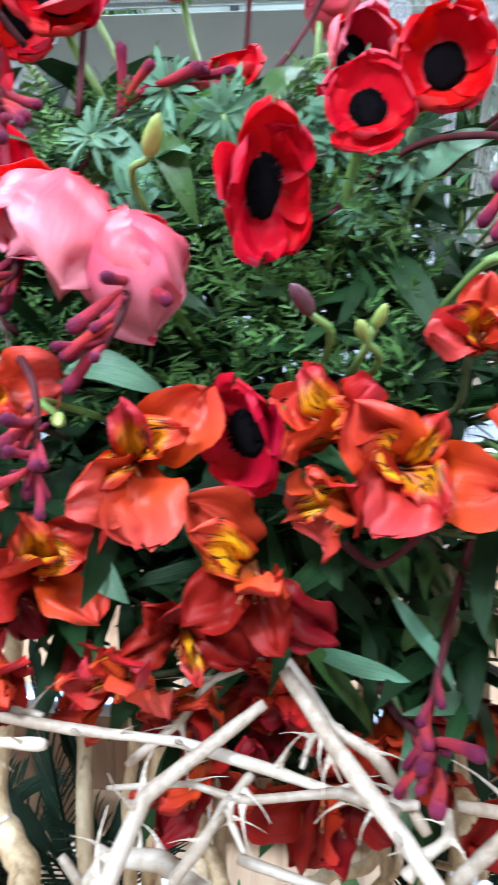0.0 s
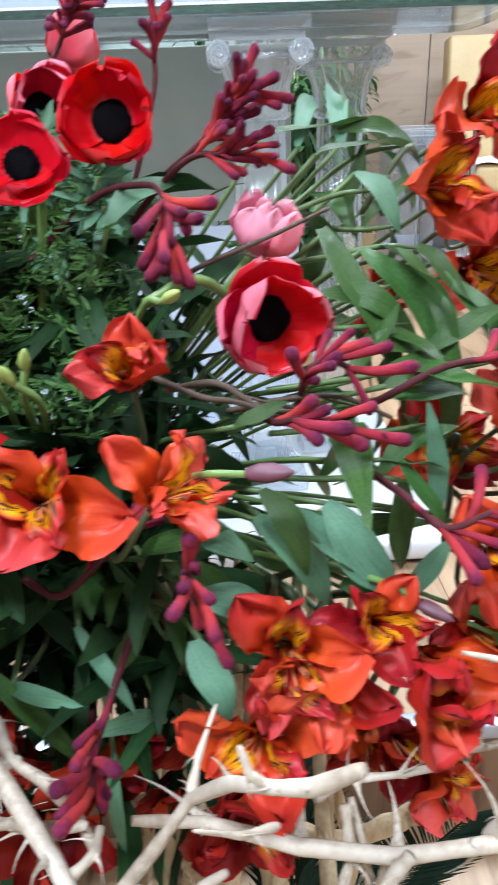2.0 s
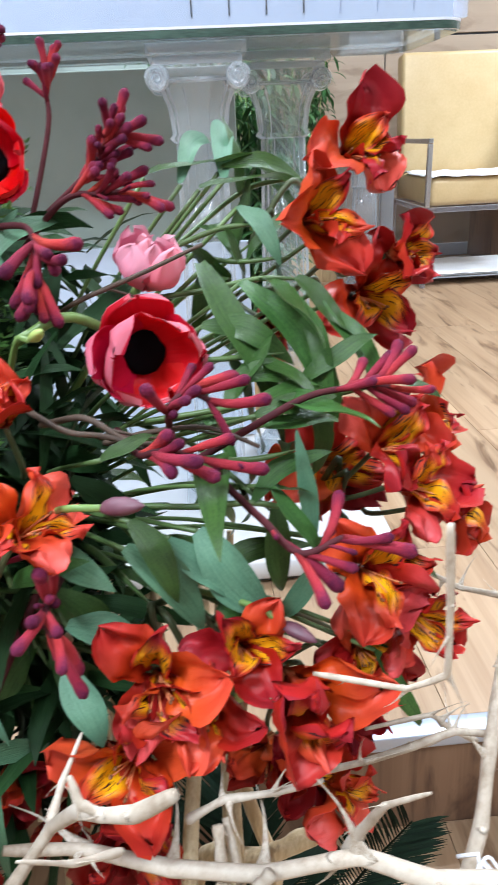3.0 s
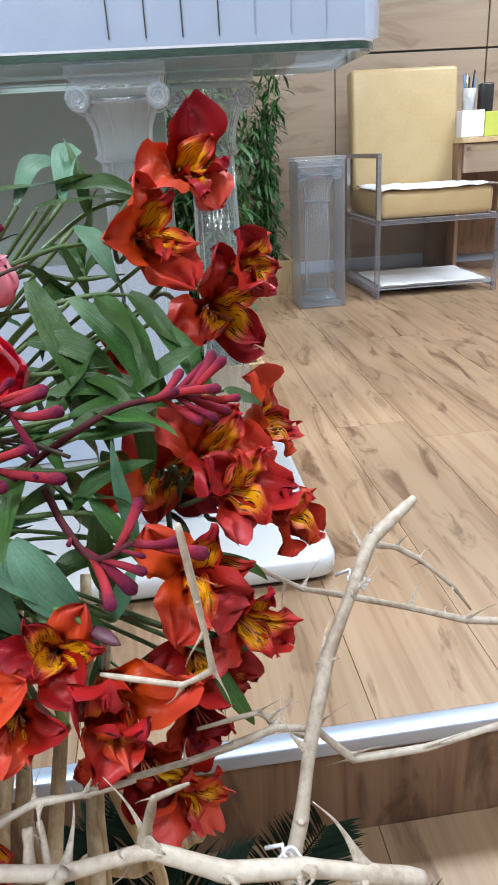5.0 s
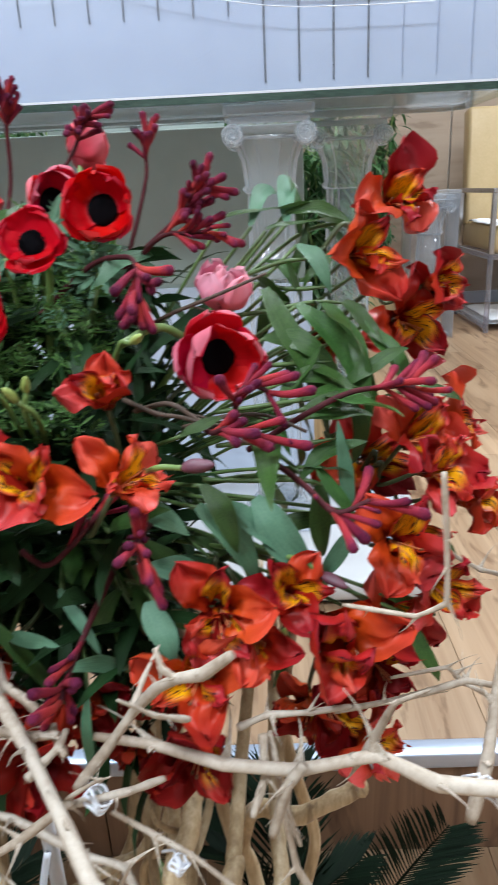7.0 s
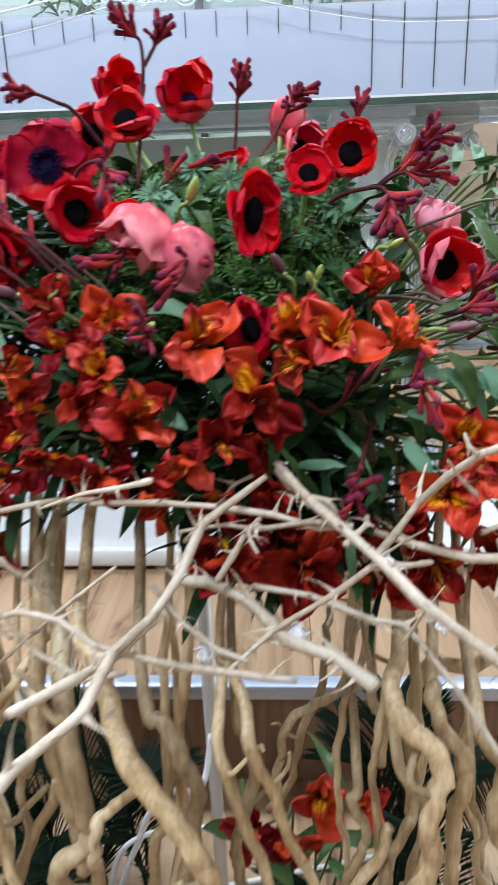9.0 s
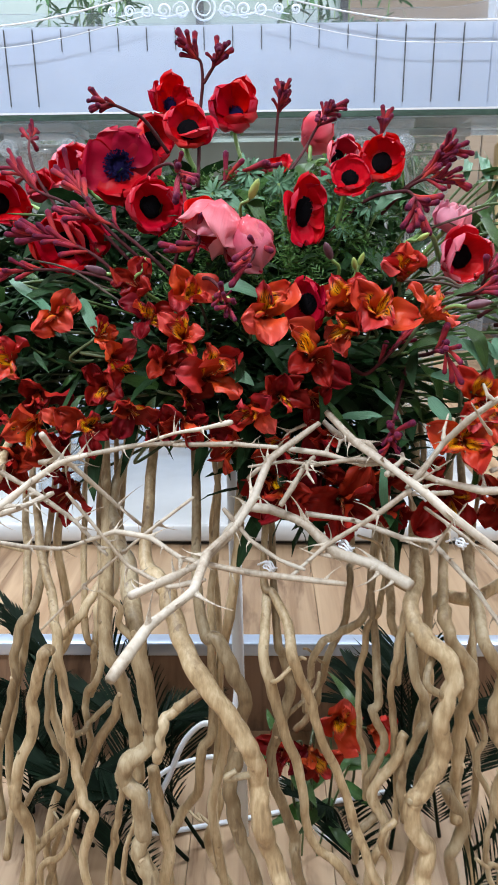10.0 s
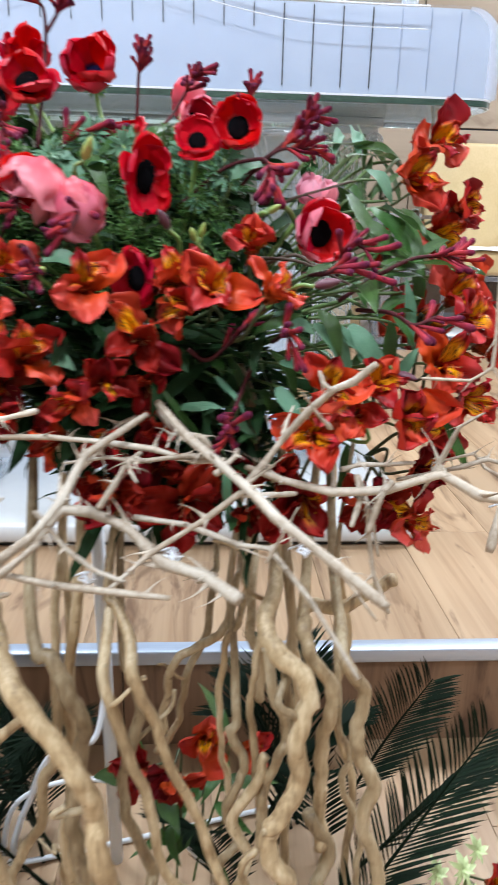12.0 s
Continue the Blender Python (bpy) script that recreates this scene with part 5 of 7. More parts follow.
anemone(0.436, 0.908, 0.894, (0.84, 0.37, 0.39), 0.0239, "pink", "closed", "black", "coral pink anemone seen from behind", tucked=True)
anemone(0.396, 0.785, 0.851, (-0.19, -0.52, 0.83), 0.0140, "red", "cup", "black", "small half-open red anemone")
anemone(0.354, 0.864, 0.912, (0.02, -0.82, 0.57), 0.0304, "red", "tulip", "blue", "red anemone facing up with blue-black eye")
anemone(0.278, 0.925, 0.929, (0.25, -0.90, 0.34), 0.0280, "red", "tulip", "blue", "wide open red anemone with blue-black eye")
anemone(0.312, 0.778, 0.887, (0.07, -0.83, 0.55), 0.0230, "red", "cup", "black", "red anemone cup facing up")
anemone(0.270, 0.833, 0.882, (0.53, -0.84, 0.09), 0.0218, "red", "cup", "black", "bright red anemone with black eye")
anemone(0.246, 0.770, 0.853, (0.09, -0.97, 0.25), 0.0335, "crimson", "open", "blue", "large dark crimson anemone with blue-black eye")
anemone(0.283, 0.713, 0.816, (0.39, -0.92, 0.07), 0.0215, "red", "cup", "black", "bright red anemone with black eye under the crimson one")
anemone(0.193, 0.821, 0.852, (-0.24, -0.86, 0.45), 0.0247, "pink", "closed", "black", "half-closed coral red anemone behind buds")
anemone(0.345, 0.660, 0.806, (-0.55, -0.30, -0.60), 0.0290, "coral", "closed", "black", "large coral pink anemone seen from the side", tucked=True)
anemone(0.371, 0.650, 0.793, (0.34, -0.20, -0.88), 0.0270, "coral", "egg", "black", "large coral pink anemone turned away", tucked=True)
anemone(0.199, 0.729, 0.784, (-0.01, -1.00, 0.03), 0.0266, "red", "cup", "black", "red anemone half hidden by buds")
anemone(0.220, 0.730, 0.785, (0.54, -0.84, 0.03), 0.0187, "crimson", "cup", "black", "dark red anemone half hidden by buds")
anemone(0.553, 0.730, 0.800, (0.20, -0.30, 0.93), 0.0180, "rose", "egg", "black", "pale rose anemone half closed beside a coral one", tucked=True)
anemone(0.550, 0.679, 0.773, (0.21, -0.98, 0.01), 0.0225, "pink", "cup", "black", "coral red anemone cup with paler pink petal backs", end=(0.500, 0.669, 0.784))
anemone(0.417, 0.605, 0.743, (-0.59, -0.79, 0.18), 0.0188, "crimson", "open", "black", "magenta-red anemone between orange blooms")
anemone(0.107, 0.822, 0.824, (0.62, -0.77, 0.15), 0.0268, "red", "cup", "black", "red anemone at the end of the bunch")
anemone(0.141, 0.874, 0.838, (-0.31, -0.72, 0.62), 0.0190, "red", "closed", "black", "half-closed red anemone among buds")
anemone(0.076, 0.802, 0.796, (-0.14, -0.97, 0.18), 0.0264, "red", "open", "black", "bright red anemone with black eye")
anemone(0.034, 0.950, 0.878, (-0.11, -0.80, 0.59), 0.0273, "pink", "cup", "black", "coral pink anemone at the edge")

# ---- alstroemerias ----
alstroemeria(0.209, 0.644, 0.732, (0.30, -0.79, 0.53), 0.0243, "")
alstroemeria(0.251, 0.624, 0.718, (0.73, -0.52, 0.44), 0.0154, "")
alstroemeria(0.266, 0.611, 0.697, (0.85, -0.51, -0.14), 0.0214, "")
alstroemeria(0.278, 0.642, 0.756, (-0.43, -0.65, 0.62), 0.0234, "deep")
alstroemeria(0.291, 0.613, 0.734, (-0.03, -0.96, 0.29), 0.0200, "deep")
alstroemeria(0.323, 0.614, 0.751, (0.48, -0.81, 0.34), 0.0259, "")
alstroemeria(0.322, 0.594, 0.719, (0.27, -0.96, 0.07), 0.0220, "")
alstroemeria(0.341, 0.595, 0.694, (0.21, -0.83, 0.52), 0.0293, "")
alstroemeria(0.305, 0.597, 0.698, (-0.05, -0.98, 0.19), 0.0184, "deep")
alstroemeria(0.382, 0.588, 0.740, (0.32, -0.87, 0.37), 0.0268, "")
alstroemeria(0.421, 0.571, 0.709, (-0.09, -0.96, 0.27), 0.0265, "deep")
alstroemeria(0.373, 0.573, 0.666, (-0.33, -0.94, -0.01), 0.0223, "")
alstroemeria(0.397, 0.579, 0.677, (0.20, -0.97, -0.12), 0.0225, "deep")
alstroemeria(0.444, 0.608, 0.746, (-0.60, -0.62, 0.50), 0.0257, "")
alstroemeria(0.468, 0.592, 0.739, (0.12, -0.80, 0.55), 0.0280, "", spin=0.3)
alstroemeria(0.446, 0.592, 0.724, (-0.60, -0.80, -0.05), 0.0219, "")
alstroemeria(0.495, 0.642, 0.766, (0.05, -0.55, 0.83), 0.0250, "", open_=0.5, spin=0.0)
alstroemeria(0.511, 0.598, 0.738, (0.50, -0.32, 0.62), 0.0265, "", spin=0.55)
alstroemeria(0.549, 0.587, 0.671, (0.05, -0.92, 0.38), 0.0259, "")
alstroemeria(0.538, 0.578, 0.640, (-0.22, -0.97, 0.12), 0.0269, "")
alstroemeria(0.237, 0.612, 0.641, (0.07, -0.99, 0.10), 0.0237, "deep")
alstroemeria(0.176, 0.637, 0.639, (-0.18, -0.98, -0.03), 0.0285, "")
alstroemeria(0.276, 0.600, 0.660, (0.33, -0.94, -0.10), 0.0230, "deep")
alstroemeria(0.216, 0.620, 0.644, (0.42, -0.87, 0.26), 0.0186, "")
alstroemeria(0.321, 0.579, 0.654, (0.16, -0.90, -0.41), 0.0208, "deep")
alstroemeria(0.162, 0.653, 0.694, (-0.02, -0.94, 0.33), 0.0246, "")
alstroemeria(0.121, 0.677, 0.720, (0.02, -0.93, 0.37), 0.0280, "")
alstroemeria(0.108, 0.664, 0.660, (-0.12, -0.98, 0.18), 0.0283, "")
alstroemeria(0.072, 0.685, 0.687, (-0.26, -0.92, 0.30), 0.0288, "deep")
# Low blooms: their shade comes from the darkened petal colour.
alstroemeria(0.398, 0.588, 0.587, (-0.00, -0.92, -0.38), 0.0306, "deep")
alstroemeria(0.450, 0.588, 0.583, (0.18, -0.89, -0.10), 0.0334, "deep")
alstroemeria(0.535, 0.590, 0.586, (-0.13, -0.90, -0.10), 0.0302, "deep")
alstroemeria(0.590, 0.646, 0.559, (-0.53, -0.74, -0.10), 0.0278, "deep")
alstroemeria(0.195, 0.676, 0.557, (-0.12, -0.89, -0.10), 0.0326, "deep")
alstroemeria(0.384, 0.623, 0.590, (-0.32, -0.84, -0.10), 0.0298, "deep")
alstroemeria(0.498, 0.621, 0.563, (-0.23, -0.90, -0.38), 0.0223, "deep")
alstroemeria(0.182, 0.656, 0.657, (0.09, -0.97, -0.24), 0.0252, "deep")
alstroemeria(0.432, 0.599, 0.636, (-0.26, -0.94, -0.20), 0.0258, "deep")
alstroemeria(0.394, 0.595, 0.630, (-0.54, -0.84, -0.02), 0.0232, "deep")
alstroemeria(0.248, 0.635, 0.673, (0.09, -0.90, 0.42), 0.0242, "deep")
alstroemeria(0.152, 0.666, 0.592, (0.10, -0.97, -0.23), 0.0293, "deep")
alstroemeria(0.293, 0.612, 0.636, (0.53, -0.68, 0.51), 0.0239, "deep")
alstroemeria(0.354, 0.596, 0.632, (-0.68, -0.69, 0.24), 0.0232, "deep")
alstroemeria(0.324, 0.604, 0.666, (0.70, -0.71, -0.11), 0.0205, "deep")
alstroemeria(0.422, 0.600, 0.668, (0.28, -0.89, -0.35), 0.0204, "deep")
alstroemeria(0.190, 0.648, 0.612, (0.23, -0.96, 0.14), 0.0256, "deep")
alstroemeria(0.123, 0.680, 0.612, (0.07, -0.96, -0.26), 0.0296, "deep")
alstroemeria(0.661, 0.755, 0.849, (0.42, -0.88, 0.22), 0.0294, "")
alstroemeria(0.637, 0.736, 0.821, (0.42, -0.88, 0.22), 0.0294, "")
alstroemeria(0.672, 0.766, 0.772, (0.42, -0.88, 0.22), 0.0318, "")
alstroemeria(0.689, 0.756, 0.797, (0.63, -0.75, 0.19), 0.0233, "")
alstroemeria(0.613, 0.758, 0.759, (0.23, -0.93, -0.29), 0.0202, "")
alstroemeria(0.635, 0.698, 0.705, (0.21, -0.90, 0.39), 0.0337, "")
alstroemeria(0.686, 0.700, 0.725, (0.86, -0.28, 0.43), 0.0290, "")
alstroemeria(0.666, 0.646, 0.715, (0.59, -0.64, 0.48), 0.0270, "")
alstroemeria(0.691, 0.668, 0.688, (0.80, -0.56, 0.23), 0.0250, "")
alstroemeria(0.644, 0.628, 0.682, (0.18, -0.91, 0.37), 0.0305, "")
alstroemeria(0.667, 0.632, 0.653, (0.63, -0.75, 0.19), 0.0265, "")
alstroemeria(0.583, 0.600, 0.674, (0.12, -0.81, 0.58), 0.0223, "")
alstroemeria(0.566, 0.589, 0.654, (0.10, -0.83, 0.55), 0.0220, "")
alstroemeria(0.603, 0.588, 0.655, (0.15, -0.90, 0.05), 0.0345, "", open_=0.7, spin=0.6)
alstroemeria(0.630, 0.627, 0.553, (0.61, -0.78, 0.16), 0.0249, "")
alstroemeria(0.640, 0.638, 0.633, (0.03, -0.95, 0.31), 0.0235, "")
alstroemeria(0.655, 0.658, 0.731, (0.47, -0.69, 0.56), 0.0255, "")
alstroemeria(0.653, 0.643, 0.620, (0.59, -0.79, 0.19), 0.0205, "")
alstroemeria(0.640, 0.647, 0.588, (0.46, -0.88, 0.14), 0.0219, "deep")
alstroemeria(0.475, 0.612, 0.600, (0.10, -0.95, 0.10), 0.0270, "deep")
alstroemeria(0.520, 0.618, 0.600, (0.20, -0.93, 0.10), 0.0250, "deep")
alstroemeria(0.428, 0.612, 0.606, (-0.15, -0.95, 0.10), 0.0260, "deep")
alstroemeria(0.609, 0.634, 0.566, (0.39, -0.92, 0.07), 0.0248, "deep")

# ---- kangaroo paws ----
kangaroo_paw([(0.316, 0.794, 0.957), (0.320, 0.797, 0.950), (0.324, 0.800, 0.945), (0.325, 0.800, 0.928), (0.322, 0.800, 0.903), (0.321, 0.760, 0.834)], 18, 0.0185, 1.00, 0.30, 1, 1.3)
kangaroo_paw([(0.340, 0.794, 0.949), (0.337, 0.797, 0.943), (0.332, 0.800, 0.937), (0.326, 0.800, 0.928)], 16, 0.0175, 1.00, 0.30, 41, 1.3)
kangaroo_paw([(0.403, 0.846, 0.924), (0.401, 0.848, 0.916), (0.398, 0.850, 0.908), (0.395, 0.850, 0.872), (0.392, 0.830, 0.837)], 20, 0.0185, 0.95, 0.40, 2, 1.3)
kangaroo_paw([(0.236, 0.750, 0.905), (0.247, 0.755, 0.904), (0.262, 0.760, 0.898), (0.273, 0.770, 0.892), (0.292, 0.780, 0.865)], 16, 0.0165, 1.10, 0.40, 3, 1.3)
kangaroo_paw([(0.456, 0.865, 0.913), (0.448, 0.870, 0.908), (0.437, 0.880, 0.892), (0.424, 0.860, 0.870), (0.398, 0.800, 0.836)], 26, 0.0185, 1.10, 0.60, 4, 1.3)
kangaroo_paw([(0.502, 0.820, 0.894), (0.500, 0.823, 0.884), (0.499, 0.820, 0.867), (0.488, 0.810, 0.830), (0.470, 0.800, 0.780)], 14, 0.0165, 1.00, 0.40, 5, 1.3)
kangaroo_paw([(0.543, 0.726, 0.860), (0.538, 0.728, 0.855), (0.533, 0.730, 0.848), (0.512, 0.735, 0.831), (0.482, 0.740, 0.809)], 28, 0.0205, 1.25, 0.58, 6)
kangaroo_paw([(0.548, 0.722, 0.836), (0.535, 0.722, 0.836), (0.515, 0.726, 0.832), (0.480, 0.740, 0.795), (0.450, 0.760, 0.745)], 18, 0.0205, 1.20, 0.55, 62)
kangaroo_paw([(0.512, 0.672, 0.807), (0.509, 0.689, 0.822), (0.500, 0.703, 0.826), (0.474, 0.728, 0.819), (0.438, 0.724, 0.789)], 17, 0.0225, 0.80, 0.52, 7, 1.15)
kangaroo_paw([(0.316, 0.684, 0.831), (0.304, 0.710, 0.850), (0.284, 0.728, 0.847), (0.275, 0.736, 0.833), (0.268, 0.735, 0.798)], 12, 0.0264, 0.90, 0.52, 8)
kangaroo_paw([(0.375, 0.750, 0.849), (0.356, 0.746, 0.844), (0.340, 0.738, 0.828), (0.316, 0.737, 0.798)], 13, 0.0252, 0.90, 0.65, 9)
kangaroo_paw([(0.136, 0.797, 0.856), (0.165, 0.769, 0.833), (0.202, 0.746, 0.818), (0.242, 0.726, 0.787), (0.281, 0.706, 0.748)], 15, 0.0264, 0.80, 0.78, 10)
kangaroo_paw([(0.203, 0.754, 0.843), (0.221, 0.726, 0.825), (0.244, 0.707, 0.798), (0.281, 0.707, 0.763)], 13, 0.0264, 0.80, 0.78, 11)
kangaroo_paw([(0.183, 0.695, 0.793), (0.209, 0.690, 0.788), (0.240, 0.681, 0.774), (0.274, 0.680, 0.740)], 18, 0.0288, 0.80, 0.78, 12)
kangaroo_paw([(0.217, 0.705, 0.812), (0.244, 0.694, 0.805), (0.276, 0.679, 0.784), (0.310, 0.678, 0.751)], 15, 0.0264, 0.80, 0.78, 13)
kangaroo_paw([(0.319, 0.636, 0.781), (0.331, 0.641, 0.788), (0.320, 0.689, 0.808), (0.302, 0.702, 0.764)], 10, 0.0228, 0.90, 0.65, 14)
kangaroo_paw([(0.370, 0.610, 0.770), (0.375, 0.623, 0.782), (0.367, 0.675, 0.799), (0.355, 0.690, 0.765)], 12, 0.0228, 0.90, 0.65, 15)
kangaroo_paw([(0.358, 0.571, 0.744), (0.348, 0.601, 0.757), (0.334, 0.624, 0.760), (0.316, 0.660, 0.733)], 18, 0.0192, 0.90, 0.65, 16)
kangaroo_paw([(0.133, 0.876, 0.896), (0.137, 0.846, 0.876), (0.152, 0.819, 0.846), (0.191, 0.785, 0.797)], 15, 0.0180, 0.95, 0.45, 17, 1.3)
kangaroo_paw([(0.145, 0.677, 0.759), (0.182, 0.690, 0.764), (0.234, 0.682, 0.760), (0.284, 0.678, 0.741)], 15, 0.0252, 0.80, 0.78, 18)
kangaroo_paw([(0.654, 0.659, 0.757), (0.639, 0.655, 0.759), (0.618, 0.653, 0.757), (0.594, 0.651, 0.746), (0.565, 0.666, 0.723)], 15, 0.0240, 1.10, 0.52, 19)
kangaroo_paw([(0.580, 0.638, 0.762), (0.569, 0.640, 0.767), (0.561, 0.638, 0.761), (0.560, 0.659, 0.738)], 12, 0.0228, 0.80, 0.65, 20)
kangaroo_paw([(0.576, 0.619, 0.747), (0.559, 0.618, 0.753), (0.548, 0.632, 0.746), (0.536, 0.665, 0.743)], 10, 0.0264, 0.80, 0.65, 21)
kangaroo_paw([(0.622, 0.600, 0.721), (0.606, 0.601, 0.715), (0.594, 0.617, 0.721), (0.579, 0.662, 0.717)], 10, 0.0252, 0.90, 0.52, 22)
kangaroo_paw([(0.518, 0.577, 0.706), (0.516, 0.581, 0.713), (0.513, 0.608, 0.703), (0.513, 0.646, 0.694)], 13, 0.0228, 0.80, 0.65, 23)
kangaroo_paw([(0.480, 0.555, 0.650), (0.478, 0.566, 0.649), (0.471, 0.594, 0.632), (0.464, 0.634, 0.616)], 9, 0.0228, 0.70, 0.52, 24)
kangaroo_paw([(0.492, 0.619, 0.711), (0.474, 0.615, 0.693), (0.462, 0.612, 0.686), (0.450, 0.615, 0.693)], 9, 0.0204, 0.80, 0.52, 25)
kangaroo_paw([(0.477, 0.565, 0.645), (0.480, 0.575, 0.653), (0.488, 0.599, 0.668), (0.501, 0.634, 0.689)], 9, 0.0204, 0.70, 0.52, 26)

# ---- brown stems ----
woody_stem([(0.560, 0.637, 0.747), (0.544, 0.638, 0.749), (0.527, 0.644, 0.758), (0.506, 0.660, 0.750)], 0.0014, 1)
woody_stem([(0.566, 0.633, 0.739), (0.538, 0.638, 0.751), (0.521, 0.638, 0.755), (0.499, 0.668, 0.754)], 0.0013, 2)
woody_stem([(0.596, 0.644, 0.740), (0.576, 0.646, 0.749), (0.555, 0.647, 0.749), (0.531, 0.659, 0.740)], 0.0012, 3)
woody_stem([(0.167, 0.707, 0.773), (0.215, 0.678, 0.765), (0.261, 0.641, 0.744), (0.286, 0.659, 0.723)], 0.0012, 5)
woody_stem([(0.291, 0.677, 0.779), (0.317, 0.651, 0.762), (0.333, 0.626, 0.737), (0.336, 0.651, 0.715)], 0.0012, 6)
woody_stem([(0.579, 0.709, 0.813), (0.552, 0.690, 0.805), (0.524, 0.681, 0.796), (0.507, 0.705, 0.783)], 0.0012, 7)

# ---- leaves ----
single_leaf((0.557, 0.627, 0.710), (0.582, 0.613, 0.691), 0.0158, "pale")
single_leaf((0.516, 0.603, 0.669), (0.523, 0.582, 0.656), 0.0158, "pale")
single_leaf((0.622, 0.722, 0.785), (0.633, 0.675, 0.762), 0.0101, "green")
single_leaf((0.580, 0.758, 0.833), (0.634, 0.775, 0.846), 0.0115, "green")
single_leaf((0.617, 0.647, 0.693), (0.616, 0.636, 0.732), 0.0086, "pale")
single_leaf((0.586, 0.674, 0.759), (0.621, 0.675, 0.765), 0.0130, "green")
single_leaf((0.630, 0.641, 0.647), (0.662, 0.634, 0.640), 0.0101, "green")
single_leaf((0.533, 0.631, 0.745), (0.549, 0.632, 0.755), 0.0086, "green")
single_leaf((0.542, 0.624, 0.721), (0.558, 0.605, 0.706), 0.0130, "green")
single_leaf((0.604, 0.633, 0.662), (0.611, 0.622, 0.690), 0.0115, "pale")
single_leaf((0.478, 0.598, 0.617), (0.480, 0.577, 0.584), 0.0086, "pale")
single_leaf((0.571, 0.758, 0.836), (0.585, 0.794, 0.873), 0.0086, "pale")
single_leaf((0.599, 0.755, 0.824), (0.615, 0.732, 0.815), 0.0101, "pale")
single_leaf((0.595, 0.666, 0.751), (0.622, 0.669, 0.761), 0.0115, "green")
single_leaf((0.510, 0.618, 0.719), (0.532, 0.597, 0.717), 0.0144, "pale")
single_leaf((0.226, 0.667, 0.741), (0.247, 0.632, 0.722), 0.0130, "pale")
single_leaf((0.154, 0.710, 0.752), (0.200, 0.655, 0.738), 0.0144, "pale")
single_leaf((0.482, 0.710, 0.809), (0.503, 0.718, 0.833), 0.0101, "pale")
single_leaf((0.553, 0.756, 0.840), (0.621, 0.785, 0.858), 0.0130, "green")
single_leaf((0.369, 0.723, 0.818), (0.377, 0.711, 0.825), 0.0115, "pale")
single_leaf((0.375, 0.735, 0.828), (0.390, 0.734, 0.848), 0.0144, "green")
single_leaf((0.412, 0.738, 0.834), (0.428, 0.751, 0.859), 0.0158, "green")
single_leaf((0.515, 0.609, 0.685), (0.543, 0.593, 0.688), 0.0130, "pale")
single_leaf((0.496, 0.613, 0.703), (0.518, 0.598, 0.724), 0.0115, "green")
single_leaf((0.539, 0.620, 0.711), (0.569, 0.606, 0.691), 0.0144, "pale")
single_leaf((0.299, 0.627, 0.709), (0.295, 0.612, 0.725), 0.0101, "pale")
single_leaf((0.431, 0.603, 0.667), (0.467, 0.583, 0.630), 0.0101, "green")
single_leaf((0.499, 0.602, 0.628), (0.488, 0.582, 0.654), 0.0086, "pale")
single_leaf((0.345, 0.638, 0.750), (0.372, 0.628, 0.758), 0.0115, "pale")
single_leaf((0.392, 0.627, 0.742), (0.405, 0.608, 0.745), 0.0101, "pale")
single_leaf((0.353, 0.610, 0.692), (0.370, 0.589, 0.691), 0.0144, "pale")
single_leaf((0.470, 0.607, 0.675), (0.487, 0.583, 0.664), 0.0072, "pale")
single_leaf((0.441, 0.603, 0.650), (0.464, 0.583, 0.665), 0.0086, "pale")
single_leaf((0.358, 0.734, 0.829), (0.381, 0.702, 0.817), 0.0144, "green")
single_leaf((0.415, 0.747, 0.839), (0.430, 0.751, 0.859), 0.0115, "green")
single_leaf((0.326, 0.733, 0.827), (0.361, 0.710, 0.825), 0.0130, "pale")
single_leaf((0.580, 0.723, 0.801), (0.605, 0.664, 0.760), 0.0216, "green")
single_leaf((0.596, 0.720, 0.792), (0.639, 0.680, 0.762), 0.0173, "green")
single_leaf((0.593, 0.773, 0.842), (0.636, 0.781, 0.849), 0.0115, "green")
single_leaf((0.632, 0.726, 0.784), (0.655, 0.679, 0.758), 0.0094, "green")
single_leaf((0.568, 0.631, 0.710), (0.593, 0.613, 0.685), 0.0245, "pale")
single_leaf((0.596, 0.658, 0.748), (0.628, 0.665, 0.757), 0.0144, "green")
single_leaf((0.594, 0.769, 0.837), (0.598, 0.806, 0.879), 0.0115, "pale")
single_leaf((0.599, 0.657, 0.744), (0.633, 0.658, 0.748), 0.0130, "green")
single_leaf((0.576, 0.697, 0.778), (0.610, 0.686, 0.778), 0.0158, "green")
single_leaf((0.602, 0.648, 0.719), (0.620, 0.629, 0.697), 0.0115, "green")
single_leaf((0.575, 0.627, 0.676), (0.600, 0.615, 0.671), 0.0158, "green")
single_leaf((0.643, 0.758, 0.809), (0.661, 0.742, 0.807), 0.0101, "green")
single_leaf((0.639, 0.644, 0.621), (0.663, 0.634, 0.604), 0.0115, "green")
single_leaf((0.656, 0.657, 0.676), (0.674, 0.645, 0.672), 0.0101, "green")
single_leaf((0.638, 0.723, 0.779), (0.661, 0.680, 0.758), 0.0086, "green")
single_leaf((0.667, 0.689, 0.749), (0.680, 0.676, 0.749), 0.0086, "green")

single_leaf((0.645, 0.632, 0.638), (0.664, 0.614, 0.612), 0.0115, "green")

# ---- closed buds ----
flower_bud(0.371, 0.687, 0.821, (0.3, -0.4, 0.6), 0.020, M_BUD, "pale green anemone bud just opening")
flower_bud(0.436, 0.635, 0.774, (-0.3, -0.5, 0.6), 0.018, M_PURPLE, "purple-tinged closed alstroemeria bud")
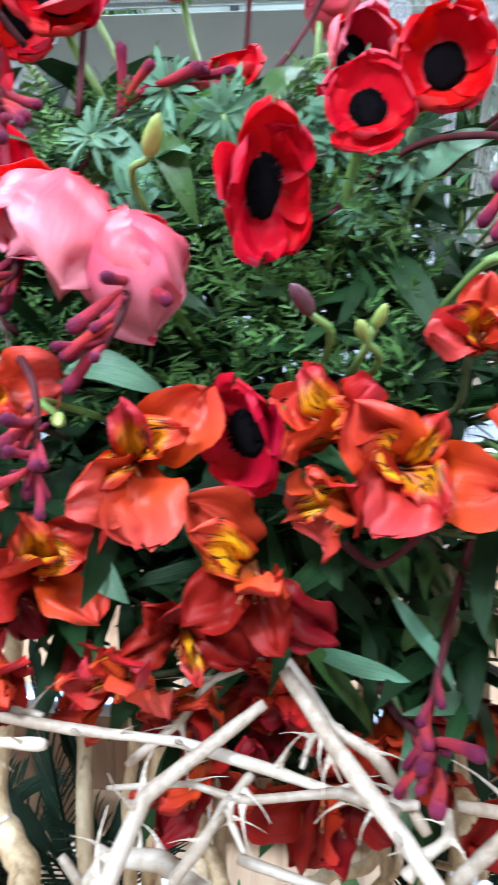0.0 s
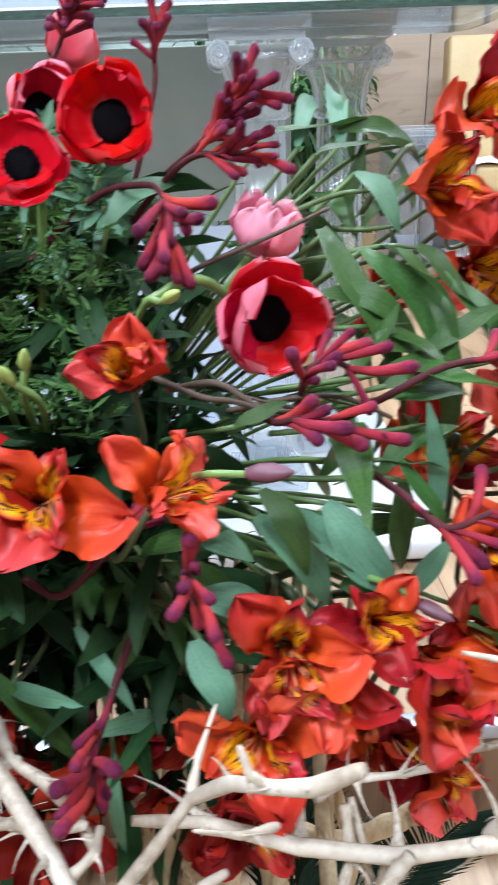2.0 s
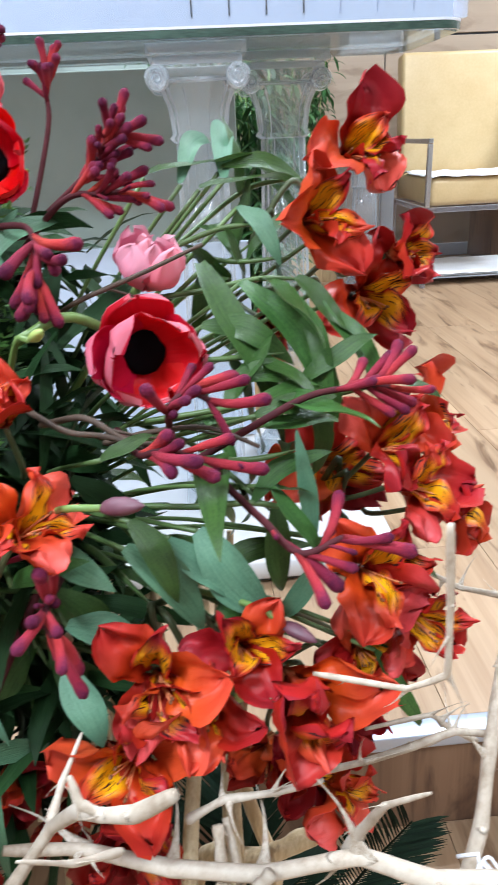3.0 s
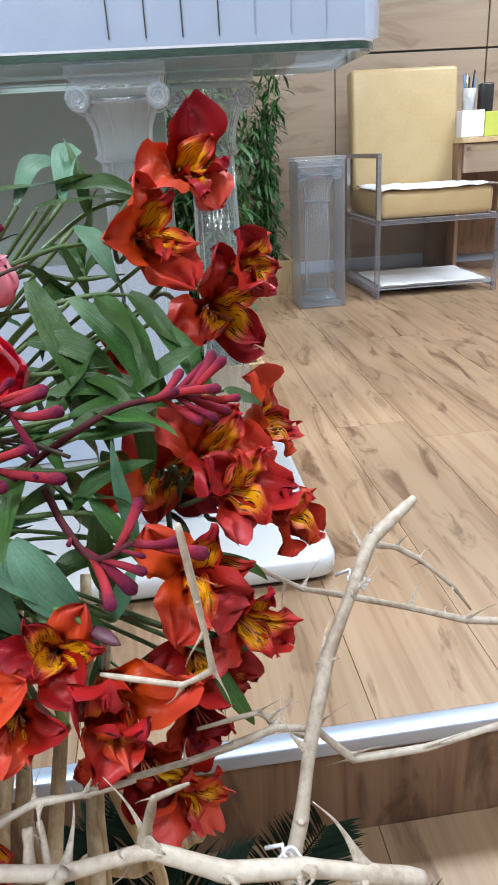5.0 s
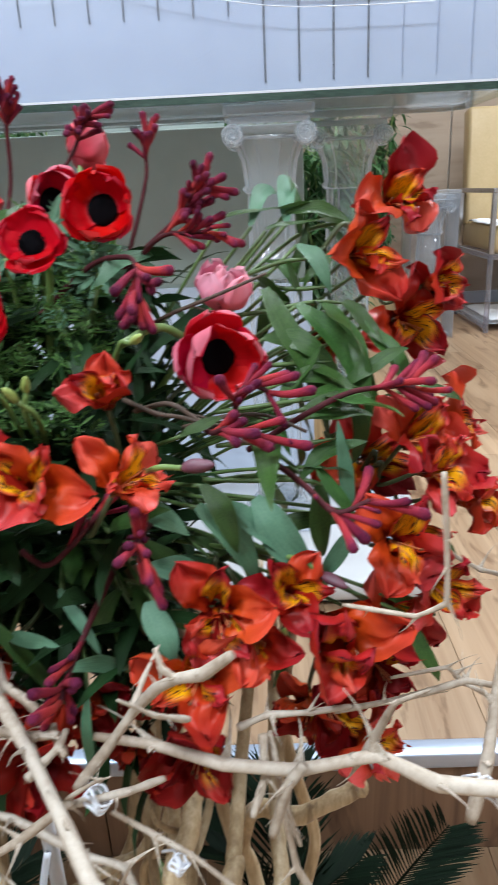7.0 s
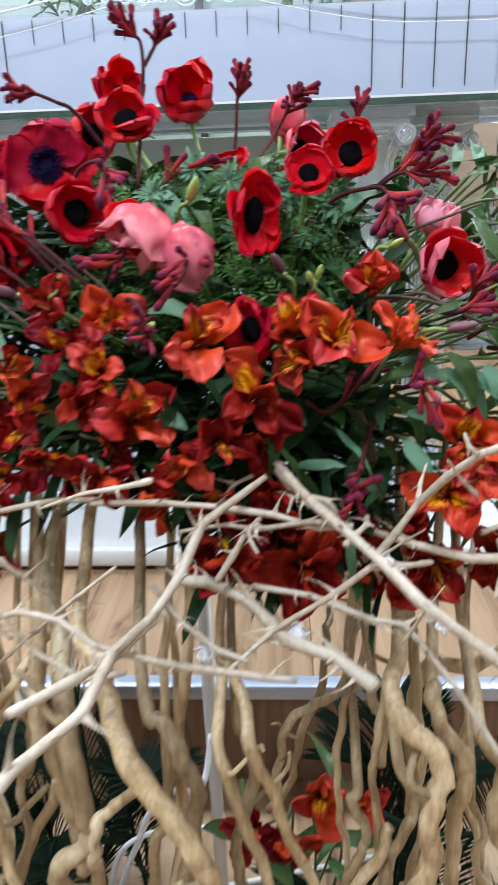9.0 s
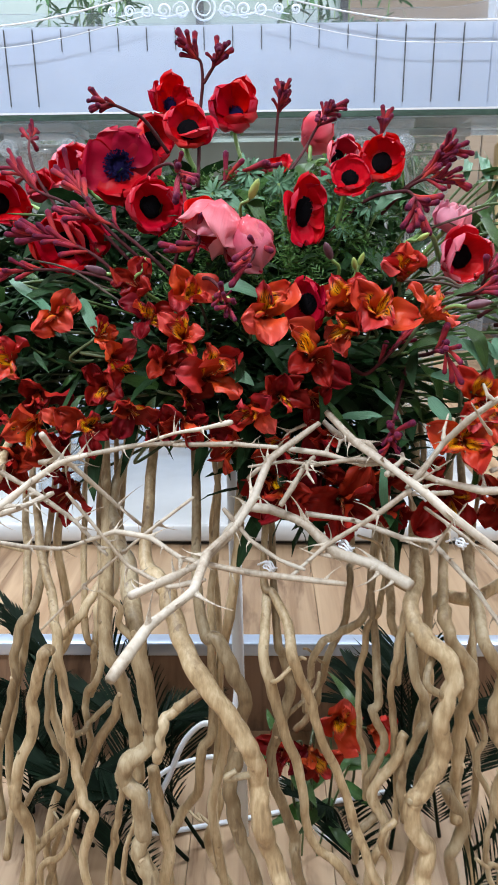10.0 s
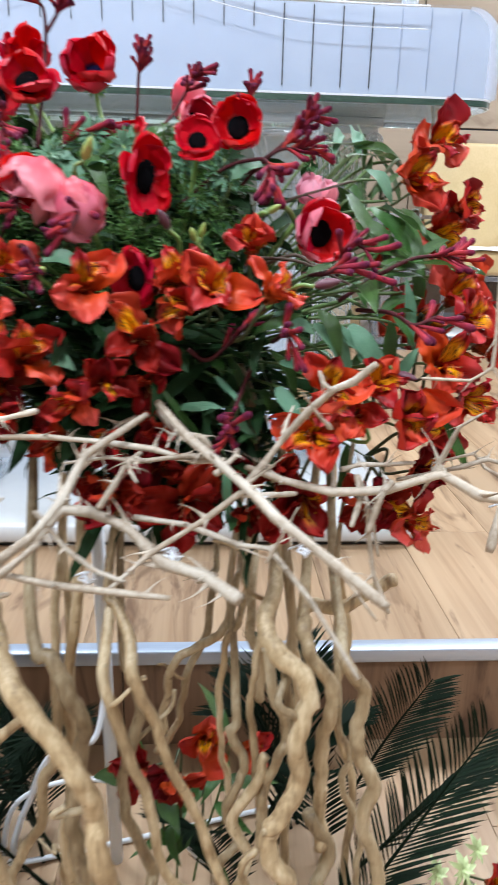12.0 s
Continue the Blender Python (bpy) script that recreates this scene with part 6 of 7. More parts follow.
flower_bud(0.253, 0.650, 0.763, (-0.7, -0.4, 0.3), 0.019, M_PURPLE, "striped purple and green closed bud")
flower_bud(0.285, 0.644, 0.767, (0.2, -0.4, 0.7), 0.011, M_BUD, "small fresh green bud")
flower_bud(0.536, 0.602, 0.740, (0.7, -0.4, 0.2), 0.019, M_PURPLE, "purple-white closed alstroemeria bud")
flower_bud(0.579, 0.604, 0.643, (0.1, -0.3, 0.6), 0.012, M_BUD, "small fresh green bud")
flower_bud(0.599, 0.605, 0.680, (0.5, -0.4, -0.1), 0.016, M_PURPLE, "dark purple closed alstroemeria bud")
flower_bud(0.508, 0.659, 0.787, (0.4, -0.5, 0.3), 0.013, M_BUD, "pale green bud on a stalk")
flower_bud(0.455, 0.631, 0.766, (-0.2, -0.5, 0.6), 0.013, M_BUD, "fresh green bud between blooms")
flower_bud(0.352, 0.607, 0.746, (0.2, -0.5, 0.1), 0.013, M_BUD, "fresh green bud between blooms")
flower_bud(0.458, 0.636, 0.769, (0.2, -0.4, 0.7), 0.012, M_BUD, "fresh green bud between blooms")

# ---- leafy stems ----
leafy_stem([(0.637, 0.787, 0.835), (0.607, 0.791, 0.830), (0.574, 0.784, 0.809), (0.534, 0.779, 0.778)], 3, 0.038, "green", 1)
leafy_stem([(0.623, 0.741, 0.800), (0.595, 0.749, 0.798), (0.567, 0.771, 0.799), (0.535, 0.789, 0.786)], 2, 0.034, "green", 2)
leafy_stem([(0.604, 0.647, 0.703), (0.584, 0.662, 0.719), (0.565, 0.689, 0.725), (0.532, 0.722, 0.726)], 3, 0.038, "green", 3)
leafy_stem([(0.595, 0.634, 0.668), (0.568, 0.646, 0.674), (0.539, 0.658, 0.693), (0.517, 0.695, 0.698)], 3, 0.038, "green", 4)
leafy_stem([(0.629, 0.697, 0.746), (0.593, 0.689, 0.743), (0.561, 0.689, 0.737), (0.532, 0.725, 0.721)], 3, 0.038, "green", 5)
leafy_stem([(0.110, 0.828, 0.813), (0.175, 0.806, 0.807), (0.239, 0.775, 0.786)], 2, 0.030, "green", 7)
leafy_stem([(0.135, 0.732, 0.745), (0.180, 0.730, 0.751), (0.245, 0.724, 0.741)], 3, 0.038, "green", 8)
leafy_stem([(0.161, 0.705, 0.695), (0.206, 0.689, 0.676), (0.257, 0.698, 0.664)], 3, 0.034, "green", 9)
leafy_stem([(0.508, 0.624, 0.691), (0.474, 0.642, 0.682), (0.438, 0.667, 0.661)], 4, 0.038, "green", 10)
leafy_stem([(0.532, 0.626, 0.651), (0.494, 0.637, 0.659), (0.448, 0.665, 0.657)], 4, 0.034, "green", 11)
leafy_stem([(0.500, 0.626, 0.649), (0.487, 0.639, 0.668), (0.471, 0.670, 0.666)], 4, 0.038, "green", 12)
leafy_stem([(0.295, 0.654, 0.664), (0.321, 0.640, 0.662), (0.355, 0.668, 0.671)], 3, 0.034, "green", 13)
leafy_stem([(0.168, 0.702, 0.651), (0.210, 0.684, 0.650), (0.268, 0.691, 0.660)], 4, 0.034, "green", 14)
leafy_stem([(0.629, 0.727, 0.791), (0.606, 0.725, 0.793), (0.579, 0.725, 0.789), (0.549, 0.726, 0.786)], 3, 0.050, "green", 60)
leafy_stem([(0.624, 0.670, 0.748), (0.602, 0.669, 0.750), (0.576, 0.667, 0.748), (0.548, 0.671, 0.744)], 3, 0.050, "green", 61)
leafy_stem([(0.613, 0.647, 0.706), (0.593, 0.647, 0.712), (0.568, 0.646, 0.713), (0.540, 0.655, 0.711)], 3, 0.050, "green", 62)
leafy_stem([(0.613, 0.691, 0.765), (0.589, 0.688, 0.765), (0.565, 0.687, 0.765), (0.542, 0.693, 0.763)], 3, 0.050, "green", 63)
leafy_stem([(0.613, 0.655, 0.732), (0.593, 0.651, 0.731), (0.571, 0.651, 0.733), (0.548, 0.661, 0.728)], 3, 0.050, "green", 64)
leafy_stem([(0.610, 0.749, 0.816), (0.589, 0.746, 0.815), (0.566, 0.737, 0.809), (0.543, 0.743, 0.801)], 3, 0.050, "green", 65)

for k, q in enumerate(UMBELS):
    leafy_stem([q, q.lerp(HEART, 0.3) + Vector((0, 0.01, 0.012)), q.lerp(HEART, 0.65) + Vector((0, 0.01, 0.006)), q.lerp(HEART, 0.9)], 2, 0.046, "green", 80 + k, radius=0.0026)

# ---- bleached thorn branches ----
thorn_branch([(0.302, 0.370, 0.579), (0.319, 0.406, 0.586), (0.336, 0.441, 0.592), (0.343, 0.476, 0.597), (0.361, 0.504, 0.601), (0.377, 0.527, 0.613), (0.387, 0.549, 0.635), (0.424, 0.570, 0.658)], 0.0069, 0.0056, 10, 0.028, 1)
thorn_branch([(0.484, 0.497, 0.561), (0.463, 0.516, 0.563), (0.437, 0.530, 0.569), (0.413, 0.542, 0.587), (0.389, 0.550, 0.595), (0.371, 0.548, 0.597), (0.351, 0.540, 0.577)], 0.0094, 0.0063, 9, 0.026, 2)
thorn_branch([(0.298, 0.450, 0.581), (0.322, 0.483, 0.578), (0.340, 0.510, 0.571), (0.358, 0.530, 0.584)], 0.0066, 0.0048, 7, 0.024, 3)
thorn_branch([(0.430, 0.580, 0.664), (0.448, 0.560, 0.647), (0.467, 0.538, 0.637), (0.489, 0.510, 0.625), (0.507, 0.495, 0.615), (0.537, 0.483, 0.592), (0.568, 0.470, 0.572)], 0.0062, 0.0068, 5, 0.026, 4)
thorn_branch([(0.560, 0.511, 0.706), (0.551, 0.517, 0.695), (0.539, 0.523, 0.686), (0.526, 0.537, 0.667), (0.513, 0.551, 0.650), (0.498, 0.548, 0.632), (0.486, 0.540, 0.616)], 0.0048, 0.0050, 1, 0.012, 5, "bleached forked branch end with a sawn tip")
thorn_branch([(0.522, 0.576, 0.663), (0.518, 0.563, 0.657), (0.513, 0.551, 0.650)], 0.0012, 0.0040, 1, 0.010, 6)
thorn_branch([(0.530, 0.527, 0.698), (0.534, 0.525, 0.692), (0.539, 0.523, 0.686)], 0.0020, 0.0036, 1, 0.010, 36)
thorn_branch([(0.518, 0.510, 0.689), (0.529, 0.520, 0.674), (0.540, 0.530, 0.661)], 0.0010, 0.0032, 1, 0.010, 37)
thorn_branch([(0.197, 0.600, 0.616), (0.231, 0.600, 0.621), (0.278, 0.598, 0.628), (0.312, 0.580, 0.638), (0.342, 0.574, 0.640)], 0.0045, 0.0040, 5, 0.028, 7)
thorn_branch([(0.721, 0.544, 0.585), (0.694, 0.543, 0.596), (0.671, 0.542, 0.606), (0.645, 0.543, 0.613), (0.616, 0.546, 0.625), (0.584, 0.553, 0.612), (0.550, 0.561, 0.604), (0.513, 0.570, 0.609), (0.490, 0.562, 0.624)], 0.0085, 0.0052, 5, 0.034, 8)
thorn_branch([(0.178, 0.500, 0.612), (0.200, 0.508, 0.621), (0.219, 0.515, 0.632), (0.236, 0.523, 0.643), (0.257, 0.530, 0.647)], 0.0065, 0.0040, 4, 0.030, 9)
thorn_branch([(0.229, 0.520, 0.666), (0.237, 0.528, 0.648), (0.245, 0.540, 0.632), (0.271, 0.555, 0.599), (0.285, 0.570, 0.573)], 0.0055, 0.0025, 4, 0.028, 10)
thorn_branch([(0.289, 0.550, 0.647), (0.318, 0.547, 0.655), (0.337, 0.543, 0.664), (0.360, 0.540, 0.668)], 0.0020, 0.0042, 4, 0.026, 11)
thorn_branch([(0.163, 0.550, 0.571), (0.198, 0.550, 0.568), (0.230, 0.546, 0.564), (0.273, 0.539, 0.586), (0.300, 0.531, 0.579), (0.322, 0.524, 0.570), (0.369, 0.517, 0.562), (0.441, 0.510, 0.555)], 0.0033, 0.0050, 10, 0.028, 12)
thorn_branch([(0.236, 0.540, 0.614), (0.277, 0.533, 0.556), (0.312, 0.527, 0.545), (0.339, 0.520, 0.553)], 0.0025, 0.0045, 8, 0.026, 13)
thorn_branch([(0.197, 0.560, 0.483), (0.243, 0.560, 0.531), (0.287, 0.560, 0.567), (0.328, 0.560, 0.602)], 0.0020, 0.0030, 8, 0.030, 14)
thorn_branch([(0.414, 0.560, 0.588), (0.449, 0.550, 0.585), (0.484, 0.540, 0.578), (0.504, 0.530, 0.576), (0.527, 0.500, 0.561), (0.555, 0.470, 0.523)], 0.0045, 0.0035, 4, 0.026, 15)
thorn_branch([(0.487, 0.530, 0.620), (0.463, 0.530, 0.599), (0.429, 0.527, 0.579), (0.400, 0.520, 0.554)], 0.0050, 0.0030, 4, 0.028, 16)
thorn_branch([(0.500, 0.540, 0.602), (0.532, 0.540, 0.578), (0.561, 0.537, 0.551), (0.580, 0.530, 0.524)], 0.0030, 0.0020, 3, 0.026, 17)
thorn_branch([(0.351, 0.550, 0.597), (0.373, 0.537, 0.579), (0.395, 0.527, 0.565), (0.412, 0.520, 0.561)], 0.0040, 0.0030, 4, 0.026, 18)
thorn_branch([(0.670, 0.570, 0.555), (0.677, 0.578, 0.583), (0.685, 0.593, 0.607), (0.701, 0.615, 0.636), (0.717, 0.637, 0.662), (0.734, 0.653, 0.673), (0.759, 0.670, 0.687)], 0.0071, 0.0067, 1, 0.026, 19)
thorn_branch([(0.738, 0.665, 0.665), (0.750, 0.665, 0.662), (0.765, 0.665, 0.651), (0.779, 0.663, 0.635), (0.790, 0.660, 0.620)], 0.0040, 0.0018, 1, 0.020, 20)
thorn_branch([(0.675, 0.680, 0.651), (0.702, 0.673, 0.641), (0.723, 0.668, 0.635), (0.757, 0.665, 0.624), (0.786, 0.662, 0.615), (0.815, 0.658, 0.610), (0.841, 0.655, 0.602)], 0.0028, 0.0048, 2, 0.026, 21)
thorn_branch([(0.605, 0.600, 0.600), (0.634, 0.600, 0.609), (0.655, 0.600, 0.610), (0.676, 0.600, 0.613), (0.692, 0.600, 0.609), (0.712, 0.603, 0.589), (0.744, 0.605, 0.588), (0.792, 0.607, 0.594), (0.817, 0.610, 0.592)], 0.0036, 0.0042, 2, 0.030, 22)
thorn_branch([(0.637, 0.615, 0.608), (0.665, 0.612, 0.620), (0.677, 0.610, 0.606), (0.688, 0.610, 0.599)], 0.0022, 0.0030, 1, 0.030, 23)
thorn_branch([(0.640, 0.546, 0.757), (0.643, 0.546, 0.728), (0.644, 0.555, 0.698), (0.636, 0.562, 0.686), (0.606, 0.572, 0.684)], 0.0026, 0.0022, 2, 0.018, 24)
thorn_branch([(0.635, 0.530, 0.672), (0.625, 0.537, 0.659), (0.618, 0.543, 0.638), (0.614, 0.550, 0.620)], 0.0012, 0.0060, 1, 0.010, 25)
thorn_branch([(0.556, 0.570, 0.619), (0.573, 0.573, 0.620), (0.591, 0.577, 0.619), (0.611, 0.580, 0.621)], 0.0040, 0.0030, 2, 0.026, 26)
thorn_branch([(0.568, 0.570, 0.615), (0.566, 0.560, 0.604), (0.562, 0.550, 0.585)], 0.0050, 0.0040, 2, 0.020, 27)
thorn_branch([(0.586, 0.545, 0.621), (0.577, 0.540, 0.609), (0.571, 0.540, 0.585)], 0.0060, 0.0050, 1, 0.020, 28)
thorn_branch([(0.153, 0.550, 0.633), (0.186, 0.550, 0.626), (0.211, 0.550, 0.610), (0.241, 0.545, 0.589), (0.263, 0.540, 0.562)], 0.0050, 0.0030, 8, 0.030, 29)
thorn_branch([(0.140, 0.520, 0.571), (0.174, 0.527, 0.596), (0.202, 0.533, 0.603), (0.227, 0.540, 0.614)], 0.0060, 0.0040, 8, 0.030, 30)
thorn_branch([(0.434, 0.600, 0.657), (0.405, 0.593, 0.647), (0.392, 0.587, 0.627), (0.369, 0.580, 0.609)], 0.0030, 0.0040, 3, 0.026, 31)
thorn_branch([(0.423, 0.605, 0.656), (0.438, 0.590, 0.645), (0.449, 0.575, 0.644), (0.463, 0.567, 0.643), (0.473, 0.558, 0.631), (0.479, 0.552, 0.622)], 0.0053, 0.0042, 2, 0.022, 41)
thorn_branch([(0.449, 0.575, 0.644), (0.443, 0.568, 0.645), (0.437, 0.562, 0.637)], 0.0031, 0.0018, 1, 0.020, 42)
thorn_branch([(0.312, 0.575, 0.639), (0.355, 0.570, 0.641), (0.397, 0.565, 0.637), (0.427, 0.562, 0.634), (0.457, 0.560, 0.631), (0.476, 0.556, 0.631)], 0.0041, 0.0045, 2, 0.020, 43)
thorn_branch([(0.370, 0.556, 0.628), (0.398, 0.556, 0.630), (0.415, 0.556, 0.630), (0.450, 0.554, 0.631), (0.469, 0.550, 0.635)], 0.0020, 0.0048, 1, 0.020, 44)
thorn_branch([(0.416, 0.556, 0.630), (0.412, 0.552, 0.630), (0.415, 0.547, 0.626), (0.419, 0.542, 0.620)], 0.0040, 0.0016, 1, 0.020, 45)
thorn_branch([(0.420, 0.561, 0.634), (0.411, 0.552, 0.630), (0.402, 0.545, 0.620), (0.394, 0.540, 0.603)], 0.0035, 0.0050, 1, 0.022, 46)
thorn_branch([(0.483, 0.548, 0.641), (0.480, 0.541, 0.638), (0.474, 0.535, 0.633), (0.469, 0.532, 0.630)], 0.0032, 0.0046, 1, 0.020, 47)
thorn_branch([(0.523, 0.551, 0.609), (0.505, 0.542, 0.612), (0.487, 0.532, 0.616)], 0.0039, 0.0038, 1, 0.020, 48)
thorn_branch([(0.571, 0.575, 0.612), (0.574, 0.562, 0.593), (0.576, 0.558, 0.572), (0.584, 0.556, 0.544), (0.595, 0.555, 0.514)], 0.0034, 0.0042, 1, 0.020, 49)
thorn_branch([(0.581, 0.556, 0.605), (0.581, 0.555, 0.584), (0.584, 0.555, 0.560)], 0.0027, 0.0024, 1, 0.020, 50)
thorn_branch([(0.510, 0.515, 0.648), (0.499, 0.522, 0.636), (0.485, 0.530, 0.621)], 0.0007, 0.0024, 1, 0.020, 51)
thorn_branch([(0.518, 0.500, 0.622), (0.510, 0.510, 0.598), (0.502, 0.520, 0.574)], 0.0008, 0.0027, 1, 0.020, 52)
tie(0.385, 0.530, 0.556, 0.0042, (0.6, 0.2, 0.7))
tie(0.495, 0.535, 0.613, 0.0055, (0.6, 0.2, 0.7))
tie(0.723, 0.650, 0.654, 0.0048, (0.6, 0.2, 0.7))
tie(0.669, 0.548, 0.597, 0.0062, (0.6, 0.2, 0.7))
tie(0.441, 0.530, 0.573, 0.0052, (0.6, 0.2, 0.7))
tie(0.527, 0.535, 0.573, 0.0036, (0.6, 0.2, 0.7))

# ---- curly willow sticks ----
willow_stick([(0.164, 0.740, 0.620), (0.149, 0.714, 0.562), (0.158, 0.691, 0.532), (0.171, 0.655, 0.496), (0.187, 0.627, 0.469), (0.193, 0.605, 0.452), (0.198, 0.595, 0.407), (0.200, 0.594, 0.363), (0.197, 0.604, 0.307), (0.207, 0.597, 0.264), (0.212, 0.597, 0.243), (0.195, 0.606, 0.180), (0.201, 0.600, 0.133), (0.203, 0.595, 0.088), (0.202, 0.604, 0.043), (0.200, 0.603, -0.002)], 0.0062, 0.0066, 101)
willow_stick([(0.193, 0.587, 0.447), (0.188, 0.580, 0.442), (0.172, 0.588, 0.395), (0.168, 0.586, 0.360), (0.148, 0.583, 0.307), (0.147, 0.579, 0.281), (0.151, 0.589, 0.236), (0.144, 0.585, 0.152), (0.155, 0.587, 0.100), (0.161, 0.583, 0.049), (0.164, 0.584, -0.002)], 0.0075, 0.0079, 102)
willow_stick([(0.137, 0.740, 0.620), (0.129, 0.741, 0.520), (0.141, 0.692, 0.473), (0.150, 0.655, 0.438), (0.132, 0.656, 0.362), (0.113, 0.657, 0.290), (0.102, 0.666, 0.195), (0.090, 0.659, 0.119)], 0.0057, 0.0061, 103)
willow_stick([(0.181, 0.740, 0.620), (0.163, 0.659, 0.466), (0.147, 0.640, 0.434), (0.136, 0.639, 0.383), (0.125, 0.638, 0.336), (0.104, 0.641, 0.273), (0.100, 0.641, 0.197)], 0.0062, 0.0066, 104)
willow_stick([(0.260, 0.740, 0.620), (0.244, 0.707, 0.578), (0.236, 0.688, 0.551), (0.237, 0.672, 0.532), (0.253, 0.645, 0.502), (0.260, 0.622, 0.485), (0.270, 0.589, 0.463), (0.276, 0.579, 0.419), (0.279, 0.581, 0.374), (0.276, 0.580, 0.348), (0.257, 0.576, 0.333), (0.251, 0.578, 0.312), (0.265, 0.572, 0.294), (0.265, 0.579, 0.247), (0.260, 0.576, 0.225), (0.270, 0.572, 0.203), (0.271, 0.570, 0.170), (0.276, 0.573, 0.113), (0.293, 0.566, 0.055), (0.303, 0.573, -0.002)], 0.0104, 0.0110, 105)
willow_stick([(0.273, 0.604, 0.302), (0.278, 0.595, 0.261), (0.285, 0.601, 0.202), (0.278, 0.595, 0.160), (0.273, 0.603, 0.130), (0.275, 0.608, 0.086), (0.265, 0.609, 0.042), (0.258, 0.598, -0.002)], 0.0083, 0.0088, 106)
willow_stick([(0.276, 0.728, 0.620), (0.273, 0.638, 0.519), (0.287, 0.615, 0.502), (0.299, 0.601, 0.487), (0.312, 0.572, 0.462), (0.333, 0.556, 0.432), (0.358, 0.551, 0.395), (0.372, 0.550, 0.366), (0.376, 0.559, 0.330), (0.378, 0.553, 0.299), (0.385, 0.561, 0.252), (0.396, 0.560, 0.213), (0.400, 0.554, 0.191), (0.402, 0.555, 0.127), (0.402, 0.555, 0.062), (0.408, 0.554, -0.002)], 0.0112, 0.0119, 107)
willow_stick([(0.315, 0.705, 0.620), (0.324, 0.615, 0.461), (0.340, 0.603, 0.445), (0.354, 0.597, 0.414), (0.364, 0.598, 0.384), (0.357, 0.606, 0.341), (0.354, 0.600, 0.314), (0.348, 0.601, 0.278), (0.354, 0.594, 0.239), (0.370, 0.599, 0.174), (0.377, 0.601, 0.130), (0.382, 0.596, 0.086), (0.385, 0.601, 0.042), (0.388, 0.599, -0.002)], 0.0094, 0.0100, 108)
willow_stick([(0.327, 0.567, 0.418), (0.306, 0.568, 0.400), (0.294, 0.559, 0.390), (0.291, 0.560, 0.365), (0.285, 0.567, 0.344)], 0.0060, 0.0064, 109)
willow_stick([(0.331, 0.726, 0.620), (0.335, 0.696, 0.521), (0.329, 0.666, 0.422), (0.330, 0.636, 0.323), (0.318, 0.627, 0.298), (0.314, 0.629, 0.250), (0.297, 0.631, 0.218), (0.283, 0.628, 0.186), (0.279, 0.628, 0.132), (0.282, 0.628, 0.097), (0.283, 0.622, 0.064), (0.277, 0.631, 0.031), (0.270, 0.624, -0.002)], 0.0065, 0.0069, 110)
willow_stick([(0.226, 0.714, 0.620), (0.232, 0.669, 0.525), (0.233, 0.624, 0.430), (0.245, 0.617, 0.399), (0.252, 0.616, 0.354), (0.256, 0.619, 0.313), (0.255, 0.622, 0.270)], 0.0089, 0.0095, 111)
willow_stick([(0.222, 0.718, 0.620), (0.222, 0.673, 0.511), (0.226, 0.628, 0.402), (0.207, 0.634, 0.363), (0.206, 0.629, 0.336), (0.206, 0.634, 0.300), (0.194, 0.626, 0.266), (0.181, 0.628, 0.232), (0.163, 0.632, 0.185), (0.148, 0.635, 0.130), (0.144, 0.629, 0.094), (0.140, 0.633, 0.062), (0.151, 0.626, 0.030), (0.143, 0.633, -0.002)], 0.0047, 0.0050, 112)
willow_stick([(0.250, 0.622, 0.388), (0.237, 0.624, 0.348), (0.217, 0.618, 0.314), (0.199, 0.616, 0.267), (0.188, 0.618, 0.231), (0.159, 0.624, 0.195), (0.135, 0.617, 0.170), (0.118, 0.618, 0.108), (0.114, 0.617, 0.072), (0.120, 0.614, 0.035), (0.104, 0.623, -0.002)], 0.0066, 0.0070, 113)
willow_stick([(0.232, 0.625, 0.359), (0.212, 0.626, 0.337), (0.205, 0.619, 0.330), (0.189, 0.625, 0.319)], 0.0040, 0.0043, 114)
willow_stick([(0.173, 0.635, 0.389), (0.167, 0.627, 0.326), (0.177, 0.633, 0.288), (0.173, 0.634, 0.262), (0.148, 0.632, 0.251), (0.133, 0.630, 0.227)], 0.0040, 0.0042, 115)
willow_stick([(0.194, 0.607, 0.242), (0.173, 0.608, 0.185), (0.151, 0.607, 0.169), (0.146, 0.605, 0.125), (0.145, 0.609, 0.083), (0.143, 0.610, 0.040), (0.156, 0.610, -0.002)], 0.0045, 0.0048, 116)
willow_stick([(0.239, 0.615, 0.268), (0.231, 0.615, 0.217), (0.223, 0.611, 0.182), (0.217, 0.604, 0.126), (0.218, 0.602, 0.083), (0.232, 0.604, 0.041), (0.234, 0.609, -0.002)], 0.0053, 0.0056, 117)
willow_stick([(0.253, 0.601, 0.240), (0.240, 0.598, 0.192), (0.237, 0.597, 0.135), (0.245, 0.600, 0.089), (0.252, 0.593, 0.044), (0.263, 0.601, -0.002)], 0.0036, 0.0039, 118)
willow_stick([(0.349, 0.740, 0.620), (0.328, 0.736, 0.507), (0.333, 0.706, 0.394), (0.333, 0.676, 0.281), (0.327, 0.684, 0.221), (0.332, 0.685, 0.173), (0.316, 0.684, 0.125), (0.323, 0.684, 0.085), (0.339, 0.674, 0.066), (0.340, 0.682, 0.030), (0.335, 0.681, 0.019), (0.328, 0.685, 0.009), (0.315, 0.676, -0.002)], 0.0060, 0.0063, 119)
willow_stick([(0.246, 0.740, 0.620), (0.231, 0.697, 0.485), (0.221, 0.675, 0.465), (0.205, 0.655, 0.443), (0.179, 0.666, 0.406)], 0.0060, 0.0064, 120)
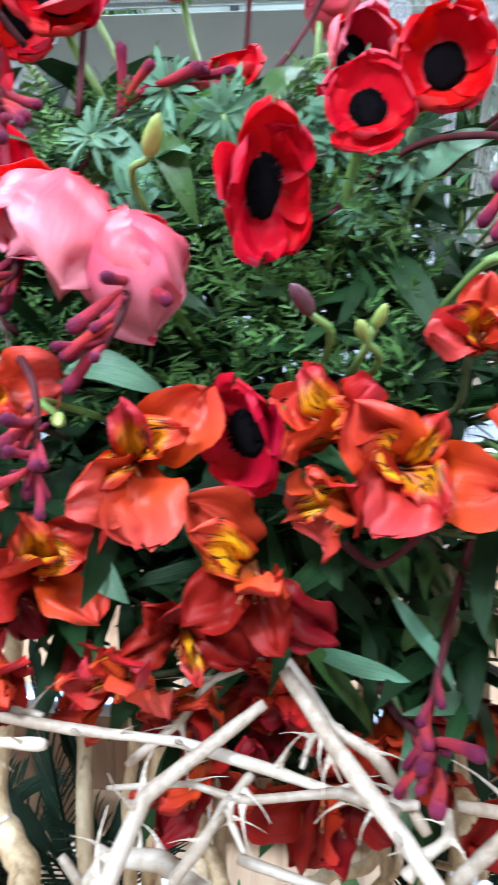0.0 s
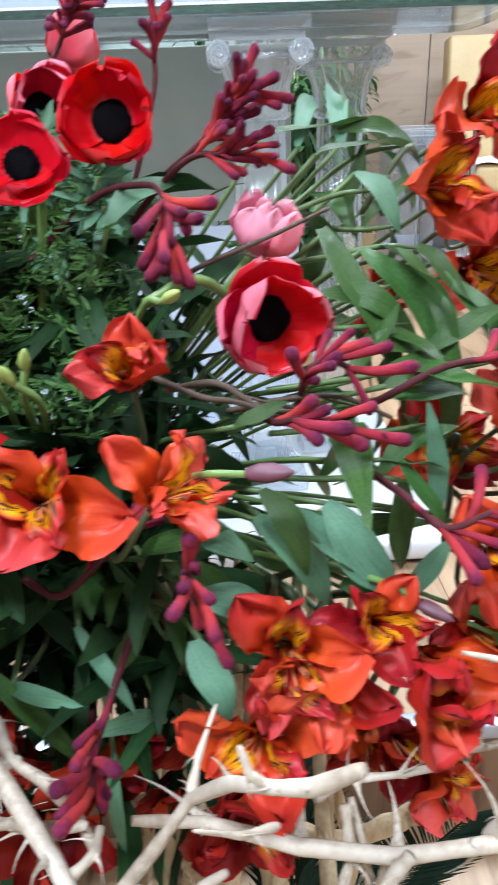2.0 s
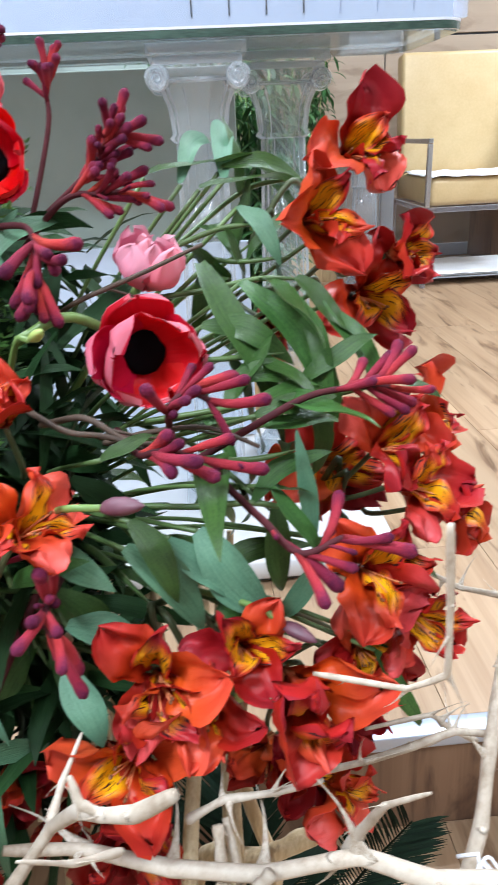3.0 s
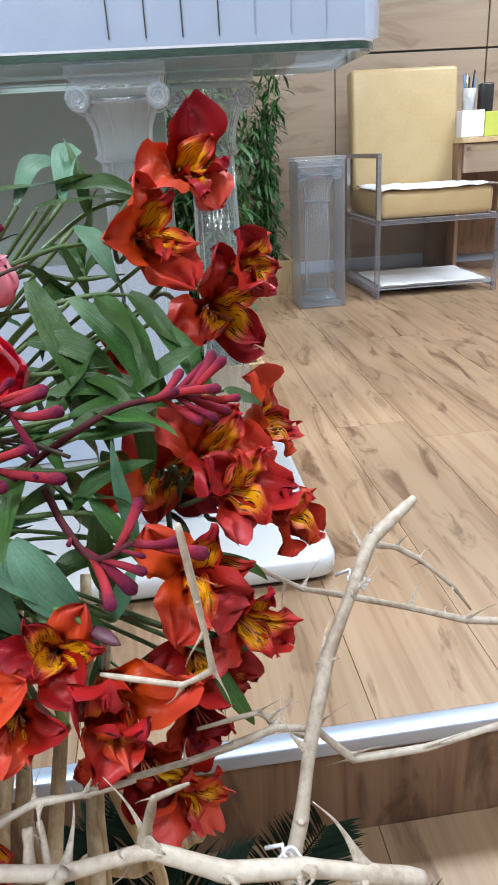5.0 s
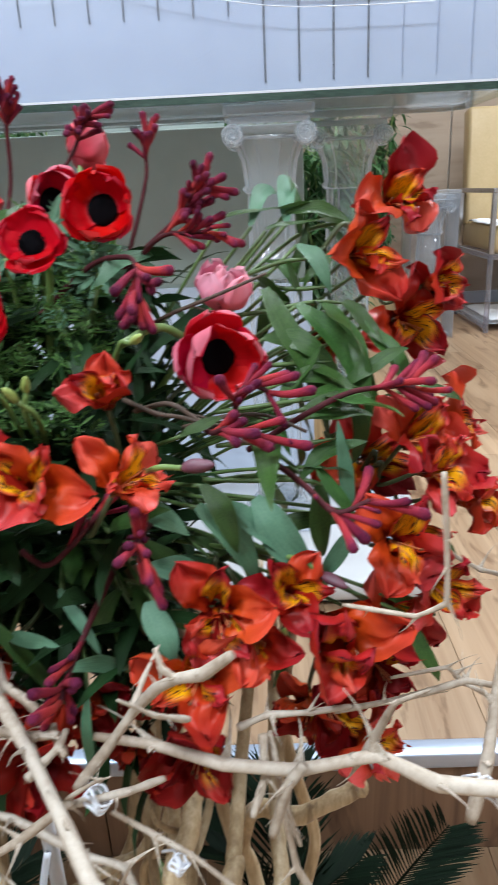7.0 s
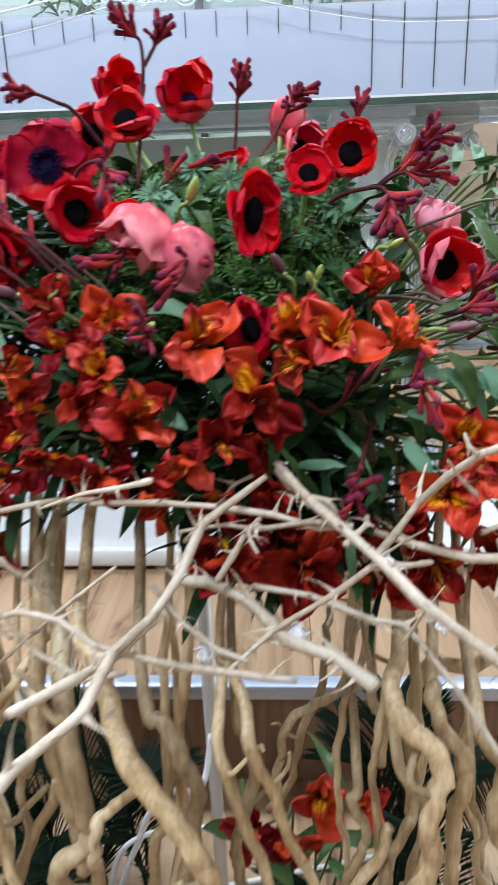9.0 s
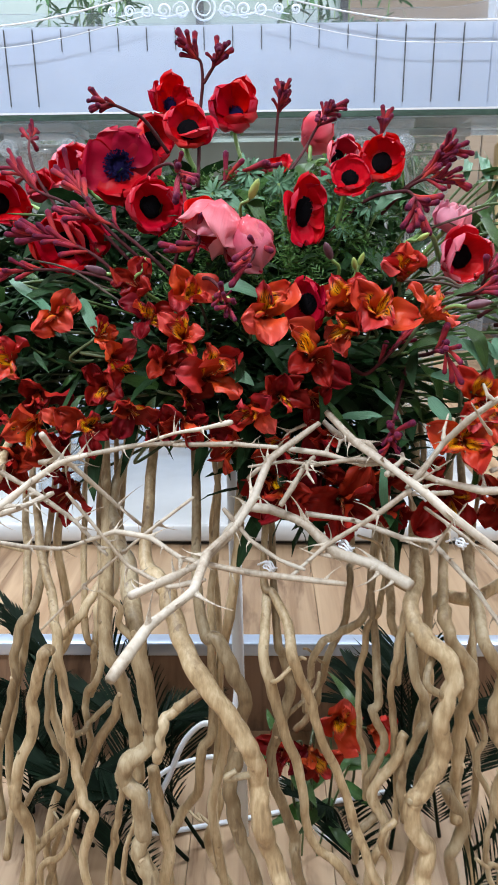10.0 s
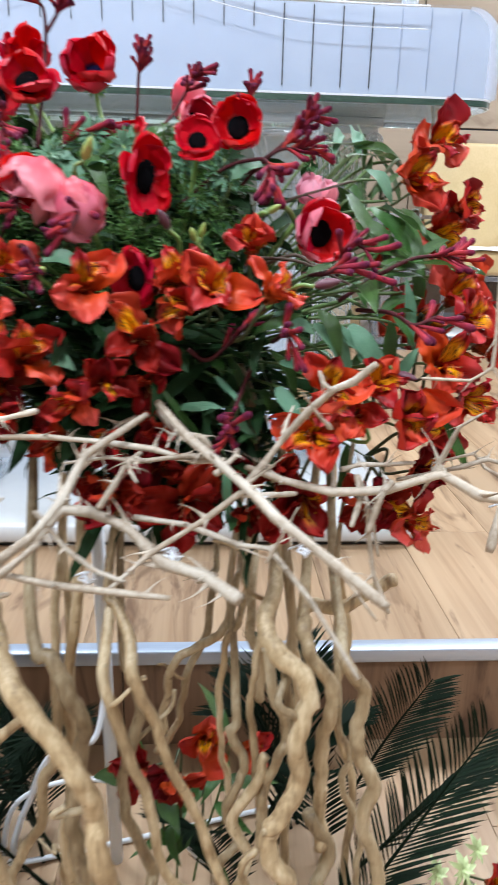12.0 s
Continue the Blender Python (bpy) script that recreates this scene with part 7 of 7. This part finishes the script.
willow_stick([(0.234, 0.740, 0.620), (0.234, 0.680, 0.470), (0.220, 0.660, 0.447), (0.215, 0.658, 0.415), (0.210, 0.658, 0.373)], 0.0046, 0.0049, 121)
willow_stick([(0.206, 0.740, 0.620), (0.203, 0.697, 0.524), (0.206, 0.652, 0.427), (0.213, 0.651, 0.404), (0.213, 0.648, 0.382), (0.208, 0.646, 0.350)], 0.0043, 0.0046, 122)
willow_stick([(0.391, 0.740, 0.620), (0.382, 0.663, 0.502), (0.384, 0.624, 0.466), (0.381, 0.599, 0.430), (0.390, 0.595, 0.394), (0.401, 0.596, 0.349), (0.417, 0.598, 0.292), (0.422, 0.601, 0.240), (0.433, 0.603, 0.204), (0.456, 0.599, 0.184), (0.483, 0.604, 0.127), (0.480, 0.604, 0.084), (0.483, 0.603, 0.041), (0.482, 0.603, -0.002)], 0.0065, 0.0069, 123)
willow_stick([(0.395, 0.733, 0.620), (0.381, 0.643, 0.495), (0.390, 0.627, 0.478), (0.403, 0.606, 0.460), (0.407, 0.585, 0.437), (0.422, 0.589, 0.395), (0.435, 0.589, 0.347), (0.458, 0.595, 0.284), (0.470, 0.595, 0.239), (0.489, 0.588, 0.187), (0.502, 0.595, 0.138), (0.496, 0.590, 0.092), (0.496, 0.597, 0.045), (0.492, 0.598, -0.002)], 0.0062, 0.0066, 124)
willow_stick([(0.386, 0.722, 0.620), (0.393, 0.632, 0.445), (0.400, 0.633, 0.407), (0.407, 0.631, 0.374), (0.398, 0.625, 0.336), (0.389, 0.631, 0.295), (0.392, 0.624, 0.260), (0.403, 0.626, 0.224), (0.413, 0.633, 0.180), (0.414, 0.625, 0.158), (0.427, 0.625, 0.100), (0.431, 0.619, 0.066), (0.451, 0.621, 0.032), (0.460, 0.627, -0.002)], 0.0073, 0.0078, 125)
willow_stick([(0.510, 0.740, 0.620), (0.499, 0.710, 0.489), (0.492, 0.687, 0.467), (0.480, 0.661, 0.433), (0.458, 0.664, 0.413), (0.434, 0.654, 0.400), (0.428, 0.663, 0.362), (0.423, 0.660, 0.320)], 0.0052, 0.0055, 126)
willow_stick([(0.470, 0.740, 0.620), (0.473, 0.714, 0.482), (0.469, 0.697, 0.461), (0.465, 0.685, 0.414), (0.447, 0.675, 0.378), (0.441, 0.678, 0.339), (0.432, 0.681, 0.303), (0.415, 0.684, 0.275)], 0.0048, 0.0051, 127)
willow_stick([(0.502, 0.740, 0.620), (0.500, 0.670, 0.469), (0.484, 0.647, 0.434), (0.477, 0.651, 0.383), (0.477, 0.653, 0.326), (0.484, 0.649, 0.279), (0.489, 0.648, 0.219)], 0.0042, 0.0045, 128)
willow_stick([(0.508, 0.740, 0.620), (0.506, 0.715, 0.519), (0.505, 0.671, 0.476), (0.502, 0.635, 0.438), (0.512, 0.640, 0.424), (0.512, 0.646, 0.367)], 0.0059, 0.0062, 129)
willow_stick([(0.537, 0.740, 0.620), (0.528, 0.657, 0.476), (0.510, 0.624, 0.456), (0.506, 0.622, 0.411), (0.502, 0.623, 0.380), (0.507, 0.622, 0.335), (0.513, 0.620, 0.280), (0.514, 0.620, 0.220)], 0.0047, 0.0050, 130)
willow_stick([(0.535, 0.740, 0.620), (0.524, 0.667, 0.531), (0.520, 0.628, 0.500), (0.511, 0.597, 0.473), (0.522, 0.584, 0.458), (0.542, 0.575, 0.441), (0.541, 0.570, 0.413), (0.536, 0.569, 0.386), (0.541, 0.573, 0.347), (0.524, 0.566, 0.312), (0.516, 0.567, 0.296), (0.521, 0.566, 0.265), (0.535, 0.571, 0.236), (0.532, 0.568, 0.203), (0.531, 0.567, 0.173), (0.539, 0.569, 0.115), (0.552, 0.571, 0.056), (0.565, 0.564, -0.002)], 0.0105, 0.0112, 131)
willow_stick([(0.567, 0.727, 0.620), (0.547, 0.637, 0.482), (0.545, 0.615, 0.465), (0.548, 0.600, 0.447), (0.566, 0.599, 0.421), (0.568, 0.596, 0.394), (0.562, 0.598, 0.355), (0.565, 0.598, 0.317), (0.566, 0.603, 0.276), (0.569, 0.596, 0.246)], 0.0081, 0.0085, 132)
willow_stick([(0.576, 0.740, 0.620), (0.572, 0.654, 0.508), (0.574, 0.613, 0.470), (0.573, 0.588, 0.452), (0.592, 0.589, 0.421), (0.589, 0.589, 0.385), (0.593, 0.586, 0.358), (0.607, 0.585, 0.325), (0.600, 0.588, 0.284), (0.615, 0.589, 0.245), (0.620, 0.584, 0.214), (0.616, 0.588, 0.166), (0.621, 0.591, 0.144), (0.611, 0.593, 0.095), (0.611, 0.596, 0.047), (0.608, 0.587, -0.002)], 0.0082, 0.0087, 133)
willow_stick([(0.593, 0.696, 0.620), (0.576, 0.651, 0.501), (0.577, 0.606, 0.382), (0.589, 0.607, 0.340), (0.586, 0.606, 0.302), (0.608, 0.612, 0.251), (0.607, 0.614, 0.202), (0.614, 0.615, 0.156), (0.624, 0.607, 0.123), (0.626, 0.602, 0.082), (0.614, 0.611, 0.040), (0.615, 0.605, -0.002)], 0.0041, 0.0044, 134)
willow_stick([(0.514, 0.701, 0.620), (0.521, 0.656, 0.521), (0.517, 0.611, 0.422), (0.533, 0.612, 0.366), (0.529, 0.604, 0.346), (0.517, 0.608, 0.308), (0.516, 0.609, 0.274), (0.522, 0.610, 0.231)], 0.0060, 0.0064, 135)
willow_stick([(0.508, 0.715, 0.620), (0.487, 0.670, 0.497), (0.490, 0.625, 0.375), (0.486, 0.619, 0.353), (0.499, 0.621, 0.320), (0.493, 0.615, 0.301), (0.482, 0.617, 0.267), (0.495, 0.622, 0.228), (0.478, 0.615, 0.209), (0.476, 0.625, 0.160)], 0.0057, 0.0060, 136)
willow_stick([(0.517, 0.615, 0.333), (0.508, 0.608, 0.307), (0.488, 0.613, 0.262), (0.504, 0.613, 0.220), (0.492, 0.608, 0.178), (0.489, 0.612, 0.117), (0.498, 0.609, 0.077), (0.501, 0.618, 0.038), (0.503, 0.613, -0.002)], 0.0068, 0.0073, 137)
willow_stick([(0.554, 0.595, 0.288), (0.577, 0.600, 0.234), (0.566, 0.598, 0.197), (0.584, 0.603, 0.129), (0.589, 0.599, 0.085), (0.595, 0.604, 0.042), (0.592, 0.607, -0.002)], 0.0083, 0.0088, 138)
willow_stick([(0.511, 0.602, 0.240), (0.497, 0.595, 0.226), (0.509, 0.605, 0.167), (0.506, 0.596, 0.137), (0.506, 0.597, 0.091), (0.499, 0.597, 0.044), (0.493, 0.593, -0.002)], 0.0048, 0.0051, 139)
willow_stick([(0.539, 0.730, 0.630), (0.536, 0.703, 0.567), (0.533, 0.660, 0.504), (0.542, 0.660, 0.432), (0.539, 0.660, 0.362), (0.556, 0.660, 0.294), (0.544, 0.660, 0.222), (0.545, 0.660, 0.130), (0.532, 0.660, 0.052), (0.550, 0.664, 0.035), (0.552, 0.654, 0.017), (0.526, 0.665, -0.002)], 0.0060, 0.0070, 24)
willow_stick([(0.364, 0.730, 0.630), (0.361, 0.703, 0.578), (0.358, 0.660, 0.526), (0.350, 0.660, 0.449), (0.336, 0.660, 0.361), (0.341, 0.660, 0.280), (0.325, 0.660, 0.192), (0.339, 0.660, 0.052), (0.331, 0.660, 0.035), (0.349, 0.666, 0.017), (0.354, 0.654, -0.002)], 0.0070, 0.0070, 26)
willow_stick([(0.181, 0.760, 0.630), (0.178, 0.733, 0.564), (0.175, 0.690, 0.499), (0.179, 0.690, 0.405), (0.149, 0.690, 0.325), (0.156, 0.690, 0.223), (0.125, 0.690, 0.113), (0.129, 0.690, 0.015), (0.138, 0.691, 0.010), (0.114, 0.688, 0.005), (0.140, 0.690, -0.002)], 0.0060, 0.0070, 28)
willow_stick([(0.585, 0.760, 0.630), (0.582, 0.733, 0.566), (0.579, 0.690, 0.501), (0.599, 0.690, 0.407), (0.591, 0.690, 0.319), (0.618, 0.690, 0.224), (0.617, 0.690, 0.114), (0.640, 0.690, 0.015), (0.645, 0.688, 0.010), (0.646, 0.683, 0.005), (0.658, 0.687, -0.002)], 0.0060, 0.0060, 30)
willow_stick([(0.150, 0.690, 0.630), (0.147, 0.643, 0.598), (0.144, 0.580, 0.566), (0.145, 0.580, 0.500), (0.118, 0.580, 0.430), (0.123, 0.580, 0.348), (0.090, 0.580, 0.246), (0.095, 0.580, 0.152), (0.086, 0.589, 0.101), (0.106, 0.590, 0.051), (0.083, 0.573, -0.002)], 0.0090, 0.0100, 31)
willow_stick([(0.099, 0.690, 0.630), (0.096, 0.663, 0.589), (0.093, 0.620, 0.548), (0.068, 0.620, 0.477), (0.078, 0.620, 0.401), (0.051, 0.620, 0.313), (0.058, 0.620, 0.204), (0.021, 0.620, 0.102), (0.035, 0.617, 0.068), (0.023, 0.629, 0.034), (0.031, 0.626, -0.002)], 0.0080, 0.0090, 32)
willow_stick([(0.489, 0.655, 0.675), (0.501, 0.655, 0.630), (0.503, 0.655, 0.567), (0.502, 0.655, 0.523)], 0.0070, 0.0075, 33)
willow_stick([(0.630, 0.661, 0.481), (0.610, 0.665, 0.466), (0.585, 0.671, 0.446), (0.558, 0.681, 0.442), (0.547, 0.691, 0.401), (0.556, 0.691, 0.336), (0.548, 0.691, 0.267)], 0.0085, 0.0080, 34, "peeled willow stick bent over, with a cut end")

# ---- countless small greenery ----
def mound(rnd):
    """A random place inside the bunch, behind its flower face."""
    while True:
        x, z = rnd.uniform(0.0, 0.515), rnd.uniform(0.55, 0.86)
        front = 0.60 + max(0.0, z - 0.70) * 1.15 + 0.4 * max(0, abs(x - 0.43) - 0.1)
        side = abs(x - 0.315) / 0.30
        if z > (0.625 if x < 0.375 else 0.55) and side ** 2 + (max(0, z - 0.68) / 0.16) ** 2 < 1.0:
            return Vector((x, front + rnd.uniform(0.02, 0.16), z))


# Leaves filling the bunch; inner shade is painted into their green.
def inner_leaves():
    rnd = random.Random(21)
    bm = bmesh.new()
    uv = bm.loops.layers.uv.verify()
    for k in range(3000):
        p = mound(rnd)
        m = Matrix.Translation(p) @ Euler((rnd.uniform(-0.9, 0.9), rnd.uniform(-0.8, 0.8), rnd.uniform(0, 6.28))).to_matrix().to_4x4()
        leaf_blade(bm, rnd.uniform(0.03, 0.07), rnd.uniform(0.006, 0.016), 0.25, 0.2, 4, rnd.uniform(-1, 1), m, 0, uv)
    tagged(mesh_object("inner_foliage", bm, M_LEAFSHADE), "dense leaves inside the bunch, shade put into their dark green", "foliage", kind="stuff")


def fern_fronds():
    rnd = random.Random(33)
    bm = bmesh.new()
    uv = bm.loops.layers.uv.verify()
    for k in range(900):
        x, z = min(0.475, max(0.24, rnd.gauss(0.39, 0.07))), rnd.uniform(0.73, 0.84)
        front = 0.60 + max(0.0, z - 0.70) * 1.0 + 0.4 * max(0, abs(x - 0.43) - 0.1)
        p = Vector((x, front + rnd.uniform(0.012, 0.075), z))
        turn = Matrix.Translation(p) @ Euler((rnd.uniform(-0.3, 1.3), rnd.uniform(-0.5, 0.5), rnd.uniform(0, 6.28))).to_matrix().to_4x4()
        n, ln = 6, rnd.uniform(0.012, 0.026)
        for j in range(n):
            for side in (-1, 1):
                s = (j + 1) / n
                m = turn @ Matrix.Translation((0, ln * s, -0.1 * ln * s * s)) @ Matrix.Rotation(side * (1.15 - 0.5 * s) + rnd.uniform(-0.4, 0.4), 4, "Z") @ Matrix.Rotation(rnd.uniform(-0.8, 0.8), 4, "Y")
                leaf_blade(bm, ln * 0.34 * (1.2 - s) + 0.0025, 0.0019, 0.1, 0.2, 2, 0, m, 0, uv)
    tagged(mesh_object("fern_foliage", bm, M_FERN), "fine feathery green fern foliage between the flowers", "foliage", kind="stuff")


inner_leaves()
fern_fronds()


def anemone_foliage():
    """Frilled grey-green leaf tufts under the anemones."""
    rnd = random.Random(64)
    for k in range(18):
        x, z = rnd.uniform(0.33, 0.48), rnd.uniform(0.795, 0.85)
        p = Vector((x, 0.705 + (z - 0.80) * 0.8 + rnd.uniform(-0.01, 0.03), z))
        ob = thing("anemone_leaf", "frilled grey-green anemone leaf tuft on a thin stalk", "foliage", "anemone leaves of the arrangement", at=p)
        shared("blade", TUFT, ob, frame_to((rnd.uniform(-0.6, 0.6), -0.7, rnd.uniform(0.1, 0.9)), rnd.uniform(0, 6)) @ Matrix.Scale(rnd.uniform(0.030, 0.048), 4))
        part("stalk", tube(bmesh.new(), spline([(0, 0, 0), (HEART - p) * 0.3, (HEART - p) * 0.6], 4), 0.0013, 6), M_STEM, ob)


anemone_foliage()


def cycad_frond(base, tip, sag, length, seed, facing=(0, 0.35, 1)):
    """A stiff dark frond: an arched rib with two combs of narrow leaflets."""
    rnd = random.Random(seed)
    o, e = Vector(base), Vector(tip)
    ob = thing("cycad_frond", "dark green cycad palm frond beside the sticks", "palm leaf", "cycad fronds", at=o)
    rib = spline([(0, 0, 0), (e - o) * 0.5 + Vector((0, 0, sag)), e - o], 14)
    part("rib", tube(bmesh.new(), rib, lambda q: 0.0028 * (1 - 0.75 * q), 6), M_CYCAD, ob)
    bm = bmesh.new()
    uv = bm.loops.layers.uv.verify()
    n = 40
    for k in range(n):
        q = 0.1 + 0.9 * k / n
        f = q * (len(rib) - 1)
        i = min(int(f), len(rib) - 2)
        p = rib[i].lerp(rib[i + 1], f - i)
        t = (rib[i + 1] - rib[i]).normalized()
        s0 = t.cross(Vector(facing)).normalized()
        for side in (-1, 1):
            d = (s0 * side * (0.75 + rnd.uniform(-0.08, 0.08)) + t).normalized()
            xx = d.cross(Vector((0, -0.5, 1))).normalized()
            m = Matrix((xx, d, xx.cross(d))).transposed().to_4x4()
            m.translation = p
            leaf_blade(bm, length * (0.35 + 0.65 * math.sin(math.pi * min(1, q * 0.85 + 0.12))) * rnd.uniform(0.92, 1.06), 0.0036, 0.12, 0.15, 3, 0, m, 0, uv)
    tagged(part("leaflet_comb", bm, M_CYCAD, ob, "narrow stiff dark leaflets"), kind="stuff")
    return ob


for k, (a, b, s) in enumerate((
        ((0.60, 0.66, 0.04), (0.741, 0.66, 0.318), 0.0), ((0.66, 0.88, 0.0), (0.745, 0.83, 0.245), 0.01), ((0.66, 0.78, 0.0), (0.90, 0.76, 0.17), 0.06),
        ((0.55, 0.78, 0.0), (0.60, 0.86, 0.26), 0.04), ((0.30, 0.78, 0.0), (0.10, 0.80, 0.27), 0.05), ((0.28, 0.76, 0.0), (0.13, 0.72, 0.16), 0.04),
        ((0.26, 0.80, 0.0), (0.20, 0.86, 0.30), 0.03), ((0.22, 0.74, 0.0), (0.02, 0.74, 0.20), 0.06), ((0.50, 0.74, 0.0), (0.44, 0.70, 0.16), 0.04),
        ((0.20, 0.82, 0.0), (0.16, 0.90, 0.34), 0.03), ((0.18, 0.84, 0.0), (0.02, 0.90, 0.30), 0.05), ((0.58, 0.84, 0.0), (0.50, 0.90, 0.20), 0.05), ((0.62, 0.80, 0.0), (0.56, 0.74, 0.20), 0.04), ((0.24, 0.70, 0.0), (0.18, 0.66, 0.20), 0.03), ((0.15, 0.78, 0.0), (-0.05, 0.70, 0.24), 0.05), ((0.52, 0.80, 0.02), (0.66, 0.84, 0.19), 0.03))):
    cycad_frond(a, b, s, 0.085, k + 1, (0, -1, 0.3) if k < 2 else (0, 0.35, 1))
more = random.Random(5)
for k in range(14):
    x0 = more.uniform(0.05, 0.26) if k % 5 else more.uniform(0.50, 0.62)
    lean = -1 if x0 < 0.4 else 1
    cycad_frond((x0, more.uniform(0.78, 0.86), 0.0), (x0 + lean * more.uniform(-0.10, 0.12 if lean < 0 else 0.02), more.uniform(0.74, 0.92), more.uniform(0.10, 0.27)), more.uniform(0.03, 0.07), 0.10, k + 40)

# low flowers among the sticks
alstroemeria(0.468, 0.69, 0.283, (0.1, -0.8, 0.5), 0.030, end=(0.46, 0.74, 0.10))
alstroemeria(0.398, 0.66, 0.272, (-0.3, -0.8, 0.1), 0.030, "deep", end=(0.42, 0.74, 0.10))
alstroemeria(0.428, 0.67, 0.250, (0.1, -0.9, -0.2), 0.032, "deep", end=(0.44, 0.74, 0.10))
alstroemeria(0.512, 0.72, 0.245, (0.5, -0.8, 0.2), 0.028, end=(0.48, 0.74, 0.10))
leafy_stem([(0.49, 0.71, 0.26), (0.48, 0.73, 0.18), (0.46, 0.75, 0.08), (0.45, 0.76, 0.01)], 9, 0.06, "green", 41)
leafy_stem([(0.40, 0.71, 0.23), (0.42, 0.73, 0.16), (0.43, 0.75, 0.08), (0.43, 0.76, 0.01)], 8, 0.06, "green", 42)

# white pole and looping cable
pole = tagged(mesh_object("white_pole", tube(bmesh.new(), [Vector((0.352, 0.80, 0.0)), Vector((0.346, 0.80, 0.62))], 0.0075, 12), M_CABLE), "slim white plastic pole among the sticks", "pole")
loop = spline([(0.350, 0.790, 0.27), (0.340, 0.76, 0.226), (0.305, 0.76, 0.218), (0.281, 0.76, 0.189), (0.262, 0.76, 0.140), (0.249, 0.76, 0.108), (0.236, 0.77, 0.05), (0.26, 0.80, 0.006), (0.60, 0.88, 0.006)], 10)
tagged(mesh_object("cable", tube(bmesh.new(), loop, 0.0036, 8), M_CABLE), "white cable looping down from the pole", "cable")
loop = spline([(0.222, 0.77, 0.05), (0.236, 0.76, 0.113), (0.253, 0.76, 0.143), (0.286, 0.76, 0.162), (0.329, 0.76, 0.170), (0.372, 0.76, 0.158), (0.408, 0.76, 0.125), (0.46, 0.78, 0.02), (0.50, 0.80, 0.006)], 10)
tagged(mesh_object("cable", tube(bmesh.new(), loop, 0.0030, 8), M_CABLE), "white cable arching over the floor", "cable")


for x, y, z, r in ((0.735, 0.66, 0.136, 0.016), (0.752, 0.67, 0.150, 0.014), (0.712, 0.67, 0.120, 0.015), (0.745, 0.65, 0.112, 0.013)):
    rosette(x, y, z, r, "pale green fleshy rosette low beside the palm fronds")
alstroemeria(0.775, 0.66, 0.112, (0.2, -0.8, 0.5), 0.028, end=(0.77, 0.70, 0.02))


# ---- floor boards, last ----
planks(upper, LEFT, RIGHT, FRONT + 0.022, BACK - 0.03, STEP, 4)
planks(lower, LEFT, RIGHT, NEAR, FRONT + 0.002, 0.0, 9)
